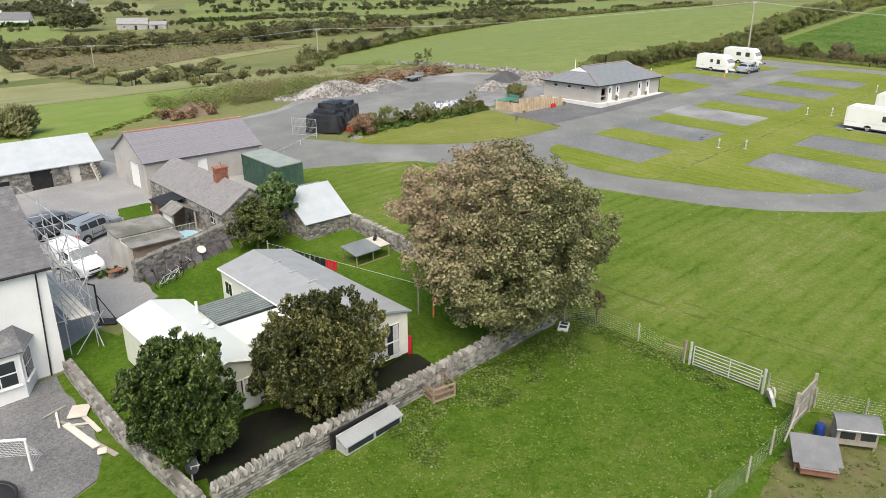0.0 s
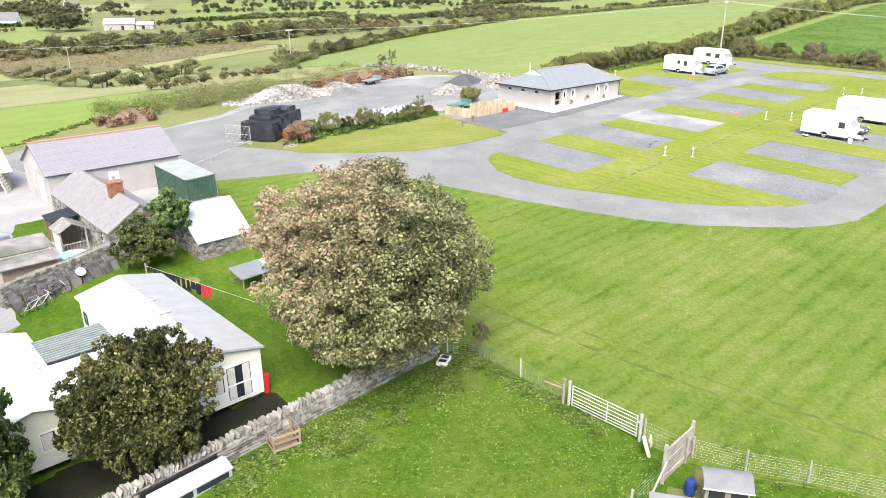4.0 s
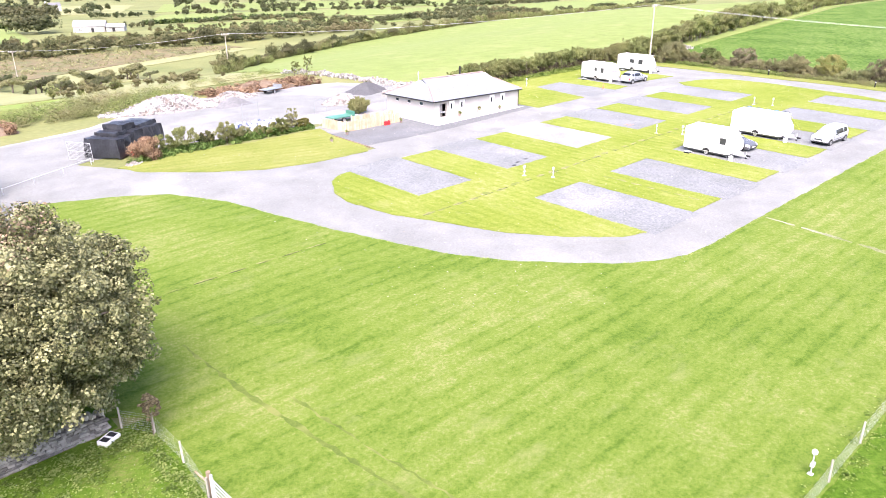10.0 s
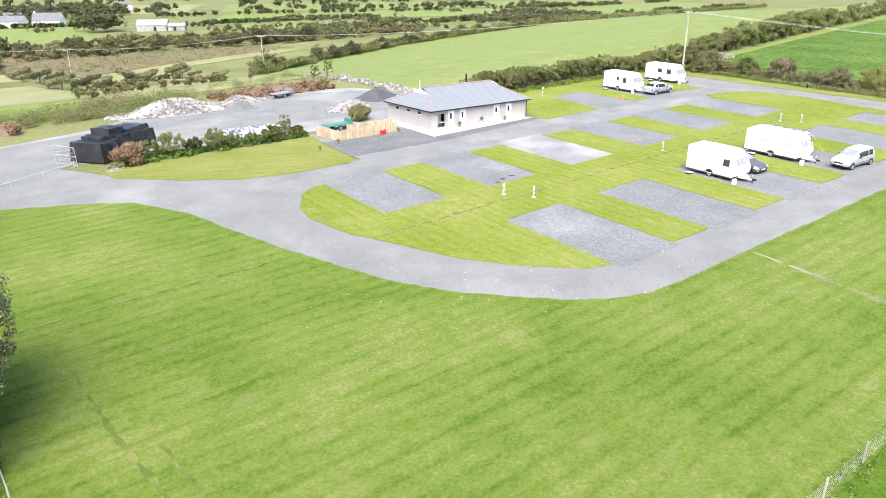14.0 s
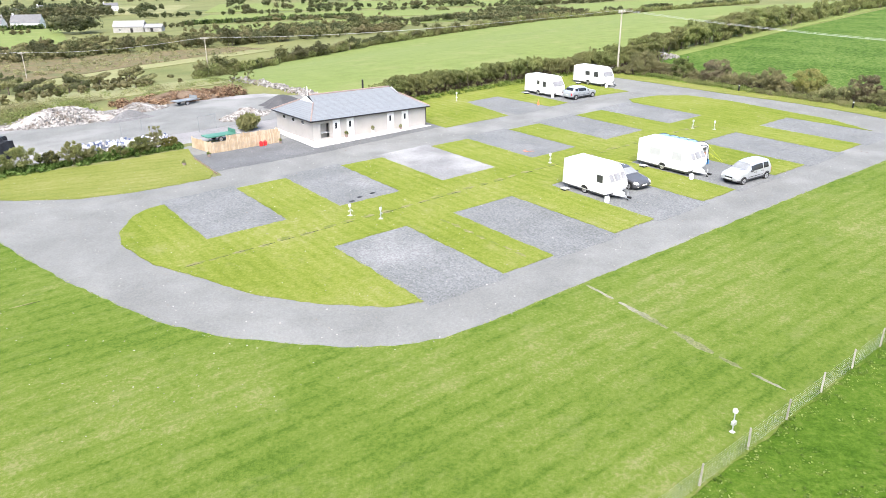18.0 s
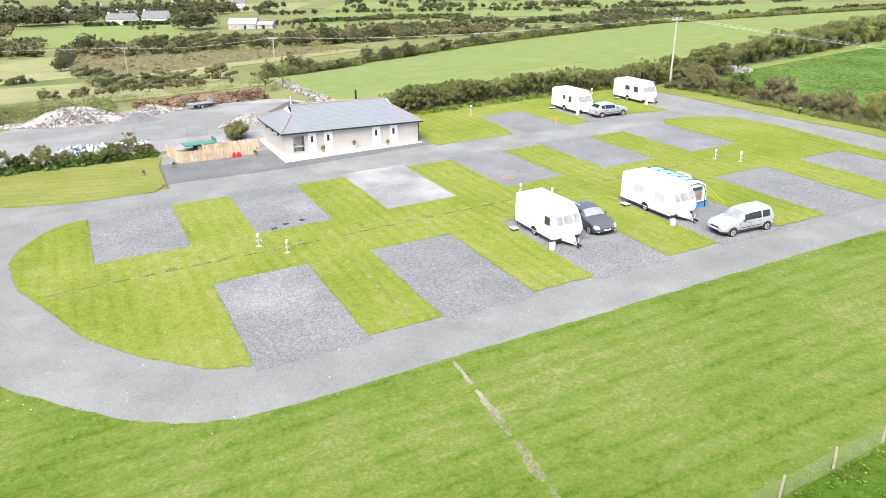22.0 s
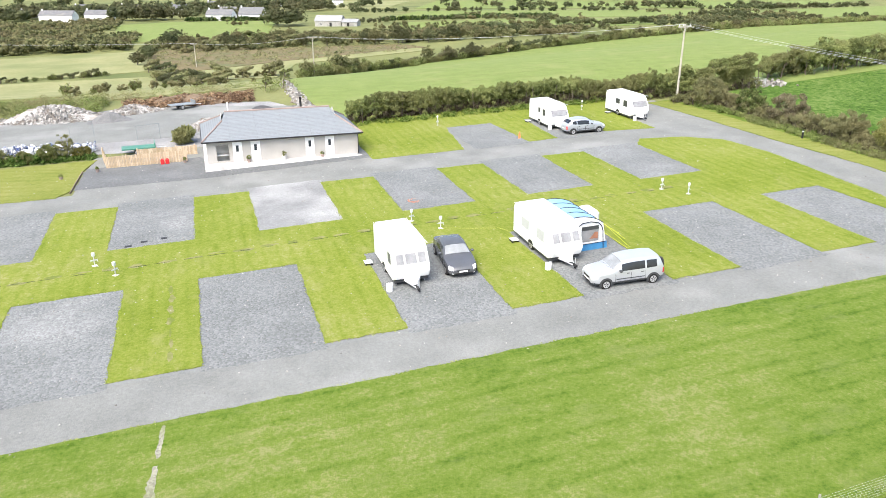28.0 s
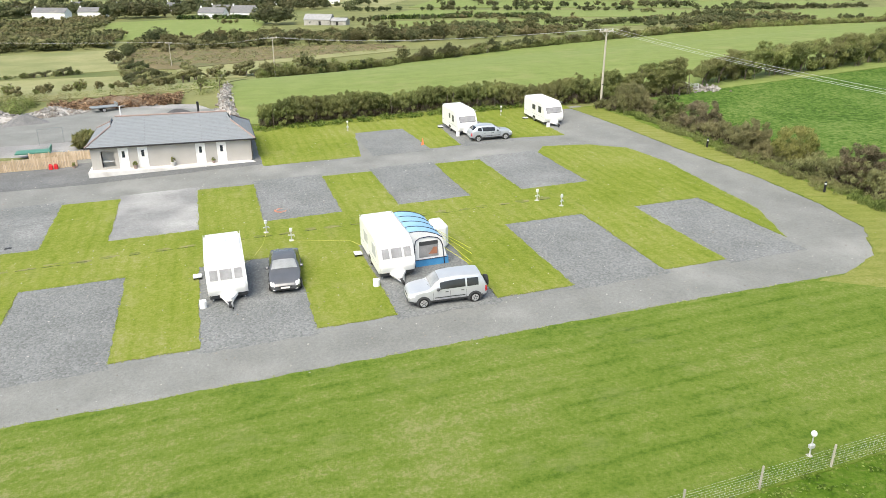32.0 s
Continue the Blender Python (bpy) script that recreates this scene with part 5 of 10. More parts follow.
def wash_house():
    x0, x1, y0, y1 = 75.1, 89.25, 53.55, 62.2
    z = gz(82, 55)
    e = thing("wash_house", "low beige rendered wash house with hipped slate roof", "building", x0, y0, z=z)
    L, W, H, T = x1 - x0, y1 - y0, 2.42, 0.3
    part("slab", boxed(-0.3, L + 0.75, -0.85, W + 0.3, -0.6, 0.27, 0.02), STEP, e, "white painted concrete base with front step")
    doors = [(2.3, 3.15), (3.95, 4.8), (9.0, 9.85), (10.9, 11.75)]
    front = bmesh.new()
    xs = [0.0, 0.85, 1.95] + [v for d in doors for v in d] + [L]
    xs = sorted(xs)
    for a, b in zip(xs, xs[1:]):
        if (a, b) in doors:
            box(front, a, b, 0, T, 2.17, H)
        elif (a, b) == (0.85, 1.95):
            box(front, a, b, 0, T, 0.1, 0.45)
            box(front, a, b, 0, T, 1.95, H)
        else:
            box(front, a, b, 0, T, 0.1, H)
    part("front_wall", front, BEIGE, e)
    part("side_wall", boxed(0, T, T, W, 0.1, H), BEIGE, e)
    part("side_wall", boxed(L - T, L, T, W, 0.1, H), BEIGE, e)
    part("back_wall", boxed(T, L - T, W - T, W, 0.1, H), BEIGE, e)
    for i, (a, b) in enumerate(doors):
        d = part("door", boxed(a + 0.06, b - 0.06, 0.05, 0.11, 0.12, 2.1, 0.008), WHITE, e, "white panelled door")
        f = bmesh.new()
        box(f, a, a + 0.06, -0.02, 0.14, 0.1, 2.17)
        box(f, b - 0.06, b, -0.02, 0.14, 0.1, 2.17)
        box(f, a + 0.06, b - 0.06, -0.02, 0.14, 2.1, 2.17)
        part("door_frame", f, WHITE, e)
        part("pane", boxed(a + 0.3, b - 0.3, 0.035, 0.055, 1.25, 1.85, 0.005), WINDOW, d)
        part("handle", boxed(b - 0.18, b - 0.13, 0.0, 0.05, 1.0, 1.12, 0.01), STEEL, d)
        for zz in (0.3, 0.72):
            part("panel", boxed(a + 0.2, b - 0.2, 0.04, 0.052, zz, zz + 0.32, 0.006), WHITE, d)
    alc = bmesh.new()
    box(alc, 0.85, 1.95, 0.8, 0.85, 0.1, 2.0)
    part("alcove_back", alc, PALEWALL, e)
    part("sink_shelf", boxed(0.87, 1.93, 0.1, 0.78, 0.92, 0.98, 0.01), STEEL, e, "steel wash-up counter in the alcove")
    for k in range(2):
        s = bmesh.new()
        box(s, 0.95 + k * 0.5, 1.38 + k * 0.5, 0.16, 0.6, 0.985, 1.02, 0.01)
        part("basin", s, STEEL, e)
    # hipped roof with small gables at the ridge ends
    o, zr, ze = 0.35, 4.25, H - 0.02
    ym = (y1 - y0) / 2
    ra, rb = 2.6, L - 2.6
    A, B, C, D = (-o, -o, ze), (L + o, -o, ze), (L + o, W + o, ze), (-o, W + o, ze)
    R, S = (ra - 0.6, ym, zr), (rb + 0.6, ym, zr)
    f = 0.68
    hipA = (A[0] + (ra - A[0]) * f, A[1] + (ym - A[1]) * f, ze + (zr - ze) * f)
    hipB = (B[0] + (rb - B[0]) * f, hipA[1], hipA[2])
    hipC = (hipB[0], C[1] + (ym - C[1]) * f, hipA[2])
    hipD = (hipA[0], hipC[1], hipA[2])
    part("roof_slope", slab([A, B, hipB, S, R, hipA], 0.09), SLATE_NEW, e)
    part("roof_slope", slab([C, D, hipD, R, S, hipC], 0.09), SLATE_NEW, e)
    part("hip_end", slab([D, A, hipA, hipD], 0.09), SLATE_NEW, e)
    part("hip_end", slab([B, C, hipC, hipB], 0.09), SLATE_NEW, e)
    for a, b, c in ((hipA, hipD, R), (hipB, hipC, S)):
        g = bmesh.new()
        g.faces.new([g.verts.new(p) for p in (a, b, (a[0], ym, zr - 0.02))])
        part("gablet", g, WHITE, e)
    part("ridge", rodded((R[0], R[1], zr + 0.03), (S[0], S[1], zr + 0.03), 0.09, seg=6), RIDGE, e, "terracotta ridge tiles")
    for p, q in ((A, hipA), (B, hipB), (C, hipC), (D, hipD)):
        part("hip_tile", rodded(Vector(p) + Vector((0, 0, 0.03)), Vector(q) + Vector((0, 0, 0.03)), 0.08, seg=6), RIDGE, e)
    for p, q in ((A, B), (B, C), (C, D), (D, A)):
        g = rodded(Vector(p) + Vector((0, 0, -0.06)), Vector(q) + Vector((0, 0, -0.06)), 0.07, seg=8)
        part("gutter", g, BLACK, e)
    part("downpipe", rodded((L - 0.06, -0.1, 0.1), (L - 0.06, -0.1, H - 0.1), 0.04), BLACK, e)
    part("flue", rodded((L - 4.6, ym + 1.5, 3.3), (L - 4.6, ym + 1.5, 5.1), 0.11), BLACK, e, "black metal flue")
    part("vent_pipe", rodded((2.4, ym + 1.2, 3.4), (2.4, ym + 1.2, 5.0), 0.055), WHITE, e, "white vent pipe")
    for k in range(3):
        w = part("side_window", boxed(-0.02, 0.04, 2.0 + k * 2.2, 2.5 + k * 2.2, 1.75, 2.05, 0.005), WINDOW, e)
        part("frame", boxed(-0.03, 0.02, 1.94 + k * 2.2, 2.56 + k * 2.2, 1.70, 1.745, 0.004), WHITE, w)
    return e


wash_house()


def plant_pot(x, y, z, r, h, seed, flowers=None):
    e = thing("plant_pot", "potted shrub by the wash house wall", "plant pot", x, y, z=z, group="pots by the wash house")
    bm = bmesh.new()
    rod(bm, (0, 0, 0), (0, 0, h), r * 0.75, r, 14)
    part("pot", bm, flowers or RIDGE, e)
    p, rr = clumped((0, 0, h + r * 0.7), (r * 0.9, r * 0.9, r * 0.9), 14, seed, radius=0.4)
    ob = new("plant", leaf_mesh("plant", p, rr, 320, 0.05, BRAMBLE, seed))
    ob.parent = e


zp = gz(82, 55) + 0.27
plant_pot(78.75, 53.15, zp, 0.2, 0.35, 1)
plant_pot(82.0, 53.15, zp, 0.24, 0.4, 2, CONCRETE)
plant_pot(85.6, 53.2, zp, 0.16, 0.25, 3)

# ---- timber fence beside the wash house ----


def slat_fence(points, height, label, board=0.11, gap=0.02, mat=WOOD_NEW, rails=2):
    e = thing("timber_fence", label, "fence", *points[0])
    o = Vector((points[0][0], points[0][1], gz(*points[0])))
    me = None
    for p, q in zip(points, points[1:]):
        d = math.dist(p, q)
        ang = math.atan2(q[1] - p[1], q[0] - p[0])
        k = int(d / (board + gap))
        rng = random.Random(int(d * 100))
        for i in range(k):
            f = (i + 0.5) / k
            x, y = p[0] + (q[0] - p[0]) * f, p[1] + (q[1] - p[1]) * f
            if me is None:
                ob = part("board", boxed(-board / 2, board / 2, -0.012, 0.012, 0.05, height, 0.004), mat, e)
                me = ob.data
            else:
                ob = shared("board", me, e, Matrix.Identity(4))
            ob.matrix_basis = Matrix.Translation(Vector((x, y, gz(x, y))) - o) @ Matrix.Rotation(ang, 4, "Z") @ Matrix.Diagonal((1, 1, rng.uniform(0.97, 1.0), 1))
        for i in range(int(d / 1.8) + 1):
            f = min(1, i * 1.8 / d)
            x, y = p[0] + (q[0] - p[0]) * f, p[1] + (q[1] - p[1]) * f
            part("post", boxed(-0.05, 0.05, 0.02, 0.12, 0, height + 0.08, 0.006), mat, e, m=Matrix.Translation(Vector((x, y, gz(x, y))) - o) @ Matrix.Rotation(ang, 4, "Z"))
        for r in range(rails):
            zz = height * (0.25 + 0.5 * r)
            rb = bmesh.new()
            a = Vector((p[0], p[1], gz(*p) + zz)) - o
            b = Vector((q[0], q[1], gz(*q) + zz)) - o
            nrm = Vector((-math.sin(ang), math.cos(ang), 0)) * 0.035
            rod(rb, a + nrm, b + nrm, 0.035, seg=4)
            part("rail", rb, mat, e)
    return e


slat_fence([(65.3, 61.7), (66.0, 57.9), (73.2, 57.5)], 1.15, "new pale timber slat fence round the bin store")
slat_fence([(68.6, 60.6), (74.2, 60.0)], 0.95, "new pale timber slat fence at the back of the bin store")

# ---- caravans ----
def wheel(parent, x, y, r, w, side):
    t = bmesh.new()
    bmesh.ops.create_cone(t, cap_ends=True, segments=20, radius1=r, radius2=r, depth=w, matrix=Matrix.Translation((x, y, r)) @ Matrix.Rotation(radians(90), 4, "X"))
    es = [e for e in t.edges if all(len(f.verts) > 4 for f in e.link_faces) or any(len(f.verts) > 4 for f in e.link_faces)]
    bmesh.ops.bevel(t, geom=es, offset=w * 0.18, segments=2, affect="EDGES")
    wh = part("wheel", t, RUBBER, parent)
    rim = bmesh.new()
    yy = y + side * (w / 2 + 0.004)
    bmesh.ops.create_cone(rim, cap_ends=True, segments=18, radius1=r * 0.62, radius2=r * 0.55, depth=0.03, matrix=Matrix.Translation((x, yy, r)) @ Matrix.Rotation(radians(90) * side, 4, "X"))
    part("rim", rim, ALLOY, wh)
    for k in range(5):
        a = k * math.tau / 5
        sp = boxed(-0.02, 0.02, -0.008, 0.008, r * 0.12, r * 0.5, 0, Matrix.Translation((x, yy + side * 0.016, r)) @ Matrix.Rotation(a, 4, "Y"))
        part("spoke", sp, DARKPAINT, wh)


def caravan(label, x, y, turn, length, outline, windows, front_z, group="touring caravans", width=2.2, dark=False):
    """A touring caravan: +x is its nose. outline: side profile of (x, z); windows: (side, x0, x1, z0, z1)."""
    e = thing("touring_caravan", label, "caravan", x, y, turn, group, True)
    hw = width / 2
    bm = bmesh.new()
    prism(bm, outline, -hw, hw, "y")
    ends = [ed for ed in bm.edges if all(abs(abs(v.co.y) - hw) < 1e-5 for v in ed.verts) and ed.verts[0].co.y == ed.verts[1].co.y and min(v.co.z for v in ed.verts) > 0.5]
    bmesh.ops.bevel(bm, geom=ends, offset=0.13, segments=4, affect="EDGES")
    part("body", bm, CARAVAN_WHITE, e, smooth_faces=True)
    zs = min(z for _, z in outline)
    xa, xb = min(p[0] for p in outline), max(p[0] for p in outline)
    part("skirt", boxed(xa + 0.1, xb - 0.35, -hw + 0.05, hw - 0.05, zs - 0.16, zs + 0.02, 0.02), DARKPAINT, e)
    for side in (-1, 1):
        wheel(e, -0.1, side * (hw - 0.12), 0.31, 0.18, side)
        part("wheel_arch", prismed([(-0.1 + 0.42 * math.cos(a), 0.31 + 0.42 * math.sin(a)) for a in np.linspace(0.35, math.pi - 0.35, 9)], side * (hw + 0.004), side * (hw - 0.02), "y"), BLACK, e)
        part("side_trim", boxed(xa + 0.06, xb - 0.6, side * hw - 0.012, side * hw + 0.012, zs + 0.5, zs + 0.54), AWNING_GREY, e)
    for side, a, b, c, d in windows:
        if side:
            big = b - a > 0.9
            f = part("window", boxed(a, b, side * hw - 0.02, side * hw + 0.022, c, d, 0.012), VAN_FRAME if big else DARKPAINT, e)
            part("pane", boxed(a + 0.05, b - 0.05, side * hw - 0.0, side * hw + 0.034, c + 0.05, d - 0.05, 0.008), VAN_WINDOW if big else CAR_GLASS, f)
    # nose windows lie in the sloping front
    (xl, zl), (xh, zh) = front_z
    d = Vector((xh - xl, 0, zh - zl))
    ang = math.atan2(d.x, d.z)
    for a, b in (((-hw + 0.2, hw - 0.2),) if dark else ((-hw + 0.18, -0.42), (-0.36, 0.36), (0.42, hw - 0.18))):
        m = Matrix.Translation((xl, 0, zl)) @ Matrix.Rotation(ang, 4, "Y")
        f = part("front_window", boxed(-0.02, 0.03, a, b, 0.06, d.length - 0.06, 0.012, m), DARKPAINT if dark else VAN_FRAME, e)
        part("pane", boxed(0.0, 0.042, a + 0.04, b - 0.04, 0.1, d.length - 0.1, 0.008, m), VAN_WINDOW, f)
    for side in (-1, 1):
        part("drawbar", rodded((xb - 0.5, side * 0.5, zs - 0.05), (xb + 0.95, 0, zs - 0.08), 0.04), STEEL, e)
    part("hitch_cover", prismed([(xb - 0.2, -0.5), (xb + 0.5, -0.1), (xb + 0.5, 0.1), (xb - 0.2, 0.5)], zs - 0.02, zs + 0.16, "z"), CARAVAN_WHITE, e, "white moulded cover over the drawbar")
    part("hitch", boxed(xb + 0.8, xb + 1.2, -0.07, 0.07, zs - 0.12, zs + 0.04, 0.02), BLACK, e)
    j = part("jockey_wheel", rodded((xb + 0.75, 0.14, 0.16), (xb + 0.75, 0.14, 0.75), 0.03), STEEL, e)
    part("tyre", boxed(xb + 0.66, xb + 0.84, 0.1, 0.18, 0.0, 0.18, 0.04), RUBBER, j)
    for sx in (xa + 0.3, xb - 0.7):
        for side in (-1, 1):
            part("corner_steady", rodded((sx, side * (hw - 0.3), zs), (sx + 0.1, side * (hw - 0.2), 0.0), 0.03), STEEL, e)
    lift = max(z for _, z in outline)
    for k, rx in enumerate((-length * 0.18, length * 0.14)):
        part("rooflight", boxed(rx - 0.2, rx + 0.2, -0.22, 0.22, lift - 0.03, lift + 0.07, 0.02), AWNING_GREY, e)
    for side in (-1, 1):
        part("awning_rail", boxed(xa + 0.1, xb - 0.5, side * (hw - 0.02) - 0.012, side * (hw - 0.02) + 0.02, lift - 0.09, lift - 0.06), AWNING_GREY, e)
    part("door", boxed(-1.25, -0.62, -hw - 0.014, -hw + 0.02, zs + 0.04, lift - 0.28, 0.01), CARAVAN_WHITE, e)
    for side in (-1, 1):
        part("rear_lamp", boxed(xa - 0.02, xa + 0.02, side * 0.8 - 0.06, side * 0.8 + 0.06, zs + 0.25, zs + 0.5, 0.01), RED, e)
    return e


def nose(L, H=2.56, front=0.55):
    """Side profile with a raked, rounded nose and an upright tail."""
    a, b = -L / 2, L / 2
    return [(a + 0.06, 0.42), (b - 0.55, 0.42), (b - 0.18, 0.55), (b - 0.02, 0.85), (b, 1.05), (b - 0.12, 1.45), (b - front, 2.12), (b - front - 0.2, H - 0.2), (b - front - 0.6, H - 0.03), (b - front - 1.1, H), (a + 0.25, H - 0.02), (a + 0.05, H - 0.14), (a, H - 0.4), (a, 0.6)]


PALESILVER = material("pale_blue_silver_paint", (0.40, 0.43, 0.46), (0.46, 0.49, 0.52), 1.0, 0.28, 0.4, 0.0, 20, spec=0.5)
GREYPAINT = material("mid_grey_paint", (0.15, 0.155, 0.165), (0.19, 0.195, 0.205), 1.0, 0.28, 0.4, 0.0, 20, spec=0.5)
LA, LB, LC, LD = 5.1, 5.8, 5.6, 5.9
caravan("white touring caravan with three front windows on a gravel pitch", 85.75, 25.2, -90, LA, nose(LA), [(-1, 1.15, 1.75, 1.3, 1.9), (1, 0.8, 1.5, 1.25, 1.85)], ((LA / 2 - 0.10, 1.38), (LA / 2 - 0.50, 2.06)))
caravan("long white touring caravan with a blue awning", 95.55, 25.1, -90, LB, nose(LB, 2.5), [(-1, -1.5, -0.4, 1.25, 1.9), (-1, 0.85, 1.8, 1.25, 1.95), (1, 0.9, 1.7, 1.25, 1.85)], ((LB / 2 - 0.10, 1.38), (LB / 2 - 0.50, 2.06)))
caravan("white touring caravan parked by the hedge beside a car", 111.6, 57.2, -90, LC, nose(LC), [(-1, -0.35, 0.1, 1.45, 1.95), (-1, 0.75, 1.3, 1.25, 1.95)], ((LC / 2 - 0.10, 1.38), (LC / 2 - 0.50, 2.06)), dark=True)
caravan("white touring caravan alone near the pole", 121.9, 57.8, -90, LD, nose(LD), [(-1, -0.6, 0.2, 1.4, 1.95), (-1, 1.0, 1.75, 1.3, 2.0)], ((LD / 2 - 0.10, 1.38), (LD / 2 - 0.50, 2.06)), dark=True)

# ---- cars ----
def smoothed(xs, ys, at):
    """A smooth curve through the values ys at xs, read at the places given."""
    xs, ys = np.asarray(xs, float), np.asarray(ys, float)
    d = np.diff(ys, axis=0) / np.diff(xs)[:, None]
    h = np.diff(xs)
    m = np.zeros_like(ys)
    m[0], m[-1] = d[0], d[-1]
    for k in range(1, len(xs) - 1):
        same = d[k - 1] * d[k] > 0
        w1, w2 = 2 * h[k] + h[k - 1], h[k] + 2 * h[k - 1]
        with np.errstate(divide="ignore", invalid="ignore"):
            t = (w1 + w2) / (w1 / d[k - 1] + w2 / d[k])
        m[k] = np.where(same, t, 0)
    k = np.clip(np.searchsorted(xs, at, side="right") - 1, 0, len(xs) - 2)
    t = ((at - xs[k]) / h[k])[:, None]
    hk = h[k][:, None]
    return ys[k] * (1 + 2 * t) * (1 - t) ** 2 + m[k] * hk * t * (1 - t) ** 2 + ys[k + 1] * t * t * (3 - 2 * t) + m[k + 1] * hk * t * t * (t - 1)


SUV = dict(L=4.5, W=1.78, stations=[  # from the nose: distance, sill, belt, top, half-width, roof half-width, what lies behind it
    (0.0, 0.42, 0.66, 0.74, 0.78, 0.66, ""), (0.10, 0.34, 0.80, 0.88, 0.88, 0.76, ""), (0.45, 0.26, 0.92, 0.98, 0.97, 0.84, ""), (1.10, 0.26, 1.00, 1.07, 1.0, 0.86, "screen"),
    (1.78, 0.26, 1.03, 1.58, 1.0, 0.74, "side"), (2.42, 0.26, 1.04, 1.67, 1.0, 0.75, "side"), (2.50, 0.26, 1.04, 1.68, 1.0, 0.75, "side"), (3.22, 0.26, 1.05, 1.69, 1.0, 0.75, ""),
    (3.32, 0.26, 1.05, 1.69, 1.0, 0.75, "side"), (3.98, 0.28, 1.06, 1.66, 0.98, 0.73, ""), (4.16, 0.30, 1.06, 1.62, 0.96, 0.72, "rear"), (4.42, 0.36, 1.02, 1.08, 0.92, 0.80, ""), (4.5, 0.42, 0.86, 0.94, 0.86, 0.76, "")])
CROSSOVER = dict(L=4.5, W=1.80, stations=[
    (0.0, 0.42, 0.66, 0.72, 0.74, 0.62, ""), (0.12, 0.34, 0.78, 0.84, 0.86, 0.74, ""), (0.50, 0.26, 0.90, 0.95, 0.97, 0.84, ""), (1.15, 0.26, 0.99, 1.05, 1.0, 0.86, "screen"),
    (1.95, 0.26, 1.02, 1.52, 1.0, 0.72, "side"), (2.55, 0.26, 1.03, 1.62, 1.0, 0.73, "side"), (2.63, 0.26, 1.03, 1.63, 1.0, 0.73, "side"), (3.30, 0.26, 1.06, 1.62, 1.0, 0.72, ""),
    (3.38, 0.26, 1.07, 1.61, 1.0, 0.72, "side"), (3.82, 0.28, 1.12, 1.52, 0.98, 0.70, ""), (3.92, 0.30, 1.12, 1.49, 0.97, 0.69, "rear"), (4.40, 0.36, 1.02, 1.08, 0.92, 0.80, ""), (4.5, 0.42, 0.84, 0.92, 0.84, 0.74, "")])
SALOON = dict(L=4.78, W=1.88, stations=[
    (0.0, 0.36, 0.54, 0.60, 0.72, 0.58, ""), (0.14, 0.26, 0.66, 0.72, 0.86, 0.74, ""), (0.60, 0.20, 0.80, 0.85, 0.97, 0.84, ""), (1.35, 0.20, 0.91, 0.96, 1.0, 0.85, "screen"),
    (2.15, 0.20, 0.95, 1.38, 1.0, 0.70, "side"), (2.72, 0.20, 0.96, 1.47, 1.0, 0.71, "side"), (2.80, 0.20, 0.96, 1.475, 1.0, 0.71, "side"), (3.45, 0.20, 0.98, 1.44, 1.0, 0.70, ""),
    (3.52, 0.20, 0.98, 1.43, 1.0, 0.70, "rear"), (4.32, 0.24, 1.00, 1.08, 0.97, 0.80, ""), (4.66, 0.28, 0.98, 1.04, 0.92, 0.78, ""), (4.78, 0.36, 0.80, 0.88, 0.84, 0.72, "")])
CARRIER = dict(L=4.35, W=1.76, stations=[
    (0.0, 0.40, 0.62, 0.68, 0.74, 0.62, ""), (0.12, 0.30, 0.76, 0.82, 0.87, 0.75, ""), (0.45, 0.24, 0.88, 0.94, 0.97, 0.84, ""), (0.95, 0.24, 0.97, 1.04, 1.0, 0.86, "screen"),
    (1.75, 0.24, 1.00, 1.53, 1.0, 0.73, "side"), (2.40, 0.24, 1.01, 1.62, 1.0, 0.74, ""), (2.48, 0.24, 1.01, 1.625, 1.0, 0.74, "side"), (3.20, 0.24, 1.03, 1.62, 1.0, 0.74, ""),
    (3.28, 0.24, 1.03, 1.62, 1.0, 0.74, "side"), (3.90, 0.26, 1.06, 1.58, 0.98, 0.72, ""), (4.02, 0.28, 1.06, 1.55, 0.97, 0.71, "rear"), (4.28, 0.34, 1.00, 1.06, 0.92, 0.80, ""), (4.35, 0.42, 0.84, 0.92, 0.86, 0.76, "")])
VAN = dict(L=4.2, W=1.72, stations=[
    (0.0, 0.40, 0.66, 0.72, 0.76, 0.64, ""), (0.12, 0.30, 0.80, 0.86, 0.88, 0.76, ""), (0.40, 0.24, 0.93, 0.99, 0.97, 0.84, ""), (0.85, 0.24, 1.02, 1.09, 1.0, 0.86, "screen"),
    (1.55, 0.24, 1.05, 1.66, 1.0, 0.78, "side"), (2.20, 0.24, 1.06, 1.80, 1.0, 0.82, ""), (3.20, 0.24, 1.06, 1.82, 1.0, 0.82, ""), (4.10, 0.28, 1.06, 1.80, 0.98, 0.81, ""), (4.2, 0.36, 1.00, 1.70, 0.95, 0.78, "")])


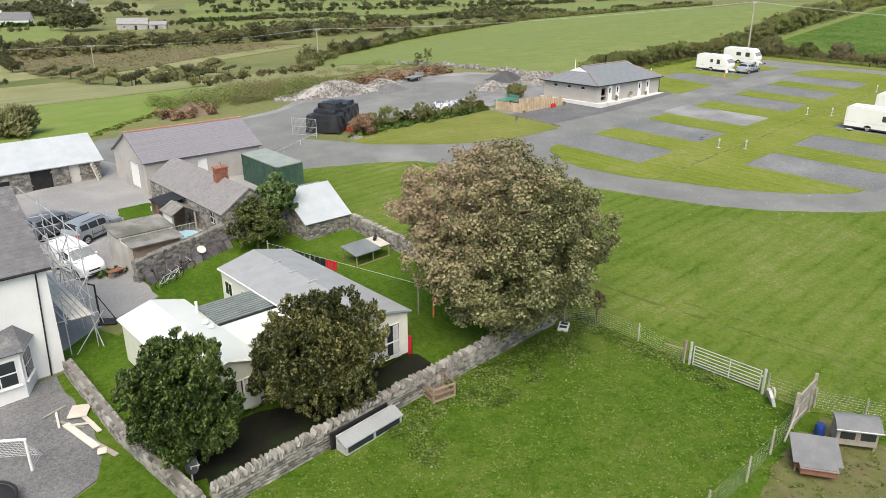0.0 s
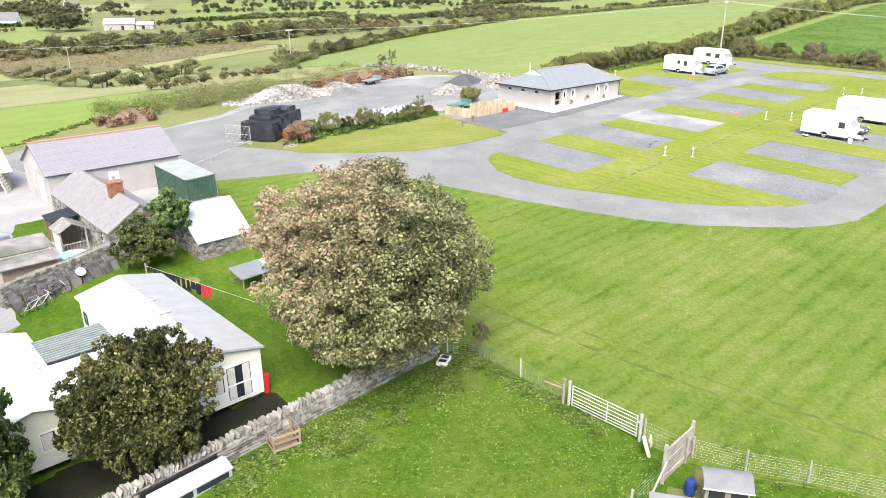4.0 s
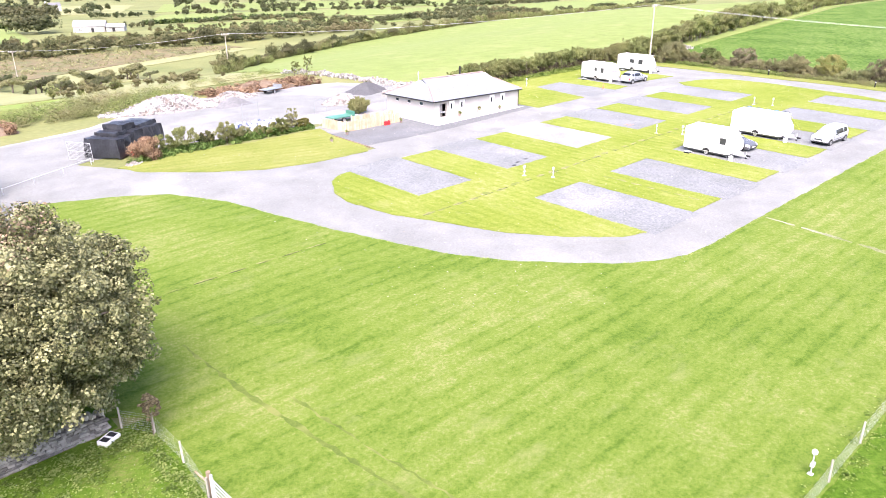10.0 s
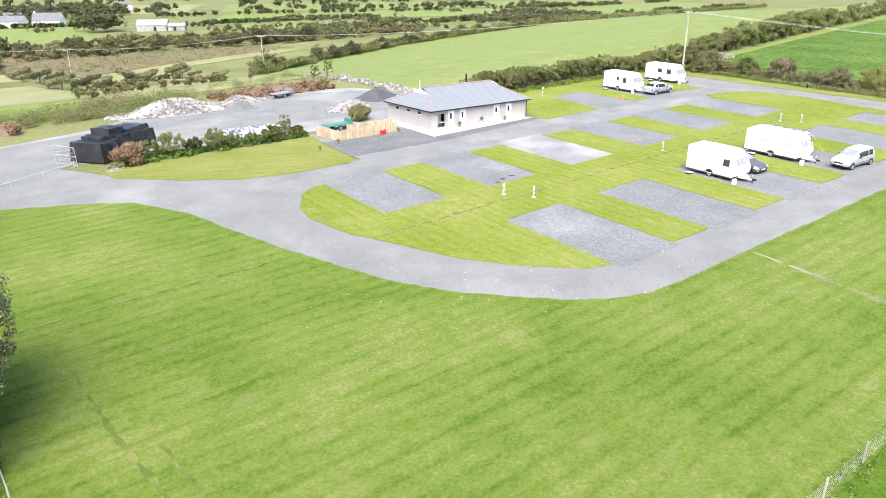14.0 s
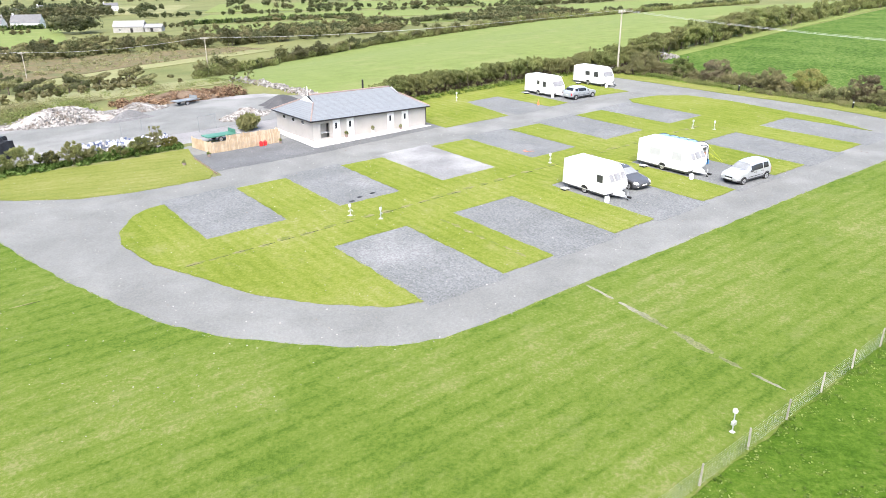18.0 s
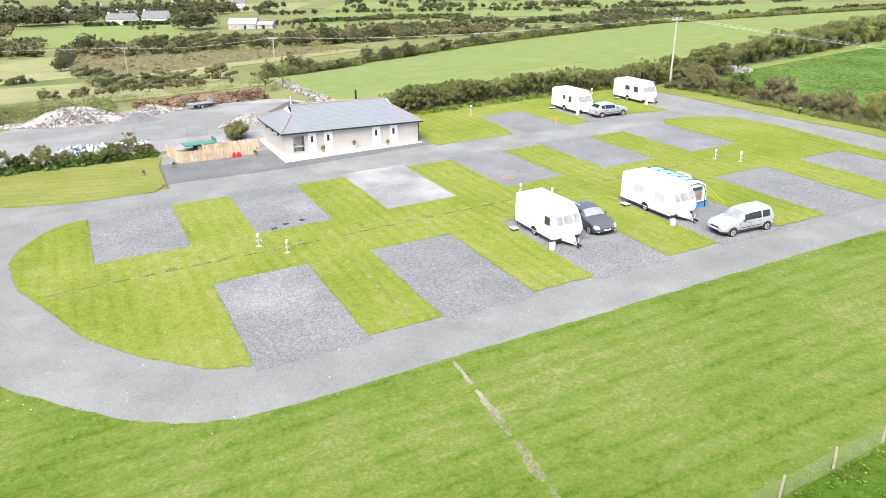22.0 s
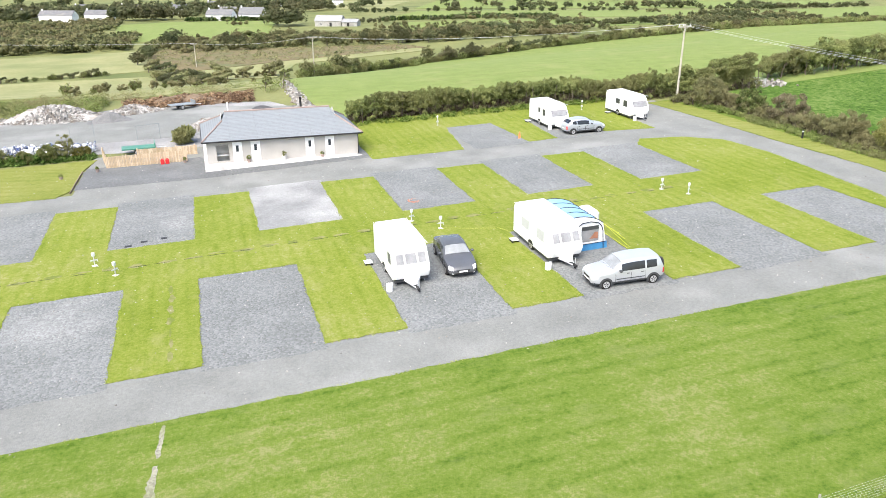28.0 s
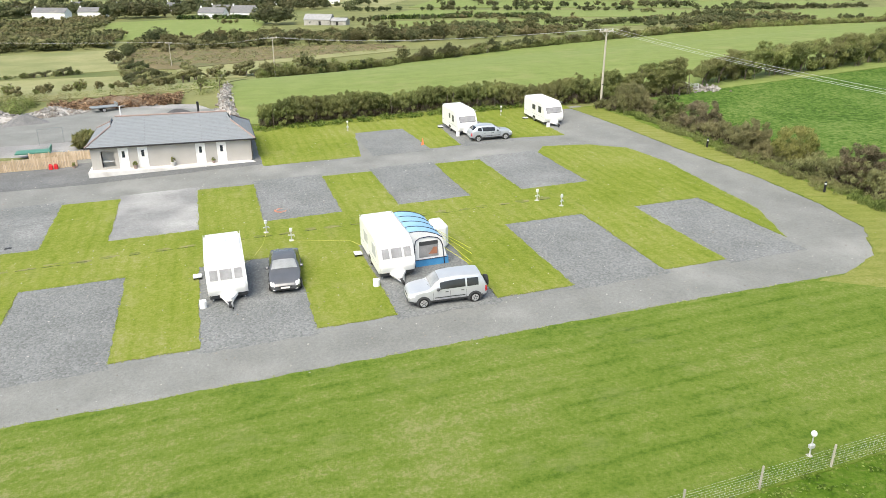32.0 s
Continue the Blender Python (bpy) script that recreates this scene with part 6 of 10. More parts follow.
def car(name, label, x, y, turn, shape, paint, clad=None, spare=False, rails=False, group="parked cars", clad_z=0.44, axles=(0.82, 0.74), tyre=0.33):
    """A car: +x is its nose; a smooth shell drawn through the stations of its shape, with panes, lamps and bumpers let into it."""
    e = thing(name, label, "car", x, y, turn, group, True)
    L, hw = shape["L"], shape["W"] / 2
    b, a = L / 2, -L / 2
    st = shape["stations"]
    dist = [q[0] for q in st]
    rows = []
    for d, zl, belt, top, w, wt, kind in st:
        cab = top - belt > 0.2
        w, wt = w * hw, wt * hw
        rows.append([0, zl, 0.8 * w, zl, 0.96 * w, zl + 0.09, w, zl + (belt - zl) * 0.55, 0.965 * w, belt, wt, top - (0.07 if cab else 0.02), wt * 0.86, top - (0.02 if cab else 0.006), wt * 0.45, top + 0.008, 0, top + 0.012])
    US, VS = 4, 3
    at = np.unique(np.concatenate([np.linspace(p, q, US + 1) for p, q in zip(dist, dist[1:])]))
    fine = smoothed(dist, rows, at).reshape(len(at), 9, 2)
    v = np.concatenate([np.linspace(k, k + 1, VS, endpoint=False) for k in range(8)] + [[8.0]])
    grid = np.stack([smoothed(np.arange(9), f, v) for f in fine])
    full = np.concatenate([grid * np.array([-1, 1]), grid[:, -2:0:-1]], 1)
    nu, nv = full.shape[:2]
    half = 8 * VS
    cells = {}
    for i in range(nu - 1):
        mid = (at[i] + at[i + 1]) / 2
        k = int(np.searchsorted(dist, mid)) - 1
        kind = st[k][6]
        for c in range(nv):
            cv = c if c < half else nv - 1 - c
            band, sub = cv // VS, cv % VS
            side = "l" if c < half else "r"
            zc = float(full[i:i + 2, [c, (c + 1) % nv], 1].mean())
            yc = abs(float(full[i:i + 2, [c, (c + 1) % nv], 0].mean())) / hw
            tag = ("body",)
            if kind == "side" and band == 4 and not (sub == VS - 1):
                tag = ("side_window", k, side)
            elif kind == "screen" and band >= 5 and not (at[i] - dist[k] < 0.05):
                tag = ("windscreen",)
            elif kind == "rear" and band >= 5 and not (at[i + 1] > dist[k + 1] - 0.02):
                tag = ("rear_window",)
            elif mid < 0.38 and band >= 3 and zc > st[1][2] * 0.86 and 0.64 < yc < 0.97 and zc < st[2][2] - 0.04:
                tag = ("headlight", side)
            elif mid > L - 0.14 and yc > 0.66 and st[-1][2] * 0.72 < zc < st[-1][3]:
                tag = ("tail_light", side)
            elif zc < clad_z and clad:
                tag = ("cladding",)
            cells.setdefault(tag, []).append((i, c))
    verts = [(b - at[i], full[i, c, 0], full[i, c, 1]) for i in range(nu) for c in range(nv)]
    mats = {"body": paint, "side_window": CAR_GLASS, "windscreen": SKY_TONED_GLASS, "rear_window": CAR_GLASS, "headlight": LENS, "tail_light": RED, "cladding": clad or paint}
    for tag, quads in cells.items():
        bm = bmesh.new()
        seen = {}

        def vert(i, c):
            c %= nv
            if (i, c) not in seen:
                seen[(i, c)] = bm.verts.new(verts[i * nv + c])
            return seen[(i, c)]
        for i, c in quads:
            q = []
            for p in (vert(i, c), vert(i, c + 1), vert(i + 1, c + 1), vert(i + 1, c)):
                if p not in q:
                    q.append(p)
            if len(q) > 2 and bm.faces.get(q) is None:
                bm.faces.new(q)
        if tag == ("body",):
            for i in (0, nu - 1):
                ring = [vert(i, c) for c in range(nv)]
                bm.faces.new(ring if i else ring[::-1])
        bmesh.ops.remove_doubles(bm, verts=bm.verts[:], dist=0.0005)
        part(tag[0], bm, mats[tag[0]], e, smooth_faces=True)
    belt_at = float(np.interp(1.5, dist, [q[2] for q in st]))
    for d in (axles[0], L - axles[1]):
        for side in (-1, 1):
            wheel(e, b - d, side * (hw - 0.09), tyre, 0.21, side)
            arch = bmesh.new()
            prism(arch, [(b - d + (tyre + 0.075) * math.cos(t), tyre + (tyre + 0.07) * math.sin(t)) for t in np.linspace(-0.25, math.pi + 0.25, 14)], side * (hw + 0.004), side * (hw - 0.07), "y")
            part("wheel_arch", arch, clad or BLACK, e)
    cowl = next(q for q in st if q[6] == "screen")
    for side in (-1, 1):
        mr = part("mirror", boxed(b - cowl[0] - 0.62, b - cowl[0] - 0.46, side * (hw + 0.08) - 0.1, side * (hw + 0.08) + 0.1, belt_at + 0.0, belt_at + 0.15, 0.04), clad or paint, e)
        part("glass", boxed(b - cowl[0] - 0.63, b - cowl[0] - 0.615, side * (hw + 0.08) - 0.08, side * (hw + 0.08) + 0.08, belt_at + 0.02, belt_at + 0.13, 0.004), CAR_GLASS, mr)
        for d in (cowl[0] + 1.05, cowl[0] + 1.95):
            if d < L - 1.2:
                part("door_handle", boxed(b - d - 0.09, b - d + 0.09, side * hw - 0.035, side * hw + 0.012, belt_at - 0.16, belt_at - 0.12, 0.01), clad or paint, e)
        for d in (cowl[0] + 0.28, cowl[0] + 1.25, cowl[0] + 2.15):
            if d < L - 0.9:
                part("door_seam", boxed(b - d - 0.006, b - d + 0.006, side * hw - 0.03, side * hw + 0.002, 0.42, belt_at - 0.1), BLACK, e)
        part("side_moulding", boxed(-L * 0.21, L * 0.18, side * hw - 0.02, side * hw + 0.014, 0.55, 0.60, 0.005), clad or BLACK, e)
    n0, n1 = st[0], st[1]
    part("grille", boxed(b - 0.08, b + 0.012, -hw * 0.42, hw * 0.42, n0[2] - 0.07, n0[3] - 0.02, 0.015), BLACK, e)
    part("lower_grille", boxed(b - 0.08, b + 0.012, -hw * 0.55, hw * 0.55, n0[1] - 0.04, n0[1] + 0.05, 0.015), BLACK, e)
    part("number_plate", boxed(b - 0.03, b + 0.022, -0.26, 0.26, n0[1] + 0.07, n0[1] + 0.18, 0.004), PLATE, e)
    part("rear_plate", boxed(a - 0.015, a + 0.02, -0.26, 0.26, 0.6, 0.71, 0.004), PLATE, e)
    for side in (-1, 1):
        part("fog_lamp", boxed(b - 0.14, b - 0.02, side * hw * 0.66 - 0.07, side * hw * 0.66 + 0.07, n1[1] + 0.06, n1[1] + 0.15, 0.02), LENS, e)
        part("wiper", rodded((b - cowl[0] - 0.06, side * 0.3 - 0.2, cowl[3] + 0.05), (b - cowl[0] - 0.14, side * 0.3 + 0.25, cowl[3] + 0.11), 0.008, seg=4), BLACK, e)
    if spare:
        sp = bmesh.new()
        bmesh.ops.create_cone(sp, cap_ends=True, segments=20, radius1=0.35, radius2=0.32, depth=0.2, matrix=Matrix.Translation((a - 0.10, 0.05, 0.92)) @ Matrix.Rotation(radians(-90), 4, "Y"))
        part("spare_wheel_cover", sp, BLACK, e)
    if rails:
        roof = max(q[3] for q in st)
        for side in (-1, 1):
            part("roof_rail", rodded((0.35, side * hw * 0.70, roof - 0.02), (a + 0.75, side * hw * 0.70, roof - 0.03), 0.02, seg=6), BLACK, e)
    return e


car("estate_car", "compact silver four-by-four with a covered spare wheel", 97.45, 19.0, 175, SUV, SILVER, DARKPAINT, True)
car("hatchback", "dark charcoal hatchback beside a caravan", 89.15, 25.05, -96, SALOON, CHARCOAL)
car("estate_car", "pale blue-grey rounded four-by-four beside a caravan", 113.25, 52.4, -3, CROSSOVER, PALESILVER, DARKPAINT)

# ---- awning ----
def awning():
    """A porch awning on the caravan's side: arched roof panels between piped poles, a framed gable, a blue mud skirt."""
    e = thing("awning", "blue and white caravan awning with guy ropes", "awning", 96.7, 25.6, 0, "", True)
    prof = [(0, 2.42), (0.35, 2.43), (0.7, 2.40), (1.1, 2.32), (1.45, 2.21), (1.75, 2.07), (2.1, 1.82)]
    L = 3.9
    for i in range(4):
        y0, y1 = L / 2 - L * i / 4, L / 2 - L * (i + 1) / 4
        bm = bmesh.new()
        rows = []
        for k in range(5):
            y, dip = y0 + (y1 - y0) * k / 4, 0.05 * math.sin(math.pi * k / 4)
            rows.append([bm.verts.new((x, y, z - dip)) for x, z in prof])
        for up, dn in zip(rows, rows[1:]):
            for p, q, r, t in zip(up, up[1:], dn[1:], dn):
                bm.faces.new((p, t, r, q))
        part("roof_panel", bm, AWNING_PALE, e, "pale blue roof cloth" if i == 0 else "", smooth_faces=True)
    for i in range(5):
        y = L / 2 - L * i / 4
        rib = bmesh.new()
        tube(rib, [Vector((x, y, z + 0.01)) for x, z in prof], 0.028, 6)
        part("pole_sleeve", rib, PIPING, e)
    front = bmesh.new()
    prism(front, [(0.05, 0.5), (2.36, 0.5)] + [(x, z) for x, z in prof[:0:-1]] + [(0.05, 2.42)], -L / 2 - 0.02, -L / 2 + 0.01, "y")
    part("front_panel", front, AWNING_WHITE, e)
    part("front_skirt", prismed([(0.05, 0.0), (2.5, 0.0), (2.36, 0.5), (0.05, 0.5)], -L / 2 - 0.03, -L / 2 + 0.01, "y"), AWNING_BLUE, e, "bright blue mud skirt")
    arch = bmesh.new()
    tube(arch, [Vector((x, -L / 2 - 0.045, z)) for x, z in ((0.26, 0.02), (0.28, 1.5), (0.36, 1.82), (0.6, 1.98), (1.2, 2.02), (1.75, 1.88), (1.98, 1.66), (2.1, 1.3), (2.2, 0.02))], 0.03, 6)
    part("piping", arch, PIPING, e)
    part("skirt_piping", rodded((0.05, -L / 2 - 0.045, 0.52), (2.36, -L / 2 - 0.045, 0.52), 0.022, seg=6), PIPING, e)
    w = part("front_window", prismed([(0.56, 0.66), (1.82, 0.66), (1.78, 1.72), (0.58, 1.72)], -L / 2 - 0.035, -L / 2 - 0.01, "y"), VAN_WINDOW, e)
    part("top_strip", prismed([(0.58, 1.46), (1.79, 1.46), (1.78, 1.72), (0.58, 1.72)], -L / 2 - 0.043, -L / 2 - 0.036, "y"), DARKPAINT, w, "dark strip across the top of the pane")
    # red patch added in front of the pane for the red shape behind it
    part("cloth", prismed([(1.15, 0.86), (1.74, 0.82), (1.74, 1.26), (1.5, 1.3), (1.38, 1.08)], -L / 2 - 0.043, -L / 2 - 0.036, "y"), BRICK, w, "flat red patch on the pane for a red shape seen inside")
    side = bmesh.new()
    side.faces.new([side.verts.new(p) for p in ((2.1, -L / 2, 1.82), (2.1, L / 2, 1.82), (2.4, L / 2, 0.0), (2.45, -L / 2, 0.0))])
    part("side_panel", side, AWNING_WHITE, e)
    part("side_skirt", prismed([(-L / 2, 0.0), (0.25, 0.0), (0.25, 0.5), (-L / 2, 0.5)], 2.42, 2.47, "x"), AWNING_BLUE, e)
    part("side_window", prismed([(-1.4, 0.8), (0.1, 0.8), (0.1, 1.6), (-1.4, 1.6)], 2.26, 2.32, "x"), VAN_WINDOW, e)
    ann = bmesh.new()
    box(ann, 2.15, 3.3, 0.3, 1.9, 0.0, 1.75, 0.25)
    part("annexe", ann, AWNING_WHITE, e, "white sleeping annexe")
    back = bmesh.new()
    back.faces.new([back.verts.new(p) for p in ((0, L / 2, 0), (2.4, L / 2, 0), (2.1, L / 2, 1.82), (1.2, L / 2, 2.28), (0, L / 2, 2.42))])
    part("back_panel", back, AWNING_WHITE, e)
    for (y, z), (px, py) in (((-1.93, 1.8), (3.9, -2.5)), ((-1.93, 1.2), (3.7, -2.6)), ((-0.95, 1.82), (4.4, -1.2)), ((0.2, 1.7), (4.6, -0.2))):
        part("guy_rope", rodded((2.12, y, z), (px, py, 0.02), 0.014, seg=4), ROPE_YELLOW, e)
        part("peg", rodded((px, py, 0.08), (px - 0.05, py, -0.1), 0.012, seg=4), STEEL, e)


awning()


# ---- hook-up posts, lamps, bollards ----
def hookup(x, y, turn=0, low=False):
    e = thing("hookup_post", "small white electric hook-up post on the lawn", "hook-up post", x, y, turn, "electric hook-up posts")
    part("post", rodded((0, 0, 0), (0, 0, 0.7), 0.035), STEEL, e)
    part("box", boxed(-0.10, 0.10, -0.08, 0.08, 0.72, 0.98, 0.03), AWNING_GREY, e)
    part("bracket", boxed(-0.22, 0.22, -0.03, 0.03, 0.42, 0.5, 0.01), STEEL, e)
    part("base", boxed(-0.16, 0.16, -0.16, 0.16, 0.0, 0.1, 0.02), CONCRETE, e)
    part("tap", rodded((0.2, 0, 0.45), (0.2, -0.1, 0.36), 0.02), STEEL, e)


for x, y in ((67.5, 33.1), (68.9, 31.0), (88.7, 33.2), (90.2, 31.0), (109.4, 32.5), (110.6, 30.7)):
    hookup(x, y, 15 * (x % 3))


def lamp(x, y):
    e = thing("lamp_post", "short post with a white globe lamp on the grass", "lamp", x, y, 0, "lamps along the fence")
    part("post", rodded((0, 0, 0), (0, 0, 0.95), 0.028), STEEL, e)
    g = bmesh.new()
    bmesh.ops.create_icosphere(g, subdivisions=2, radius=0.115, matrix=Matrix.Translation((0, 0, 1.07)) @ Matrix.Diagonal((1, 1, 1.15, 1)))
    part("globe", g, WHITE, e, smooth_faces=True)
    part("box", boxed(-0.12, 0.12, -0.08, 0.06, 0.42, 0.6, 0.02), STEEL, e)
    part("base", boxed(-0.1, 0.1, -0.1, 0.1, 0, 0.1, 0.02), CONCRETE, e)


for x, y in ((46.5, -0.1), (66.5, 0.5), (86.4, 1.0), (106.4, 1.3), (100, 61.6), (118.5, 62.2)):
    lamp(x, y)


def bollard(x, y):
    e = thing("bollard_light", "black bollard light with a white collar on the verge", "bollard", x, y, 0, "bollards on the verge")
    part("post", rodded((0, 0, 0), (0, 0, 0.72), 0.09, seg=12), BLACK, e)
    part("lens", rodded((0, 0, 0.72), (0, 0, 0.84), 0.085, seg=12), LENS, e)
    part("cap", rodded((0, 0, 0.84), (0, 0, 0.95), 0.1, 0.05, 12), BLACK, e)


for x, y in ((131.3, 40.8), (131.1, 26.0)):
    bollard(x, y)


# ---- post and wire fences ----
def wire_fence(points, height, label, spacing=3.2, wires=8, mesh_step=0.2, seed=5):
    e = thing("wire_fence", label, "fence", *points[0])
    o = Vector((points[0][0], points[0][1], gz(*points[0])))
    rng = random.Random(seed)
    post = None
    nodes = []
    for p, q in zip(points, points[1:]):
        d = math.dist(p, q)
        k = max(1, round(d / spacing))
        nodes += [(p[0] + (q[0] - p[0]) * i / k, p[1] + (q[1] - p[1]) * i / k) for i in range(k)]
    nodes.append(points[-1])
    pos = [Vector((x, y, gz(x, y))) - o for x, y in nodes]
    for v in pos:
        m = Matrix.Translation(v) @ Matrix.Rotation(rng.uniform(0, 6), 4, "Z") @ Matrix.Rotation(rng.uniform(-0.04, 0.04), 4, "X")
        if post is None:
            post = part("post", rodded((0, 0, -0.2), (0, 0, height + 0.12), 0.045, 0.042, 7), WOOD_POST, e, m=m)
        else:
            shared("post", post.data, e, m)
    for w in range(wires):
        bm = bmesh.new()
        z = height * (0.12 + 0.86 * w / (wires - 1))
        for a, b in zip(pos, pos[1:]):
            rod(bm, a + Vector((0, 0, z)), b + Vector((0, 0, z)), 0.0028, seg=3)
        part("wire", bm, WIRE, e)
    if mesh_step:
        bm = bmesh.new()
        for a, b in zip(pos, pos[1:]):
            k = int((b - a).length / mesh_step)
            for i in range(k):
                c = a.lerp(b, (i + 0.5) / k)
                rod(bm, c + Vector((0, 0, height * 0.1)), c + Vector((0, 0, height * 0.75)), 0.0019, seg=3)
        part("netting", bm, WIRE, e)["kind"] = "stuff"
    return e


wire_fence([(29.9, 8.7), (30.65, 6.9), (31.75, 5.0), (34.8, -0.9), (43.3, -0.8), (66, -0.5), (90, 0.1), (110, 0.6), (136, 1.5)], 0.95, "post and wire netting fence along the lawn")
wire_fence([(28.3, 21.2), (29.2, 19.8), (29.3, 17.2), (29.1, 14.5)], 0.95, "post and wire fence beside the field gate", 2.6)
wire_fence([(29.3, 10.5), (29.5, 8.75), (27.8, 8.7), (25.5, 8.6), (23.3, 8.5), (20.5, 8.6), (14, 8.4), (6, 8)], 1.1, "post and wire netting fence round the hen run", 2.3, 7, 0.3)


ALUMINIUM = material("bare_wire", (0.55, 0.56, 0.57), (0.68, 0.69, 0.70), 5.0, 0.45, 0.2, 0.0, 40)


def pole(x, y, h, turn, label, arms=1):
    e = thing("utility_pole", label, "utility pole", x, y, turn, "poles of the power line")
    part("shaft", rodded((0, 0, -0.3), (0, 0, h), 0.15, 0.1, 10), POLE_WOOD, e)
    part("crossarm", boxed(-1.15, 1.15, -0.08, 0.08, h - 0.38, h - 0.2, 0.01), POLE_WOOD, e)
    for s in (-1, 1):
        part("brace", rodded((s * 0.75, 0.08, h - 0.3), (0, 0.1, h - 0.95), 0.02, seg=5), STEEL, e)
    for dx in (-1.0, -0.3, 1.0):
        part("insulator", rodded((dx, 0, h - 0.22), (dx, 0, h + 0.05), 0.06, 0.04), LENS, e)
    part("step_iron", boxed(-0.12, 0.12, -0.14, -0.08, h * 0.3, h * 0.3 + 0.12, 0.01), BLACK, e)
    return e


POLES = [(-60, 330, 8.5), (74.7, 247, 8.0), (100.9, 157, 9.2), (131.3, 61.4, 9.3), (142, -15, 7.4)]
for x, y, h in POLES[1:4]:
    pole(x, y, h, 15, "tall wooden power pole carrying overhead wires")
for dx in (-1.0, -0.3, 1.0):
    for (x, y, h), (x2, y2, h2) in zip(POLES, POLES[1:]):
        bm = bmesh.new()
        pts = []
        side = Vector((y - y2, x2 - x, 0)).normalized() * dx
        ends = Vector((x, y, gz(x, y) + h)) + side, Vector((x2, y2, gz(x2, y2) + h2)) + side
        for i in range(17):
            f = i / 16
            p = ends[0].lerp(ends[1], f)
            p.z -= 4 * f * (1 - f) * 1.1
            pts.append(p)
        tube(bm, pts, 0.012, 4)
        tagged(part("power_line", bm, ALUMINIUM), "sagging overhead power wire between poles", "cable", "wires of the power line")

# ---- stone walls ----
def stone_mesh(seed, sx, sy, sz):
    """A rough stone: a cube with knocked corners."""
    rng = random.Random(seed)
    bm = boxed(-sx / 2, sx / 2, -sy / 2, sy / 2, -sz / 2, sz / 2, min(sx, sy, sz) * 0.22)
    for v in bm.verts:
        v.co += Vector([rng.uniform(-0.1, 0.1) * s for s in (sx, sy, sz)])
    me = bpy.data.meshes.new("stone")
    bm.to_mesh(me)
    bm.free()
    me.materials.append(STONE)
    return me


STONES = [stone_mesh(i, 0.30, 0.14, 0.12) for i in range(8)]
COPES = [stone_mesh(30 + i, 0.085, 0.42, 0.34) for i in range(8)]
for me in COPES:
    me.materials.clear()
    me.materials.append(COPE_STONE)


def joined_stones(name, items, mat, parent, seed=1):
    """Many stones in one mesh: each a box with moved corners, at a place, size and turn."""
    rng = np.random.default_rng(seed)
    base = np.array([(-1, -1, -1), (1, -1, -1), (1, 1, -1), (-1, 1, -1), (-0.8, -0.8, 1), (0.8, -0.8, 1), (0.8, 0.8, 1), (-0.8, 0.8, 1)], float) / 2
    fc = [(3, 2, 1, 0), (4, 5, 6, 7), (0, 1, 5, 4), (1, 2, 6, 5), (2, 3, 7, 6), (3, 0, 4, 7)]
    V, Fs = [], []
    for k, (p, s, r) in enumerate(items):
        v = base * (1 + rng.uniform(-0.22, 0.22, (8, 3))) * np.asarray(s)
        m = np.array(Euler(r).to_matrix())
        V.append(v @ m.T + np.asarray(p))
        Fs += [tuple(8 * k + i for i in f) for f in fc]
    me = bpy.data.meshes.new(name)
    me.from_pydata(np.concatenate(V).tolist(), [], Fs)
    me.materials.append(mat)
    ob = new(name, me)
    if parent:
        ob.parent = parent
    return ob


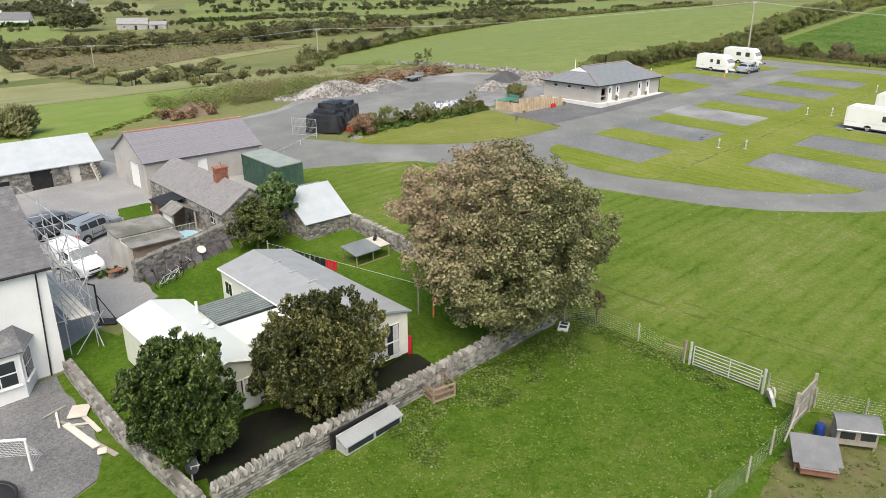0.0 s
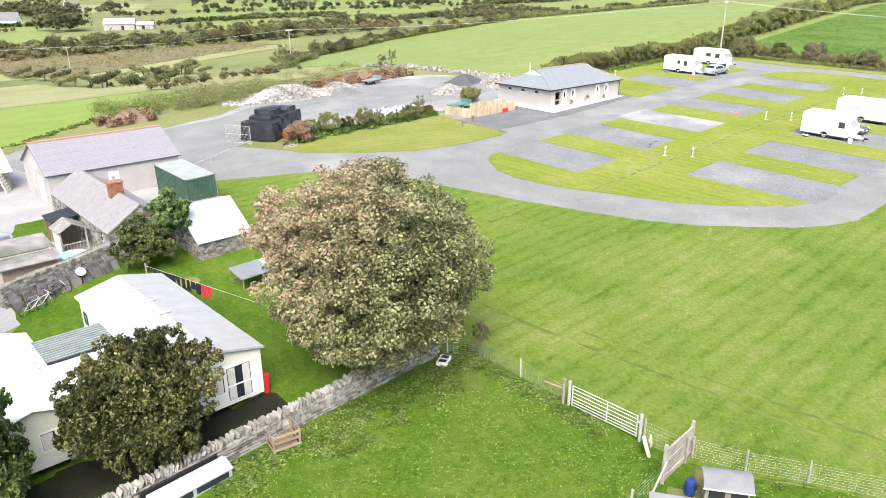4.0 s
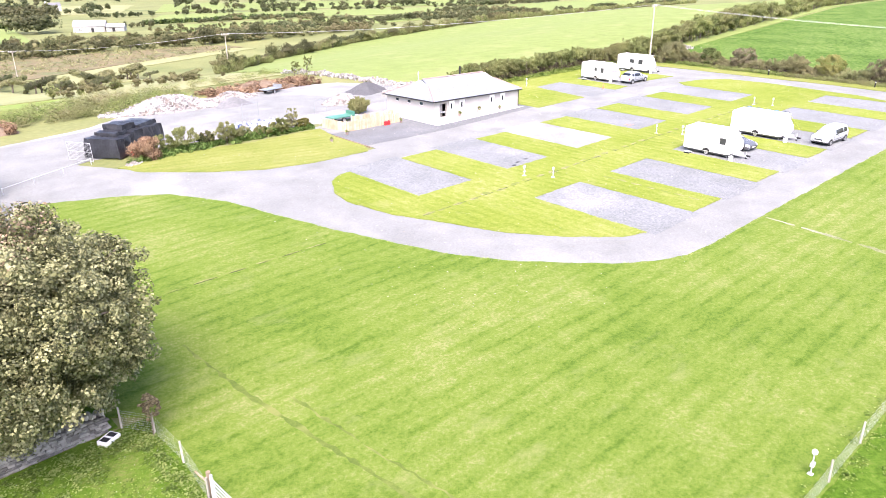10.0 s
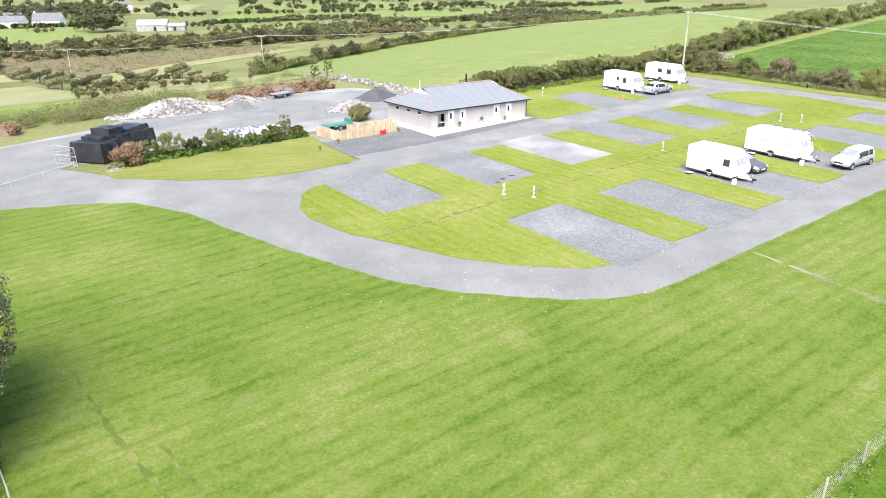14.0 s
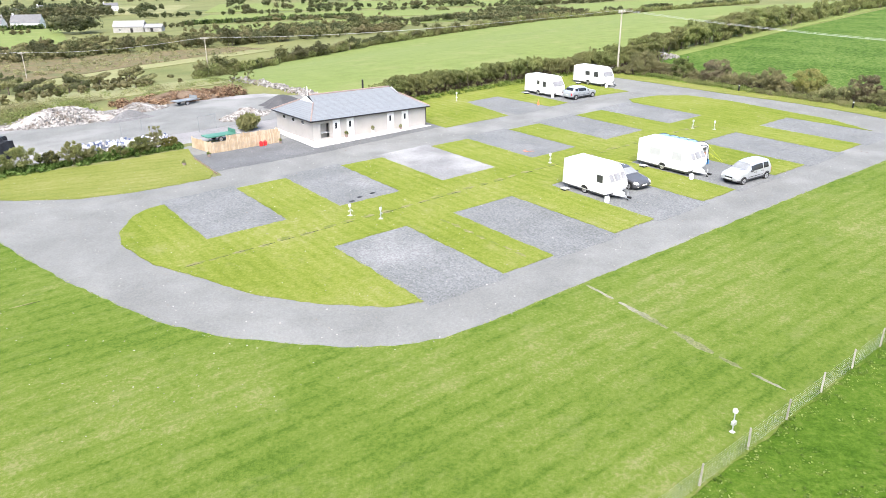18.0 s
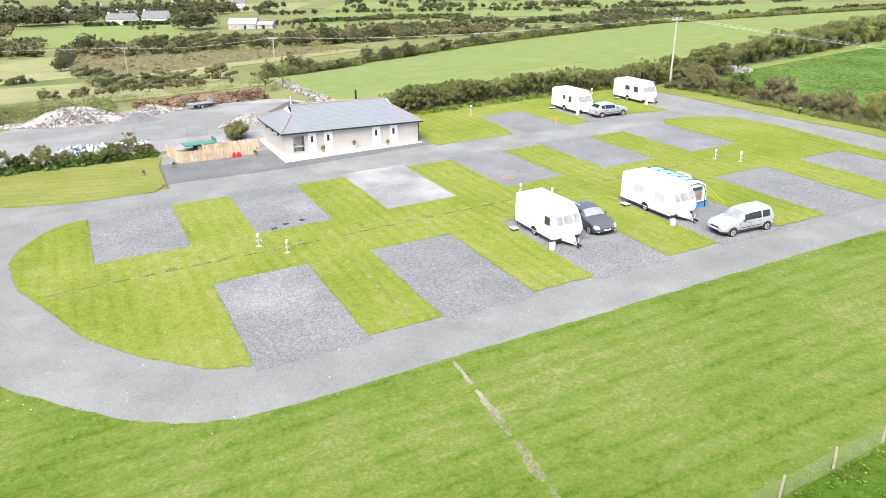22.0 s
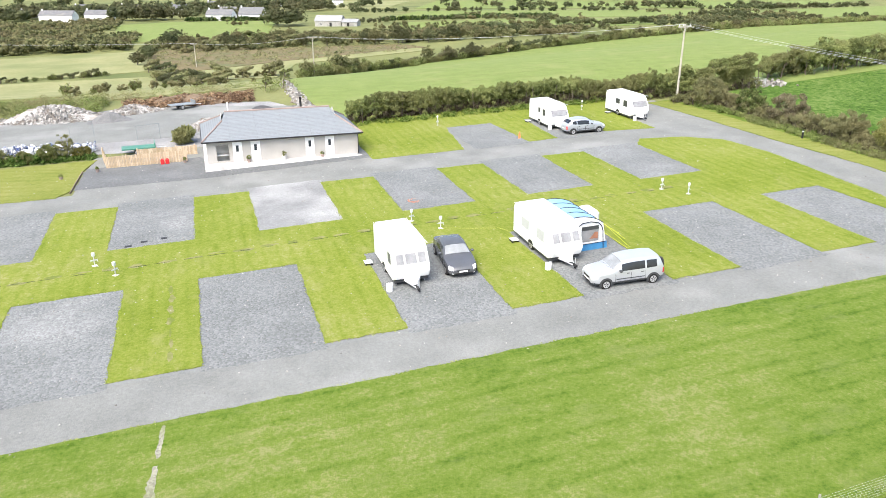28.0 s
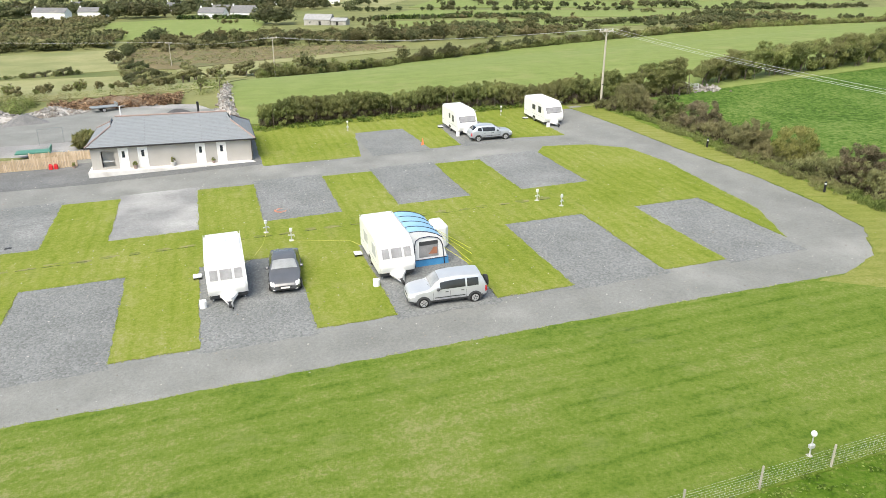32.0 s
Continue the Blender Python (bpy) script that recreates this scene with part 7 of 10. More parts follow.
def stone_wall(points, height, thick, label, cope=True, near=300, seed=7, face=1):
    e = thing("stone_wall", label, "wall", *points[0])
    o = Vector((points[0][0], points[0][1], gz(*points[0])))
    rng = random.Random(seed)
    left = near
    rest = []
    for p, q in zip(points, points[1:]):
        d = math.dist(p, q)
        ux, uy = (q[0] - p[0]) / d, (q[1] - p[1]) / d
        ang = math.atan2(uy, ux)
        core = bmesh.new()
        n = max(1, int(d / 3))
        for i in range(n):
            a, b = Vector((p[0] + ux * d * i / n, p[1] + uy * d * i / n, 0)), Vector((p[0] + ux * d * (i + 1) / n, p[1] + uy * d * (i + 1) / n, 0))
            a.z, b.z = gz(a.x, a.y), gz(b.x, b.y)
            nr = Vector((-uy, ux, 0)) * (thick / 2 - 0.05)
            vs = [core.verts.new(v - o) for v in (a - nr + Vector((0, 0, -0.3)), b - nr + Vector((0, 0, -0.3)), b + nr + Vector((0, 0, -0.3)), a + nr + Vector((0, 0, -0.3)), a - nr + Vector((0, 0, height - 0.04)), b - nr + Vector((0, 0, height - 0.04)), b + nr + Vector((0, 0, height - 0.04)), a + nr + Vector((0, 0, height - 0.04)))]
            for f in ((3, 2, 1, 0), (4, 5, 6, 7), (0, 1, 5, 4), (1, 2, 6, 5), (2, 3, 7, 6), (3, 0, 4, 7)):
                core.faces.new([vs[j] for j in f])
        part("core", core, MORTAR, e)
        rows = int(height / 0.125)
        for side in (-1, 1):
            for r in range(rows):
                s = rng.uniform(-0.15, 0.1)
                while s < d - 0.1:
                    w = rng.uniform(0.17, 0.42)
                    c = min(d - 0.05, s + w / 2)
                    x, y = p[0] + ux * c - uy * side * (thick / 2 - 0.04), p[1] + uy * c + ux * side * (thick / 2 - 0.04)
                    v = Vector((x, y, gz(x, y) + 0.06 + r * height / rows)) - o
                    if side == -face and left > 0:
                        shared("stone", rng.choice(STONES), e, Matrix.Translation(v) @ Matrix.Rotation(ang + rng.uniform(-0.06, 0.06), 4, "Z") @ Matrix.Rotation(rng.uniform(-0.08, 0.08), 4, "Y") @ Matrix.Diagonal((w / 0.31, 1, rng.uniform(0.85, 1.15), 1)))
                        left -= 1
                    else:
                        rest.append((v, (w * 0.97, 0.14, 0.115), (0, rng.uniform(-0.08, 0.08), ang)))
                    s += w
        if cope:
            s = 0.05
            while s < d:
                x, y = p[0] + ux * s, p[1] + uy * s
                v = Vector((x, y, gz(x, y) + height + 0.10 + rng.uniform(-0.03, 0.05))) - o
                shared("coping_stone", rng.choice(COPES), e, Matrix.Translation(v) @ Matrix.Rotation(ang, 4, "Z") @ Matrix.Rotation(rng.uniform(0.0, 0.5), 4, "Y") @ Matrix.Rotation(rng.uniform(-0.3, 0.3), 4, "Z") @ Matrix.Diagonal((rng.uniform(0.7, 1.5), rng.uniform(0.7, 1.15), rng.uniform(0.5, 1.0), 1)))
                s += rng.uniform(0.10, 0.18)
    if rest:
        tagged(joined_stones("stonework", rest, STONE_ISLAND, e, seed), kind="stuff")
    return e


stone_wall([(7.9, 21.0), (17.5, 21.4), (27.8, 21.6)], 0.85, 0.45, "dry stone garden wall with upright coping stones", near=300, seed=7)
stone_wall([(6.9, 34.4), (6.9, 27.5), (7.5, 21.3)], 0.75, 0.4, "low rubble garden wall by the white house", False, 90, 8)
stone_wall([(13.2, 42.4), (20.2, 44.6)], 1.45, 0.45, "tall lichen-grey stone garden wall", False, 120, 9)
stone_wall([(28.2, 40.6), (27.9, 33), (27.9, 24)], 0.9, 0.45, "low stone wall at the edge of the lawn", True, 90, 10, -1)
rgw = np.random.default_rng(11)
tumbled = []
for p, q, n in (((88.9, 66.5), (87.6, 82), 620), ((87.6, 82), (88.8, 110), 620)):
    for f, o, d in zip(rgw.random(n), rgw.normal(size=n) * 0.42, rgw.uniform(0.18, 0.5, n)):
        x, y = p[0] + (q[0] - p[0]) * f + o, p[1] + (q[1] - p[1]) * f
        tumbled.append(((x, y, gz(x, y) + max(0.08, (0.62 + 0.2 * math.sin(y * 0.8)) * (1 - abs(o) / 0.95)) * rgw.uniform(0.3, 1.0)), (d, d * 0.75, d * 0.6), tuple(rgw.uniform(0, 3, 3))))
tagged(joined_stones("tumbled_wall", tumbled, RUBBLE, None, 11), "low tumbled field wall of pale stones", "wall", kind="stuff")
stone_wall([(24.5, 50.0), (24.7, 56.3)], 1.5, 0.5, "old stone wall behind the cottage", False, 0, 12)


# ---- buildings of the farm ----
def gable_house(name, label, x0, y0, L, W, eave, ridge, along, wall, roof, over=0.25, openings=(), z=None, turn=0, wall_t=0.3, ridge_mat=None, base=-0.6):
    """A building with a pitched roof; along: axis of its ridge ('x' or 'y'). openings: (wall, a, b, z0, z1, kind)."""
    z = gz(x0 + L / 2, y0 + W / 2) if z is None else z
    e = thing(name, label, "building", x0, y0, turn, z=z)
    walls = {"s": (0, L, 0, wall_t, "x"), "n": (0, L, W - wall_t, W, "x"), "w": (0, wall_t, 0, W, "y"), "e": (L - wall_t, L, 0, W, "y")}
    for k, (a0, a1, b0, b1, ax) in walls.items():
        if k in "we":
            b0, b1 = wall_t, W - wall_t
        bm = bmesh.new()
        hs = [o for o in openings if o[0] == k]
        lo, hi = (a0, a1) if ax == "x" else (b0, b1)
        cuts = sorted({lo, hi, *[v for o in hs for v in o[1:3]]})
        for c0, c1 in zip(cuts, cuts[1:]):
            o = next((o for o in hs if o[1] <= c0 + 1e-6 and o[2] >= c1 - 1e-6), None)
            spans = [(base, eave)] if o is None else [(base, o[3]), (o[4], eave)]
            for z0, z1 in spans:
                if z1 - z0 > 0.01:
                    if ax == "x":
                        box(bm, c0, c1, b0, b1, z0, z1)
                    else:
                        box(bm, a0, a1, c0, c1, z0, z1)
        if (along == "x") == (k in "we"):
            if k in "we":
                prism(bm, [(0, eave), (W, eave), (W / 2, ridge)], a0, a1, "x")
            else:
                prism(bm, [(0, eave), (L, eave), (L / 2, ridge)], b0, b1, "y")
        part("wall", bm, wall, e)
        for o in hs:
            kind = o[5]
            c0, c1, z0, z1 = o[1:5]
            inn = 0.08
            s = {"s": (0, 1), "n": (W, -1), "w": (0, 1), "e": (L, -1)}[k]
            d0, d1 = sorted((s[0] + s[1] * inn, s[0] + s[1] * (inn + 0.06)))

            def slabx(p, q, r, t, grow=0.0):
                return boxed(p, q, d0 - grow, d1 + grow, r, t, 0.004) if k in "sn" else boxed(d0 - grow, d1 + grow, p, q, r, t, 0.004)
            if kind == "dark":
                part("dark_doorway", slabx(c0, c1, z0, z1), BLACK, e)
            elif kind == "door":
                part("door", slabx(c0, c1, z0, z1), WHITE, e, "plain white door")
            elif kind == "board":
                part("boarded_door", slabx(c0, c1, z0, z1), PALEWALL, e)
            else:
                w = part("window", slabx(c0, c1, z0, z1), WHITE, e)
                nb = kind if isinstance(kind, int) else 2
                for i in range(nb):
                    u0, u1 = c0 + (c1 - c0) * i / nb + 0.05, c0 + (c1 - c0) * (i + 1) / nb - 0.05
                    part("pane", slabx(u0, u1, z0 + 0.06, (z0 + z1) / 2 - 0.03, 0.012), WINDOW, w)
                    part("pane", slabx(u0, u1, (z0 + z1) / 2 + 0.03, z1 - 0.06, 0.012), WINDOW, w)
    o = over
    k = (ridge - eave) / (W / 2 if along == "x" else L / 2)
    if along == "x":
        part("roof_slope", slab([(-o, -o, eave - o * k + 0.1), (L + o, -o, eave - o * k + 0.1), (L + o, W / 2, ridge + 0.1), (-o, W / 2, ridge + 0.1)], 0.1), roof, e)
        part("roof_slope", slab([(L + o, W + o, eave - o * k + 0.1), (-o, W + o, eave - o * k + 0.1), (-o, W / 2, ridge + 0.1), (L + o, W / 2, ridge + 0.1)], 0.1), roof, e)
        ends = (-o, W / 2), (L + o, W / 2)
    else:
        part("roof_slope", slab([(-o, W + o, eave - o * k + 0.1), (-o, -o, eave - o * k + 0.1), (L / 2, -o, ridge + 0.1), (L / 2, W + o, ridge + 0.1)], 0.1), roof, e)
        part("roof_slope", slab([(L + o, -o, eave - o * k + 0.1), (L + o, W + o, eave - o * k + 0.1), (L / 2, W + o, ridge + 0.1), (L / 2, -o, ridge + 0.1)], 0.1), roof, e)
        ends = (L / 2, -o), (L / 2, W + o)
    if ridge_mat:
        part("ridge_tiles", rodded((*ends[0], ridge + 0.12), (*ends[1], ridge + 0.12), 0.095, seg=6), ridge_mat, e)
    return e


gable_house("farm_shed", "long grey rendered shed with purple slate roof", 20.4, 58.8, 10.5, 7.2, 2.5, 4.4, "x", GREYWALL, SLATE_PURPLE, 0.2,
            [("w", 1.6, 3.6, 0.0, 2.1, "door"), ("s", 4.5, 5.4, 0.0, 2.1, "door")], ridge_mat=SHED_RIDGE)
barn = gable_house("stone_barn", "old stone barn with a white sheet roof", 5.0, 66.9, 14.3, 6.2, 1.9, 3.7, "x", MORTAR, TIN_WHITE, 0.3,
            [("s", 8.6, 10.3, 0.0, 1.85, "dark"), ("s", 11.7, 12.6, 0.0, 1.8, "board"), ("s", 3.0, 7.0, 0.0, 1.2, "dark")])
cot = gable_house("stone_cottage", "old stone cottage with a lichened slate roof", 20.1, 44.6, 4.4, 12.6, 1.85, 3.3, "y", MORTAR, SLATE_OLD, 0.12,
                  [("w", 1.2, 2.0, 0.8, 1.7, 2), ("w", 6.5, 7.3, 0.0, 1.9, "dark")])


def face_stones(parent, origin, turn, length, height, holes=(), peak=0.0, seed=3):
    """Rubble stonework laid on a wall's face: courses of uneven stones, leaving out the openings; peak: a gable's rise."""
    rg = random.Random(seed)
    items = []
    for r in range(int((height + peak) / 0.15)):
        z = 0.07 + r * 0.15
        cut = max(0.0, (z - height) / peak * length / 2) if peak else 0.0
        s = cut
        while s < length - cut - 0.08:
            w = min(rg.uniform(0.18, 0.5), length - cut - s)
            if not any(a - 0.05 < s + w / 2 < b + 0.05 and lo < z < hi for a, b, lo, hi in holes):
                v = Vector(origin) + Matrix.Rotation(turn, 3, "Z") @ Vector((s + w / 2, -0.005, z))
                items.append((v, (w * 0.95, 0.09, 0.14 * rg.uniform(0.9, 1.1)), (0, rg.uniform(-0.06, 0.06), turn)))
            s += w
    tagged(joined_stones("stonework", items, STONE_ISLAND, parent, seed), kind="stuff")


face_stones(barn, (0, 0, 0), 0, 14.3, 1.9, ((8.6, 10.3, 0, 1.85), (11.7, 12.6, 0, 1.8), (3.0, 7.0, 0, 1.2)), 0, 3)
face_stones(barn, (14.3, 0, 0), math.pi / 2, 6.2, 1.9, (), 1.7, 4)
face_stones(cot, (0, 0, 0), 0, 4.4, 1.85, (), 1.35, 5)
face_stones(cot, (0, 12.6, 0), -math.pi / 2, 12.6, 1.85, ((10.6, 11.4, 0.8, 1.7), (5.3, 6.1, 0.0, 1.9)), 0, 6)


def chimney(parent, x, y, z, w, d, h):
    ch = part("chimney", boxed(x - w / 2 + 0.03, x + w / 2 - 0.03, y - d / 2 + 0.03, y + d / 2 - 0.03, z, z + h), MORTAR, parent, "red brick chimney stack")
    me = None
    rows = int(h / 0.085)
    for r in range(rows):
        for side in range(4):
            span = w if side % 2 == 0 else d
            n = max(2, round(span / 0.24))
            for i in range(n):
                c = -span / 2 + span * (i + 0.5) / n + (0.06 if r % 2 else -0.06) * (0 < i < n - 1)
                o = (d if side % 2 == 0 else w) / 2 - 0.035
                m = Matrix.Translation((x, y, z + 0.04 + r * 0.085)) @ Matrix.Rotation(side * math.pi / 2, 4, "Z") @ Matrix.Translation((c, -o, 0)) @ Matrix.Diagonal((span / n / 0.24, 1, 1, 1))
                if me is None:
                    ob = part("brick", boxed(-0.112, 0.112, -0.05, 0.05, -0.034, 0.034, 0.006), BRICK, ch, m=m)
                    me = ob.data
                else:
                    shared("brick", me, ch, m)
    part("cap", boxed(x - w / 2 - 0.06, x + w / 2 + 0.06, y - d / 2 - 0.06, y + d / 2 + 0.06, z + h, z + h + 0.12, 0.02), BRICK, ch)
    part("chimney_pot", rodded((x, y, z + h + 0.1), (x, y, z + h + 0.45), 0.13, 0.10, 10), RIDGE, ch)


chimney(cot, 2.1, 4.0, 2.85, 0.9, 0.6, 1.2)


def lean_shed():
    """The small stone store: one white roof slope falling to the garden."""
    x0, x1, y0, y1 = 24.4, 28.0, 40.8, 44.6
    e = thing("stone_store", "small stone store with a white sloping roof", "shed", x0, y0)
    L, W = x1 - x0, y1 - y0
    lo, hi = 1.25, 3.05
    bm = bmesh.new()
    box(bm, 0, L, 0, 0.35, -0.4, lo)
    prism(bm, [(0.35, -0.4), (W - 0.35, -0.4), (W - 0.35, hi - 0.12), (0.35, lo + 0.1)], 0, 0.35, "x")
    prism(bm, [(0.35, -0.4), (W - 0.35, -0.4), (W - 0.35, hi - 0.12), (0.35, lo + 0.1)], L - 0.35, L, "x")
    box(bm, 0, L, W - 0.35, W, -0.4, hi - 0.1)
    part("wall", bm, MORTAR, e)
    rng = random.Random(5)
    items = []
    for r in range(9):
        s = 0
        while s < L - 0.1:
            w = rng.uniform(0.2, 0.45)
            items.append(((min(L - 0.1, s + w / 2), 0.0, 0.06 + r * 0.135), (w * 0.95, 0.12, 0.125), (0, rng.uniform(-0.06, 0.06), 0)))
            s += w
    for xx in (0.0, L):
        for r in range(18):
            s = 0
            while s < W - 0.1:
                w = rng.uniform(0.2, 0.45)
                zz = 0.06 + r * 0.135
                if zz < lo + (hi - lo) * (s / W) - 0.1:
                    items.append(((xx, min(W - 0.1, s + w / 2), zz), (w * 0.95, 0.12, 0.125), (0, rng.uniform(-0.06, 0.06), math.pi / 2)))
                s += w
    tagged(joined_stones("stonework", items, STONE_ISLAND, e, 3), kind="stuff")
    part("roof", slab([(-0.15, -0.2, lo + 0.02), (L + 0.15, -0.2, lo + 0.02), (L + 0.15, W * 0.72, hi + 0.12), (-0.15, W * 0.72, hi + 0.12)], 0.08), TIN_WHITE, e, "flat white roof slope")
    part("back_roof", slab([(L + 0.15, W + 0.1, hi - 0.5), (-0.15, W + 0.1, hi - 0.5), (-0.15, W * 0.72, hi + 0.12), (L + 0.15, W * 0.72, hi + 0.12)], 0.08), TIN_WHITE, e)


lean_shed()


def container():
    e = thing("shipping_container", "dark green corrugated steel shipping container", "container", 29.35, 53.9, 90, sloped=True)
    L, W, H = 6.06, 2.44, 2.5
    a, b = -L / 2, L / 2
    for side in (-1, 1):
        out = []
        n = 22
        for i in range(n):
            x0 = a + 0.12 + (L - 0.24) * i / n
            s = (L - 0.24) / n
            out += [(x0, 0.0), (x0 + s * 0.35, 0.0), (x0 + s * 0.5, 0.05), (x0 + s * 0.85, 0.05)]
        pts = [(x, side * (W / 2 - d)) for x, d in out] + [(b - 0.12, side * (W / 2 - 0.09)), (a + 0.12, side * (W / 2 - 0.09))]
        part("side_panel", prismed(pts, 0.15, H - 0.1, "z"), CONTAINER, e)
    out = []
    for i in range(9):
        y0 = -W / 2 + 0.12 + (W - 0.24) * i / 9
        s = (W - 0.24) / 9
        out += [(y0, 0.0), (y0 + s * 0.35, 0.0), (y0 + s * 0.5, 0.05), (y0 + s * 0.85, 0.05)]
    part("end_panel", prismed([(a + d, y) for y, d in out] + [(a + 0.09, W / 2 - 0.12), (a + 0.09, -W / 2 + 0.12)], 0.15, H - 0.1, "z"), CONTAINER, e)
    for side in (-1, 1):
        d = part("door_leaf", boxed(b - 0.06, b - 0.01, min(0, side * 1.1), max(0, side * 1.1), 0.16, H - 0.12, 0.01), CONTAINER, e)
        for yy in (0.3, 0.8):
            part("lock_rod", rodded((b + 0.02, side * yy, 0.2), (b + 0.02, side * yy, H - 0.2), 0.02), STEEL, d)
    for x in (a + 0.06, b - 0.06):
        for y in (-W / 2 + 0.06, W / 2 - 0.06):
            part("corner_post", boxed(x - 0.06, x + 0.06, y - 0.06, y + 0.06, 0, H, 0.01), CONTAINER, e)
    part("roof", boxed(a, b, -W / 2, W / 2, H - 0.1, H, 0.02), CONTAINER_TOP, e, "pale weathered green roof")
    part("floor", boxed(a + 0.05, b - 0.05, -W / 2 + 0.05, W / 2 - 0.05, 0.02, 0.15), CONTAINER, e)


container()


def static_home(label, x0, x1, y0, y1, eave, ridge, wall, roof, panes, seams=True):
    """A static holiday home standing on blocks; its gable looks to the wall (-y)."""
    e = thing("static_home", label, "mobile home", x0, y0, group="static homes")
    L, W = x1 - x0, y1 - y0
    z0 = 0.45
    bm = bmesh.new()
    prism(bm, [(0, z0), (L, z0), (L, eave), (L / 2, ridge), (0, eave)], 0, W, "y")
    part("body", bm, wall, e)
    for i in range(5):
        zz = z0 + 0.12 + i * 0.1
        part("cladding_strip", boxed(-0.012, L + 0.012, -0.012, 0.0, zz, zz + 0.012), AWNING_GREY, e)
    o = 0.12
    k = (ridge - eave) / (L / 2)
    part("roof_slope", slab([(-o, W + o, eave - o * k + 0.07), (-o, -o, eave - o * k + 0.07), (L / 2, -o, ridge + 0.07), (L / 2, W + o, ridge + 0.07)], 0.07), roof, e)
    part("roof_slope", slab([(L + o, -o, eave - o * k + 0.07), (L + o, W + o, eave - o * k + 0.07), (L / 2, W + o, ridge + 0.07), (L / 2, -o, ridge + 0.07)], 0.07), roof, e)
    if seams:
        for i in range(1, 7):
            yy = W * i / 7
            s = bmesh.new()
            rod(s, (-o, yy, eave - o * k + 0.072), (L / 2, yy, ridge + 0.072), 0.008, seg=4)
            rod(s, (L / 2, yy, ridge + 0.072), (L + o, yy, eave - o * k + 0.072), 0.008, seg=4)
            part("roof_seam", s, FELT, e)
        for i in range(3):
            part("roof_vent", boxed(L / 2 - 0.3, L / 2 + 0.25, W * (0.45 + 0.16 * i) - 0.03, W * (0.45 + 0.16 * i) + 0.03, ridge + 0.06, ridge + 0.13, 0.02), STEEL, e)
    for s, a in ((-1, -o), (1, L + o)):
        f = bmesh.new()
        rod(f, (a, -o - 0.02, eave - o * k + 0.02), (L / 2, -o - 0.02, ridge + 0.02), 0.07, seg=4)
        part("fascia", f, TIN_GREY if roof is FELT else CREAM, e)
        part("gutter", rodded((a, -o, eave - o * k), (a, W + o, eave - o * k), 0.05, seg=6), WHITE, e)
    for a, b, c, d, kind in panes:
        w = part("window" if kind != "door" else "patio_door", boxed(a, b, -0.03, 0.03, c, d, 0.008), WHITE, e)
        n = max(1, round((b - a) / 0.6)) if kind != "door" else 1
        for i in range(n):
            u0, u1 = a + (b - a) * i / n + 0.05, a + (b - a) * (i + 1) / n - 0.05
            p = part("pane", boxed(u0, u1, -0.042, 0.0, c + 0.06, d - 0.06, 0.004), WINDOW, w)
            if kind == "net":
                part("curtain", boxed(u0 + 0.01, u0 + (u1 - u0) * 0.85, -0.046, -0.043, c + 0.08, d - 0.08), CURTAIN, w)
            elif kind == "door":
                for v0, v1 in ((0.03, 0.34), (0.66, 0.97)):
                    part("curtain", boxed(u0 + (u1 - u0) * v0, u0 + (u1 - u0) * v1, -0.046, -0.043, c + 0.08, d - 0.08), CURTAIN, w)
                part("rail", boxed(u0, u1, -0.052, -0.03, c + 0.72, c + 0.80, 0.005), WHITE, w)
    for i in range(6 if seams else 0):
        yy = 0.8 + (W - 1.6) * i / 5
        for x in (0.0, L):
            w = part("side_window", boxed(x - 0.025, x + 0.025, yy - 0.4, yy + 0.4, 1.35, 2.2, 0.008), WHITE, e)
            for v in (-0.35, 0.03):
                part("pane", boxed(x - 0.034, x + 0.034, yy + v, yy + v + 0.32, 1.42, 2.13, 0.004), WINDOW, w)
    for y in (0.5, W / 2, W - 0.5):
        for x in (0.35, L - 0.35):
            part("block", boxed(x - 0.2, x + 0.2, y - 0.2, y + 0.2, -0.2, z0, 0.01), CONCRETE, e)
    return e


static_home("long white static home with a grey seamed roof", 15.5, 19.75, 24.2, 35.3, 2.74, 3.24, CREAM, FELT, [(0.25, 0.66, 1.12, 2.08, "glass"), (0.70, 1.10, 1.12, 2.08, "net"), (1.14, 1.74, 1.12, 2.08, "net"), (1.78, 2.0, 1.12, 2.12, "glass"), (2.04, 2.46, 1.12, 2.12, "net"), (2.52, 3.72, 0.62, 2.32, "door")])
static_home("white static home with a pale roof and green-tinged cladding", 9.3, 12.4, 25.3, 33.2, 2.65, 3.1, PALEGREEN, WHITEROOF, [(0.3, 1.2, 1.15, 2.0, "net"), (1.6, 2.8, 1.15, 2.0, "net")], False)


# one sheet in two tones: the shade in its grooves is the darker colour
GROOVE_SHADE = material("canopy_groove_shade", (0.06, 0.072, 0.07), (0.10, 0.115, 0.11), 2.0, 0.5, 0, 0.05, 20)
CANOPY_RIB = material("canopy_rib", (0.20, 0.235, 0.225), (0.28, 0.315, 0.30), 2.0, 0.5, 0, 0.05, 20)


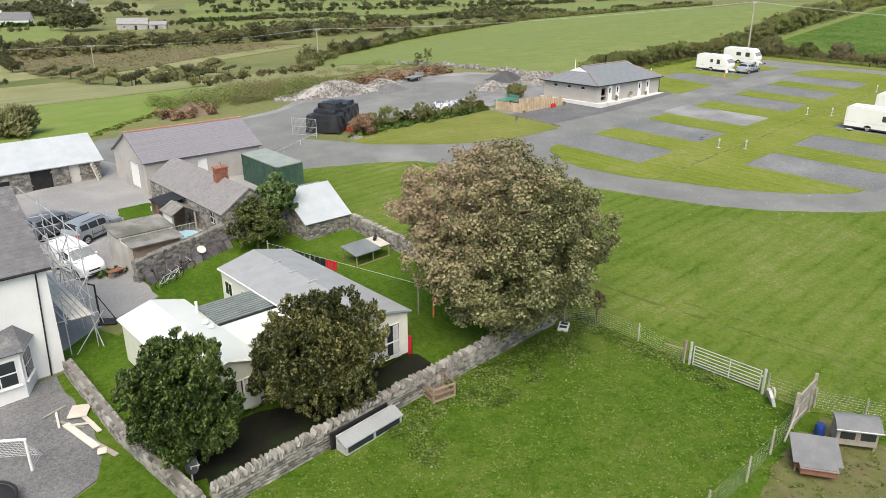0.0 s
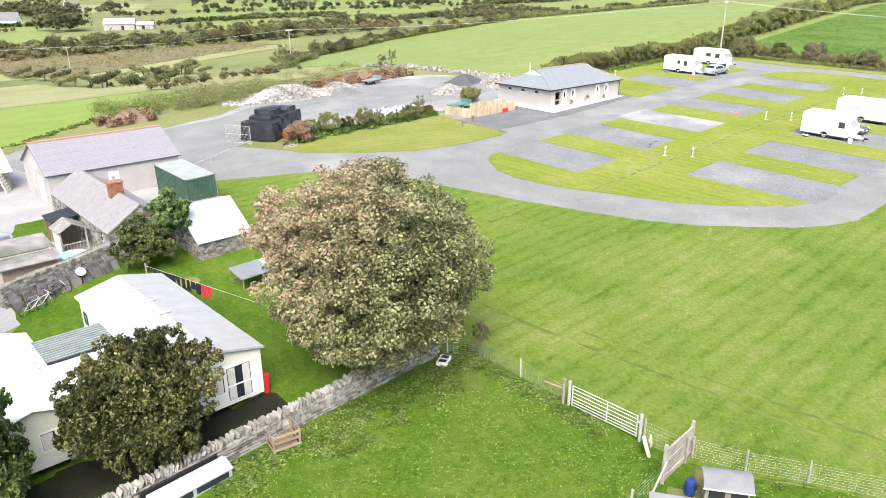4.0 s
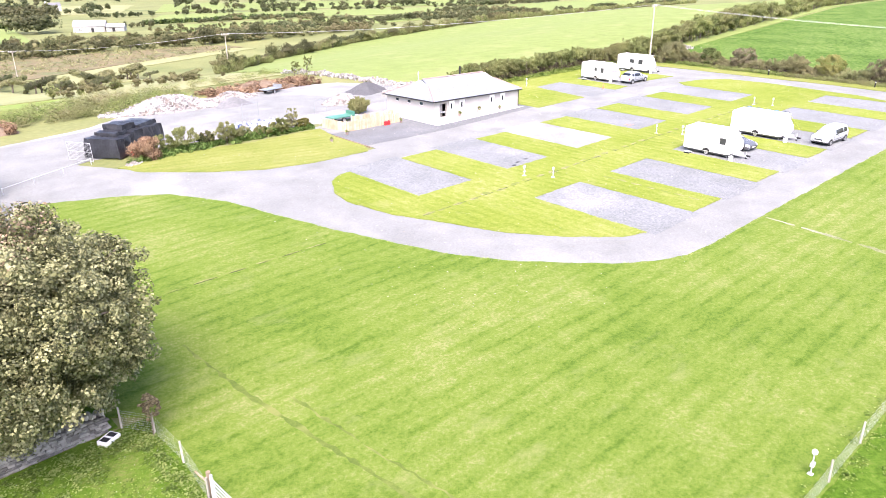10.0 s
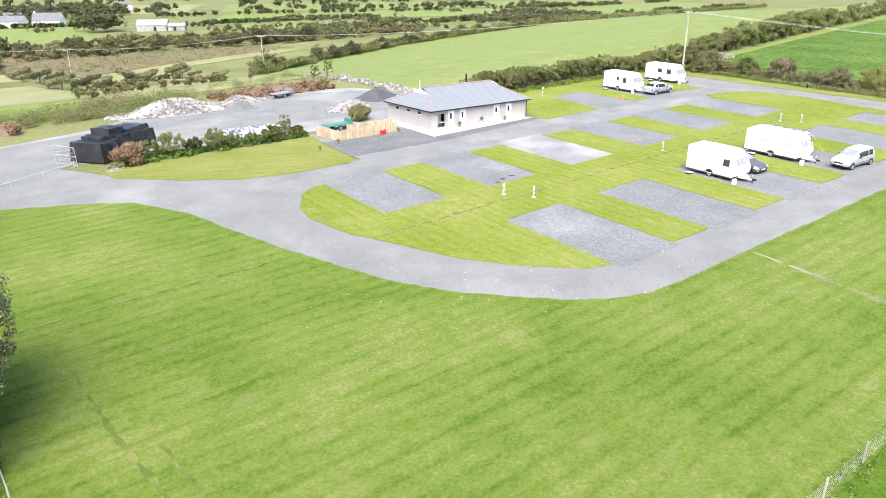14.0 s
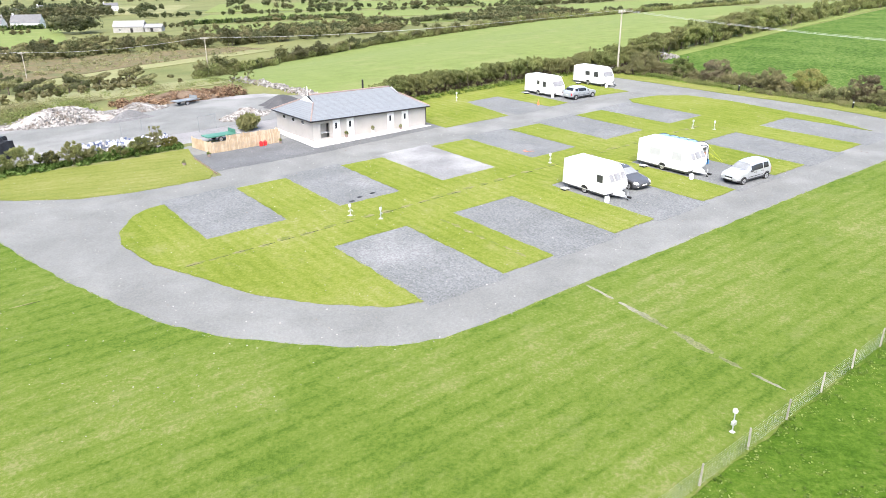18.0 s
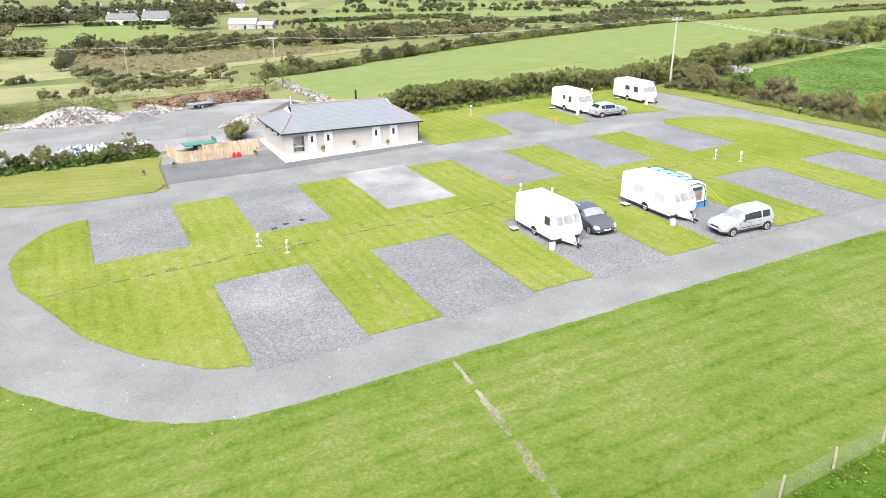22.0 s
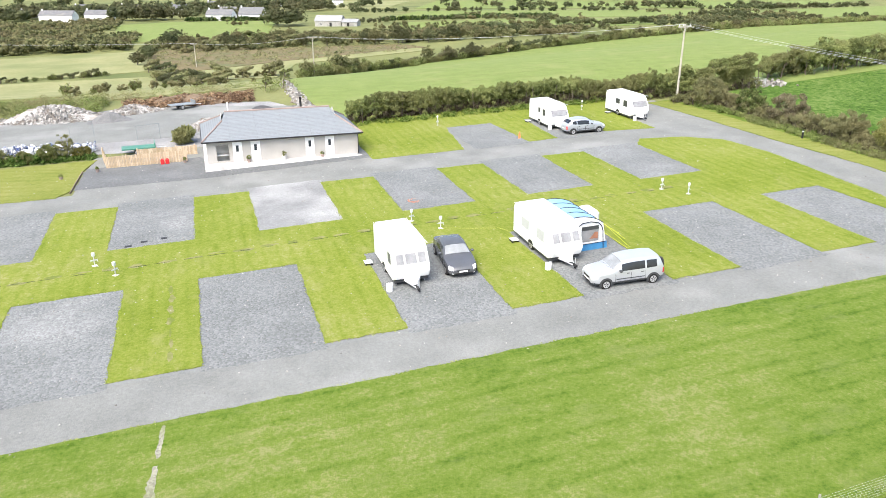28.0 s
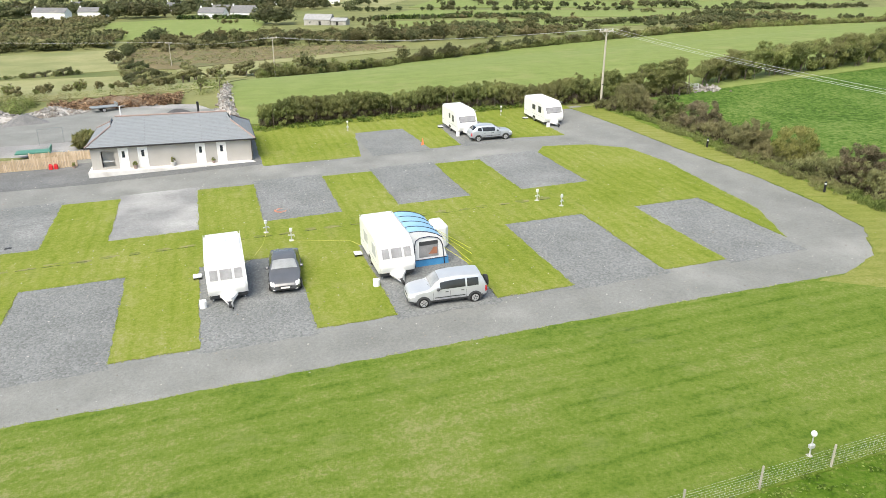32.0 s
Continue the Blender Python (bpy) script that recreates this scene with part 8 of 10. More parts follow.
def link_roof():
    e = thing("link_extension", "flat white extension joining the two static homes", "extension", 12.5, 26.8)
    part("wall", boxed(0, 3.0, 0, 0.1, 0.2, 2.4), CREAM, e)
    part("wall", boxed(0, 3.0, 4.5, 4.6, 0.2, 2.4), CREAM, e)
    part("roof", boxed(-0.02, 3.06, -0.1, 2.6, 2.45, 2.55, 0.01), WHITEROOF, e)
    sheet_p = part("corrugated_sheet", slab([(-0.1, 2.5, 2.62), (3.15, 2.5, 2.62), (3.15, 4.75, 2.72), (-0.1, 4.75, 2.72)], 0.05), GROOVE_SHADE, e, "grey-green corrugated canopy")
    for i in range(11):
        y = 2.56 + 0.21 * i
        part("rib", slab([(-0.12, y, 2.665 + 0.0093 * i), (3.17, y, 2.665 + 0.0093 * i), (3.17, y + 0.1, 2.67 + 0.0093 * i), (-0.12, y + 0.1, 2.67 + 0.0093 * i)], 0.04), CANOPY_RIB, sheet_p)
    part("fascia", boxed(-0.1, 3.15, 2.42, 2.49, 2.5, 2.66, 0.01), BLACK, e)
    part("flue", rodded((-0.25, 4.4, 2.5), (-0.25, 4.4, 3.2), 0.07, seg=10), WHITE, e)
    for y in (2.2, 1.6):
        part("dome_vent", rodded((-0.55, y + 0.6, 2.78), (-0.55, y + 0.6, 2.9), 0.16, 0.1, 12), WHITE, e)


link_roof()


def white_house():
    x1, y0 = 6.9, 34.85
    e = gable_house("farmhouse", "white rendered two-storey farmhouse with slate roof", x1 - 13, y0, 13, 9.0, 5.45, 8.3, "x", RENDER_WHITE, SLATE_DARK, 0.18,
                    [("s", 8.0, 9.0, 3.3, 4.7, 2), ("e", 3.6, 4.6, 3.2, 4.6, 2)], z=gz(5, 36))
    part("downpipe", rodded((12.3, -0.08, 0.0), (12.55, -0.08, 5.3), 0.036), BLACK, e)
    part("gutter", rodded((-0.2, -0.22, 5.42), (13.2, -0.22, 5.42), 0.07), BLACK, e)
    # canted bay with its own slate roof
    pts = [(8.4, 0.0), (9.1, -1.3), (11.0, -1.3), (11.7, 0.0)]
    bay = part("bay", prismed(pts, -0.5, 2.35, "z"), RENDER_WHITE, e)
    top = [(8.15, 0.0, 2.35), (8.95, -1.5, 2.35), (11.15, -1.5, 2.35), (11.95, 0.0, 2.35)]
    hi = [(8.9, 0.0, 3.1), (9.5, -0.35, 3.1), (10.6, -0.35, 3.1), (11.2, 0.0, 3.1)]
    for i in range(3):
        part("bay_roof", slab([top[i], top[i + 1], hi[i + 1], hi[i]], 0.06), SLATE_DARK, bay)
    for i in range(3):
        p, q = Vector((*pts[i], 0)), Vector((*pts[i + 1], 0))
        d = (q - p).length
        ang = math.atan2(q.y - p.y, q.x - p.x)
        m = Matrix.Translation(p) @ Matrix.Rotation(ang, 4, "Z")
        w = part("window", boxed(0.2, d - 0.2, -0.04, 0.02, 0.75, 2.05, 0.01, m), WHITE, bay)
        for a in range(2):
            for b in range(2):
                part("pane", boxed(0.26 + a * (d - 0.46) / 2, 0.2 + (a + 1) * (d - 0.46) / 2, -0.055, -0.03, 0.82 + b * 0.62, 1.36 + b * 0.62, 0.004, m), WINDOW, w)
        part("sill", boxed(0.12, d - 0.12, -0.12, 0.0, 0.66, 0.74, 0.01, m), WHITE, bay)
    # slates proud on the slope that faces the garden
    k = (8.3 - 5.45) / 4.5
    ang = math.atan(k)
    me = None
    rng = random.Random(2)
    for r in range(15):
        for c in range(20):
            x = 13.05 - 0.3 * c - (0.15 if r % 2 else 0)
            s = 0.02 + r * 0.235
            m = Matrix.Translation((x, -0.18 + s * math.cos(ang) + 0.12, 5.45 - 0.18 * k + 0.125 + s * math.sin(ang) + 0.07)) @ Matrix.Rotation(ang - 0.035, 4, "X") @ Matrix.Rotation(rng.uniform(-0.02, 0.02), 4, "Z")
            if me is None:
                ob = part("slate", boxed(-0.145, 0.145, -0.16, 0.16, -0.006, 0.006, 0.003), SLATE_PIECE, e, m=m)
                me = ob.data
            else:
                shared("slate", me, e, m)


white_house()


def scaffold():
    e = thing("scaffolding", "steel tube scaffolding along the farmhouse wall", "scaffolding", 7.3, 36.0)
    ys, xs = (0, 2.2, 4.4, 6.6), (0.2, 1.5)
    for y in ys:
        for x in xs:
            part("standard", rodded((x, y, 0), (x, y, 6.6), 0.026, seg=6), STEEL, e)
        for z in (2.0, 4.0, 5.6):
            part("transom", rodded((-0.1, y, z), (1.8, y, z), 0.024, seg=6), STEEL, e)
    for z in (2.0, 3.0, 4.0, 5.0, 5.6, 6.3):
        for x in xs:
            part("ledger", rodded((x, -0.4, z), (x, 7.0, z), 0.024, seg=6), STEEL, e)
    for i, y in enumerate(ys[:-1]):
        part("brace", rodded((1.55, y, 0.2 if i % 2 else 4.0), (1.55, y + 2.2, 4.0 if i % 2 else 0.2), 0.024, seg=6), STEEL, e)
    for z, y0, n in ((2.05, -0.3, 4), (4.05, 2.0, 3)):
        for k in range(n):
            part("plank", boxed(0.4 + k * 0.26, 0.62 + k * 0.26, y0, 6.9, z, z + 0.04, 0.005), WOOD_PALE, e)
    for (x0, y0, z0), (x1, y1, z1) in (((1.7, -0.3, 0.0), (1.6, 4.2, 4.3)), ((2.6, 2.2, 0.0), (1.5, 2.2, 3.9)), ((2.7, 6.6, 0.0), (1.5, 6.6, 4.0)), ((1.6, 6.8, 2.0), (1.55, 2.0, 5.7)), ((0.2, -0.1, 2.1), (1.6, -0.1, 4.1)), ((1.9, -0.5, 2.2), (0.4, -0.2, 0.1))):
        part("raker", rodded((x0, y0, z0), (x1, y1, z1), 0.024, seg=6), STEEL, e)
    for y in ys:
        for z in (2.0, 4.0, 5.6):
            part("coupler", boxed(1.45, 1.56, y - 0.06, y + 0.06, z - 0.05, z + 0.05, 0.01), STEEL, e)
    part("lamp_arm", rodded((1.4, 6.6, 6.4), (0.6, 6.6, 7.4), 0.025, seg=6), STEEL, e)


scaffold()


def block_shed():
    e = thing("concrete_shed", "pale concrete shed with a mossy sheet roof", "shed", 13.4, 43.6)
    for x in (0, 3.25):
        part("wall", boxed(x, x + 0.15, 0.3, 1.55, -0.3, 1.84), PALEWALL, e)
        part("wall", boxed(x, x + 0.15, 1.55, 3.75, -0.3, 2.08), PALEWALL, e)
    part("wall", boxed(0.15, 3.25, 0.3, 0.45, -0.3, 1.80), PALEWALL, e)
    part("wall", boxed(0.15, 3.25, 1.62, 1.75, 1.7, 2.05), PALEWALL, e)
    part("wall", boxed(0, 3.4, 3.75, 3.9, -0.3, 2.22), PALEWALL, e)
    part("roof", slab([(-0.15, 1.6, 2.12), (3.6, 1.6, 2.12), (3.6, 4.1, 2.35), (-0.15, 4.1, 2.35)], 0.07), ASBESTOS, e)
    part("lower_roof", slab([(0.1, -0.1, 1.85), (3.5, -0.1, 1.85), (3.5, 1.6, 1.98), (0.1, 1.6, 1.98)], 0.07), ASBESTOS, e)
    part("face", boxed(0.3, 3.3, 0.24, 0.3, 0.0, 1.8), WOOD_OLD, e)


block_shed()


def garden_shed():
    e = thing("playhouse", "small white timber porch shed with a grey roof", "shed", 18.1, 48.2)
    for x in (0, 1.6):
        for y in (0, 1.7):
            part("post", boxed(x - 0.05, x + 0.05, y - 0.05, y + 0.05, 0, 1.7), WOOD_POST, e)
    part("side", boxed(-0.03, 0.0, 0, 1.7, 0.05, 1.65), WHITE, e)
    part("back", boxed(0, 1.6, 1.72, 1.76, 0.05, 1.65), WOOD_OLD, e)
    part("rail", boxed(0, 1.6, -0.02, 0.02, 0.7, 0.76), WOOD_POST, e)
    for i in range(7):
        part("baluster", boxed(0.2 * i + 0.1, 0.2 * i + 0.14, -0.015, 0.015, 0.1, 0.7), WOOD_POST, e)
    part("roof_slope", slab([(-0.2, -0.2, 1.6), (-0.2, 1.9, 1.6), (0.8, 1.9, 2.15), (0.8, -0.2, 2.15)], 0.05), ASBESTOS, e)
    part("roof_slope", slab([(0.8, -0.2, 2.15), (0.8, 1.9, 2.15), (1.8, 1.9, 1.6), (1.8, -0.2, 1.6)], 0.05), ASBESTOS, e)
    f = thing("paddling_pool", "round pale blue paddling pool", "pool", 18.4, 47.1)
    part("wall", rodded((0, 0, 0), (0, 0, 0.4), 0.85, 0.9, 24), PALEBLUE, f)
    part("water", rodded((0, 0, 0.39), (0, 0, 0.405), 0.82, 0.82, 24), PALEBLUE, f)


garden_shed()


def lean_to():
    """The dark open shelter on the cottage's yard wall."""
    e = thing("lean_to", "dark felt-roofed open lean-to on the cottage wall", "shelter", 18.3, 50.4)
    part("roof", slab([(-0.15, -0.1, 1.75), (1.75, -0.1, 1.98), (1.75, 2.2, 1.98), (-0.15, 2.2, 1.75)], 0.06), BLACK, e, "black roofing felt")
    for y in (0.05, 1.05, 2.05):
        part("post", boxed(-0.05, 0.05, y - 0.05, y + 0.05, 0, 1.68), WOOD_OLD, e)
    part("end_wall", boxed(0.05, 1.7, 2.02, 2.07, 0, 1.72), WOOD_OLD, e)
    part("rail", boxed(-0.03, 0.03, 0.1, 2.0, 1.6, 1.69), WOOD_OLD, e)
    f = thing("planter", "white rectangular planter by the cottage wall", "planter", 19.2, 54.2)
    part("trough", boxed(-0.25, 0.25, -0.6, 0.6, 0, 0.42, 0.03), WHITE, f)
    part("soil", boxed(-0.2, 0.2, -0.55, 0.55, 0.40, 0.43), EARTH, f)


lean_to()

# ---- yard vehicles ----
car("delivery_van", "small white delivery van parked on the gravel", 11.2, 46.8, -80, VAN, WHITE)
car("people_carrier", "grey people carrier parked in the farmyard", 14.0, 52.4, 25, CARRIER, STEELBLUE, rails=True)
car("dark_car", "dark grey four-by-four parked in the farmyard", 12.1, 55.0, 20, SUV, GREYPAINT)


# ---- field gate and hen run ----
def field_gate():
    e = thing("field_gate", "galvanised steel field gate between posts, closed", "gate", 29.2, 14.15, -88)
    L, H = 3.3, 1.12
    for x in (0.05, L - 0.05, L * 0.55):
        part("stile", rodded((x, 0, 0.1), (x, 0, H), 0.028), STEEL, e)
    for z in (0.14, 0.28, 0.42, 0.58, 0.76, 0.94, 1.1):
        part("bar", rodded((0.05, 0, z), (L - 0.05, 0, z), 0.02), STEEL, e)
    for x in (-0.12, L + 0.12):
        part("gate_post", rodded((x, 0, -0.2), (x, 0, 1.25), 0.065, seg=10), STEEL, e)
    part("straining_post", rodded((-0.45, 0.05, -0.2), (-0.45, 0.05, 1.2), 0.09, seg=8), WOOD_OLD, e)
    part("strut", rodded((-1.5, 0, 0.65), (-0.45, 0, 0.75), 0.04), WOOD_OLD, e)
    part("latch", boxed(L - 0.02, L + 0.1, -0.03, 0.03, 0.8, 0.9, 0.01), STEEL, e)


field_gate()


def board_gate():
    e = thing("board_gate", "tall pale timber gate into the hen run", "gate", 27.9, 8.75, 3)
    for i in range(9):
        part("board", boxed(0.05 + i * 0.215, 0.25 + i * 0.215, -0.012, 0.012, 0.05, 1.55, 0.004), WOOD_POST, e)
    for z in (0.3, 0.95, 1.45):
        part("rail", boxed(0.02, 2.0, -0.06, -0.012, z, z + 0.09, 0.005), WOOD_POST, e)
    for x in (-0.08, 2.06):
        part("post", boxed(x - 0.06, x + 0.06, -0.06, 0.06, -0.2, 1.75, 0.01), WOOD_POST, e)
    part("prop", rodded((-1.3, -0.15, 0.05), (-0.1, -0.1, 1.1), 0.045), WOOD_POST, e)


board_gate()


def hen_house(x, y, turn, L, W, H, label, front=True, wall=WOOD_OLD):
    e = thing("hen_house", label, "hen house", x, y, turn, "hen houses", True)
    a, b = L / 2, W / 2
    part("body", prismed([(-b, 0.25), (b, 0.25), (b, H), (-b, H - 0.35)], -a, a, "x"), wall, e)
    if front:
        part("roof", slab([(-a - 0.12, -b - 0.2, H - 0.35), (a + 0.12, -b - 0.2, H - 0.35), (a + 0.12, b + 0.12, H + 0.06), (-a - 0.12, b + 0.12, H + 0.06)], 0.05), HUTFELT, e, "grey felt roof")
        part("ramp", slab([(a + 0.15, -b, 0.03), (a + 0.3, -b, 0.03), (a + 0.35, b + 0.1, 0.05), (a + 0.2, b + 0.1, 0.05)], 0.03), WOOD_OLD, e)
    else:
        arc = [(-b - 0.18 + (2 * b + 0.3) * k / 8, H - 0.36 + 0.42 * math.sin(math.pi * (0.12 + 0.62 * k / 8))) for k in range(9)]
        part("roof", prismed(arc + [(y, z - 0.04) for y, z in arc[::-1]], -a - 0.1, a + 0.1, "x"), HUTFELT, e, "bowed grey sheet roof")
        part("roof_edge", rodded((-a - 0.12, arc[0][0], arc[0][1]), (a + 0.12, arc[0][0], arc[0][1]), 0.03, seg=6), STEEL, e)
    for x0 in (-a + 0.05, a - 0.05):
        for y0 in (-b + 0.05, b - 0.05):
            part("leg", boxed(x0 - 0.04, x0 + 0.04, y0 - 0.04, y0 + 0.04, 0, 0.3), WOOD_OLD, e)
    if front:
        nb = part("nest_box", boxed(-a * 0.85, a * 0.85, -b - 0.42, -b, 0.3, 0.62, 0.01), wall, e)
        part("lid", slab([(-a * 0.9, -b - 0.48, 0.60), (a * 0.9, -b - 0.48, 0.60), (a * 0.9, -b, 0.70), (-a * 0.9, -b, 0.70)], 0.03), HUTFELT, nb)
    else:
        for i in range(2):
            part("window", boxed(-a + 0.12 + i * L / 2, i * L / 2 - 0.08, -b - 0.022, -b + 0.02, H - 0.72, H - 0.4, 0.006), WINDOW, e)
    for i in range(int((H - 0.62) / 0.16)):
        part("board", boxed(-a - 0.01, a + 0.01, -b - 0.012, -b, 0.27 + i * 0.16, 0.41 + i * 0.16, 0.003), wall, e)
    return e


hen_house(26.0, 7.2, -57, 1.5, 1.0, 1.0, "low brown timber hen house with grey felt roof", True, material("brown_stain", (0.17, 0.075, 0.05), (0.27, 0.13, 0.085), 3.0, 0.85, 0, 0.2, 30))
hen_house(28.5, 6.65, -55, 1.5, 0.75, 1.25, "grey weathered timber hen house with dark windows", False, material("silvered_timber", (0.24, 0.215, 0.18), (0.36, 0.33, 0.285), 3.0, 0.9, 0, 0.2, 30))


def barrel(x, y, mat, label, h=0.75, r=0.26):
    e = thing("barrel", label, "barrel", x, y)
    bm = bmesh.new()
    for a, b, r0, r1 in ((0, 0.12, 0.9, 1), (0.12, 0.5, 1, 1.04), (0.5, 0.88, 1.04, 1), (0.88, 1, 1, 0.88)):
        rod(bm, (0, 0, h * a), (0, 0, h * b), r * r0, r * r1, 16)
    part("drum", bm, mat, e)
    part("lid", rodded((0, 0, h), (0, 0, h + 0.03), r * 0.86, seg=16), mat, e)
    part("hoop", rodded((0, 0, h * 0.48), (0, 0, h * 0.52), r * 1.06, seg=16), mat, e)


barrel(28.05, 7.75, BLUE, "blue plastic barrel beside the hen house", 0.6, 0.2)
barrel(19.99, 24.45, RED, "red gas bottle beside the static home", 0.95, 0.17)
barrel(19.99, 24.88, RED, "red gas bottle beside the static home", 0.97, 0.17)


def trough():
    e = thing("feed_trough", "long pale timber cold frame against the wall", "cold frame", 14.6, 20.5, 5)
    part("base", boxed(-1.55, 1.55, -0.32, 0.32, 0.02, 0.42, 0.01), STEEL, e)
    part("lid", slab([(-1.6, -0.36, 0.44), (1.6, -0.36, 0.44), (1.6, 0.2, 0.72), (-1.6, 0.2, 0.72)], 0.03), FELT, e)
    part("back", boxed(-1.55, 1.55, 0.2, 0.32, 0.42, 0.7, 0.01), STEEL, e)
    for i in range(2):
        part("panel", boxed(-1.45 + i * 1.5, -0.1 + i * 1.5, -0.335, -0.31, 0.12, 0.38, 0.005), WINDOW, e)
    part("black_board", boxed(-1.7, 1.4, 0.42, 0.5, 0.0, 0.8, 0.01), BLACK, e)


trough()


def crate():
    e = thing("compost_crate", "slatted timber compost crate by the stone wall", "crate", 18.65, 20.75, -10)
    for x in (-0.55, 0.55):
        for y in (-0.5, 0.5):
            part("post", boxed(x - 0.04, x + 0.04, y - 0.04, y + 0.04, 0, 0.8), WOOD_OLD, e)
    for z in (0.08, 0.4, 0.68):
        for s in (-1, 1):
            part("slat", boxed(-0.6, 0.6, s * 0.54 - 0.015, s * 0.54 + 0.015, z, z + 0.1), WOOD_OLD, e)
            part("slat", boxed(s * 0.59 - 0.015, s * 0.59 + 0.015, -0.55, 0.55, z, z + 0.1), WOOD_OLD, e)
    part("compost", boxed(-0.5, 0.5, -0.45, 0.45, 0.02, 0.2, 0.05), EARTH, e)


crate()


def old_sink():
    e = thing("old_sink", "white ceramic sink lying at the wall's end", "sink", 27.6, 20.7, 30)
    bm = bmesh.new()
    box(bm, -0.4, 0.4, -0.27, 0.27, 0.0, 0.22, 0.02)
    part("basin", bm, WHITE, e)
    # flat black plates paint the shaded hollows of the white basin
    for x in (-0.2, 0.2):
        part("bowl_shade", boxed(x - 0.14, x + 0.14, -0.19, 0.19, 0.21, 0.226, 0.003), BLACK, e)


old_sink()


def washing_line():
    e = thing("washing_line", "washing line with dark and red clothes pegged out", "washing line", 20.0, 38.2)
    o = Vector((20.0, 38.2, gz(20.0, 38.2)))

    def at(x, y, z):
        return Vector((x, y, gz(x, y) + z)) - o
    a, b = at(20.0, 38.2, 1.9), at(23.0, 27.2, 1.9)
    part("line", rodded(a, b, 0.012, seg=4), WIRE, e)
    for p in ((20.0, 38.2), (23.0, 27.2)):
        part("post", rodded(at(*p, 0), at(*p, 2.05), 0.05), WOOD_POST, e)
    d = (b - a).normalized()
    nrm = Vector((-d.y, d.x, 0))
    rng = random.Random(3)
    s = 0.7
    dark = material("dark_cloth", (0.012, 0.014, 0.022), (0.03, 0.034, 0.05), 4.0, 0.9, 0, 0.2, 20, per_object=0.3)
    red = material("red_cloth", (0.45, 0.012, 0.03), (0.60, 0.03, 0.055), 4.0, 0.9, 0, 0.2, 20)
    for i in range(12):
        w, h = rng.uniform(0.3, 0.42), rng.uniform(0.45, 0.75)
        bm = bmesh.new()
        top = a + d * s
        cols = 5
        v = [[bm.verts.new(top + d * w * c / cols + nrm * 0.04 * math.sin(c * 2.1 + r + i) + Vector((0, 0, -h * r / 3 + (-0.05 if r == 3 and c % 2 else 0)))) for c in range(cols + 1)] for r in range(4)]
        for r in range(3):
            for c in range(cols):
                bm.faces.new((v[r][c], v[r][c + 1], v[r + 1][c + 1], v[r + 1][c]))
        part("garment", bm, red if i > 9 else dark, e, "red garment" if i > 9 else "")
        s += w + rng.uniform(0.03, 0.1)


washing_line()


def rabbit_run():
    e = thing("rabbit_run", "low wire run with a corrugated roof", "animal run", 25.6, 35.5, 0, sloped=True)
    L, W = 2.6, 1.5
    for x in (-L / 2, 0, L / 2):
        for y in (-W / 2, W / 2):
            part("post", boxed(x - 0.03, x + 0.03, y - 0.03, y + 0.03, 0, 0.8 if y < 0 else 1.0), WOOD_OLD, e)
    for n in range(14):
        x = -L / 2 + n * 0.13
        part("roof_rib", rodded((x, -W / 2 - 0.1, 0.83), (x, W / 2 + 0.1, 1.05), 0.025, seg=5), TIN_GREY, e)
    part("roof", slab([(-L / 2 - 0.1, -W / 2 - 0.1, 0.82), (L / 2 - 0.7, -W / 2 - 0.1, 0.82), (L / 2 - 0.7, W / 2 + 0.1, 1.04), (-L / 2 - 0.1, W / 2 + 0.1, 1.04)], 0.03), TIN_GREY, e)
    part("lid", slab([(L / 2 - 0.7, -W / 2, 0.9), (L / 2 + 0.1, -W / 2, 0.9), (L / 2 + 0.1, W / 2, 1.05), (L / 2 - 0.7, W / 2, 1.05)], 0.03), WOOD_PALE, e)
    for y in (-W / 2, W / 2):
        part("rail", boxed(-L / 2, L / 2, y - 0.02, y + 0.02, 0.05, 0.12), WOOD_OLD, e)
    part("bundle", rodded((L / 2 - 0.5, 0.1, 1.12), (L / 2 - 0.1, 0.5, 1.14), 0.12), BLACK, e)


rabbit_run()


def small_frame():
    e = thing("swing_frame", "small orange and timber play frame on the grass", "play frame", 23.4, 26.4, 10)
    for x in (0, 1.6):
        part("leg", rodded((x, 0, 0), (x, 0, 1.3), 0.05), WOOD_NEW if x else ORANGE, e)
    part("bar", rodded((0, 0, 1.15), (1.6, 0, 1.2), 0.035), WOOD_NEW, e)


small_frame()


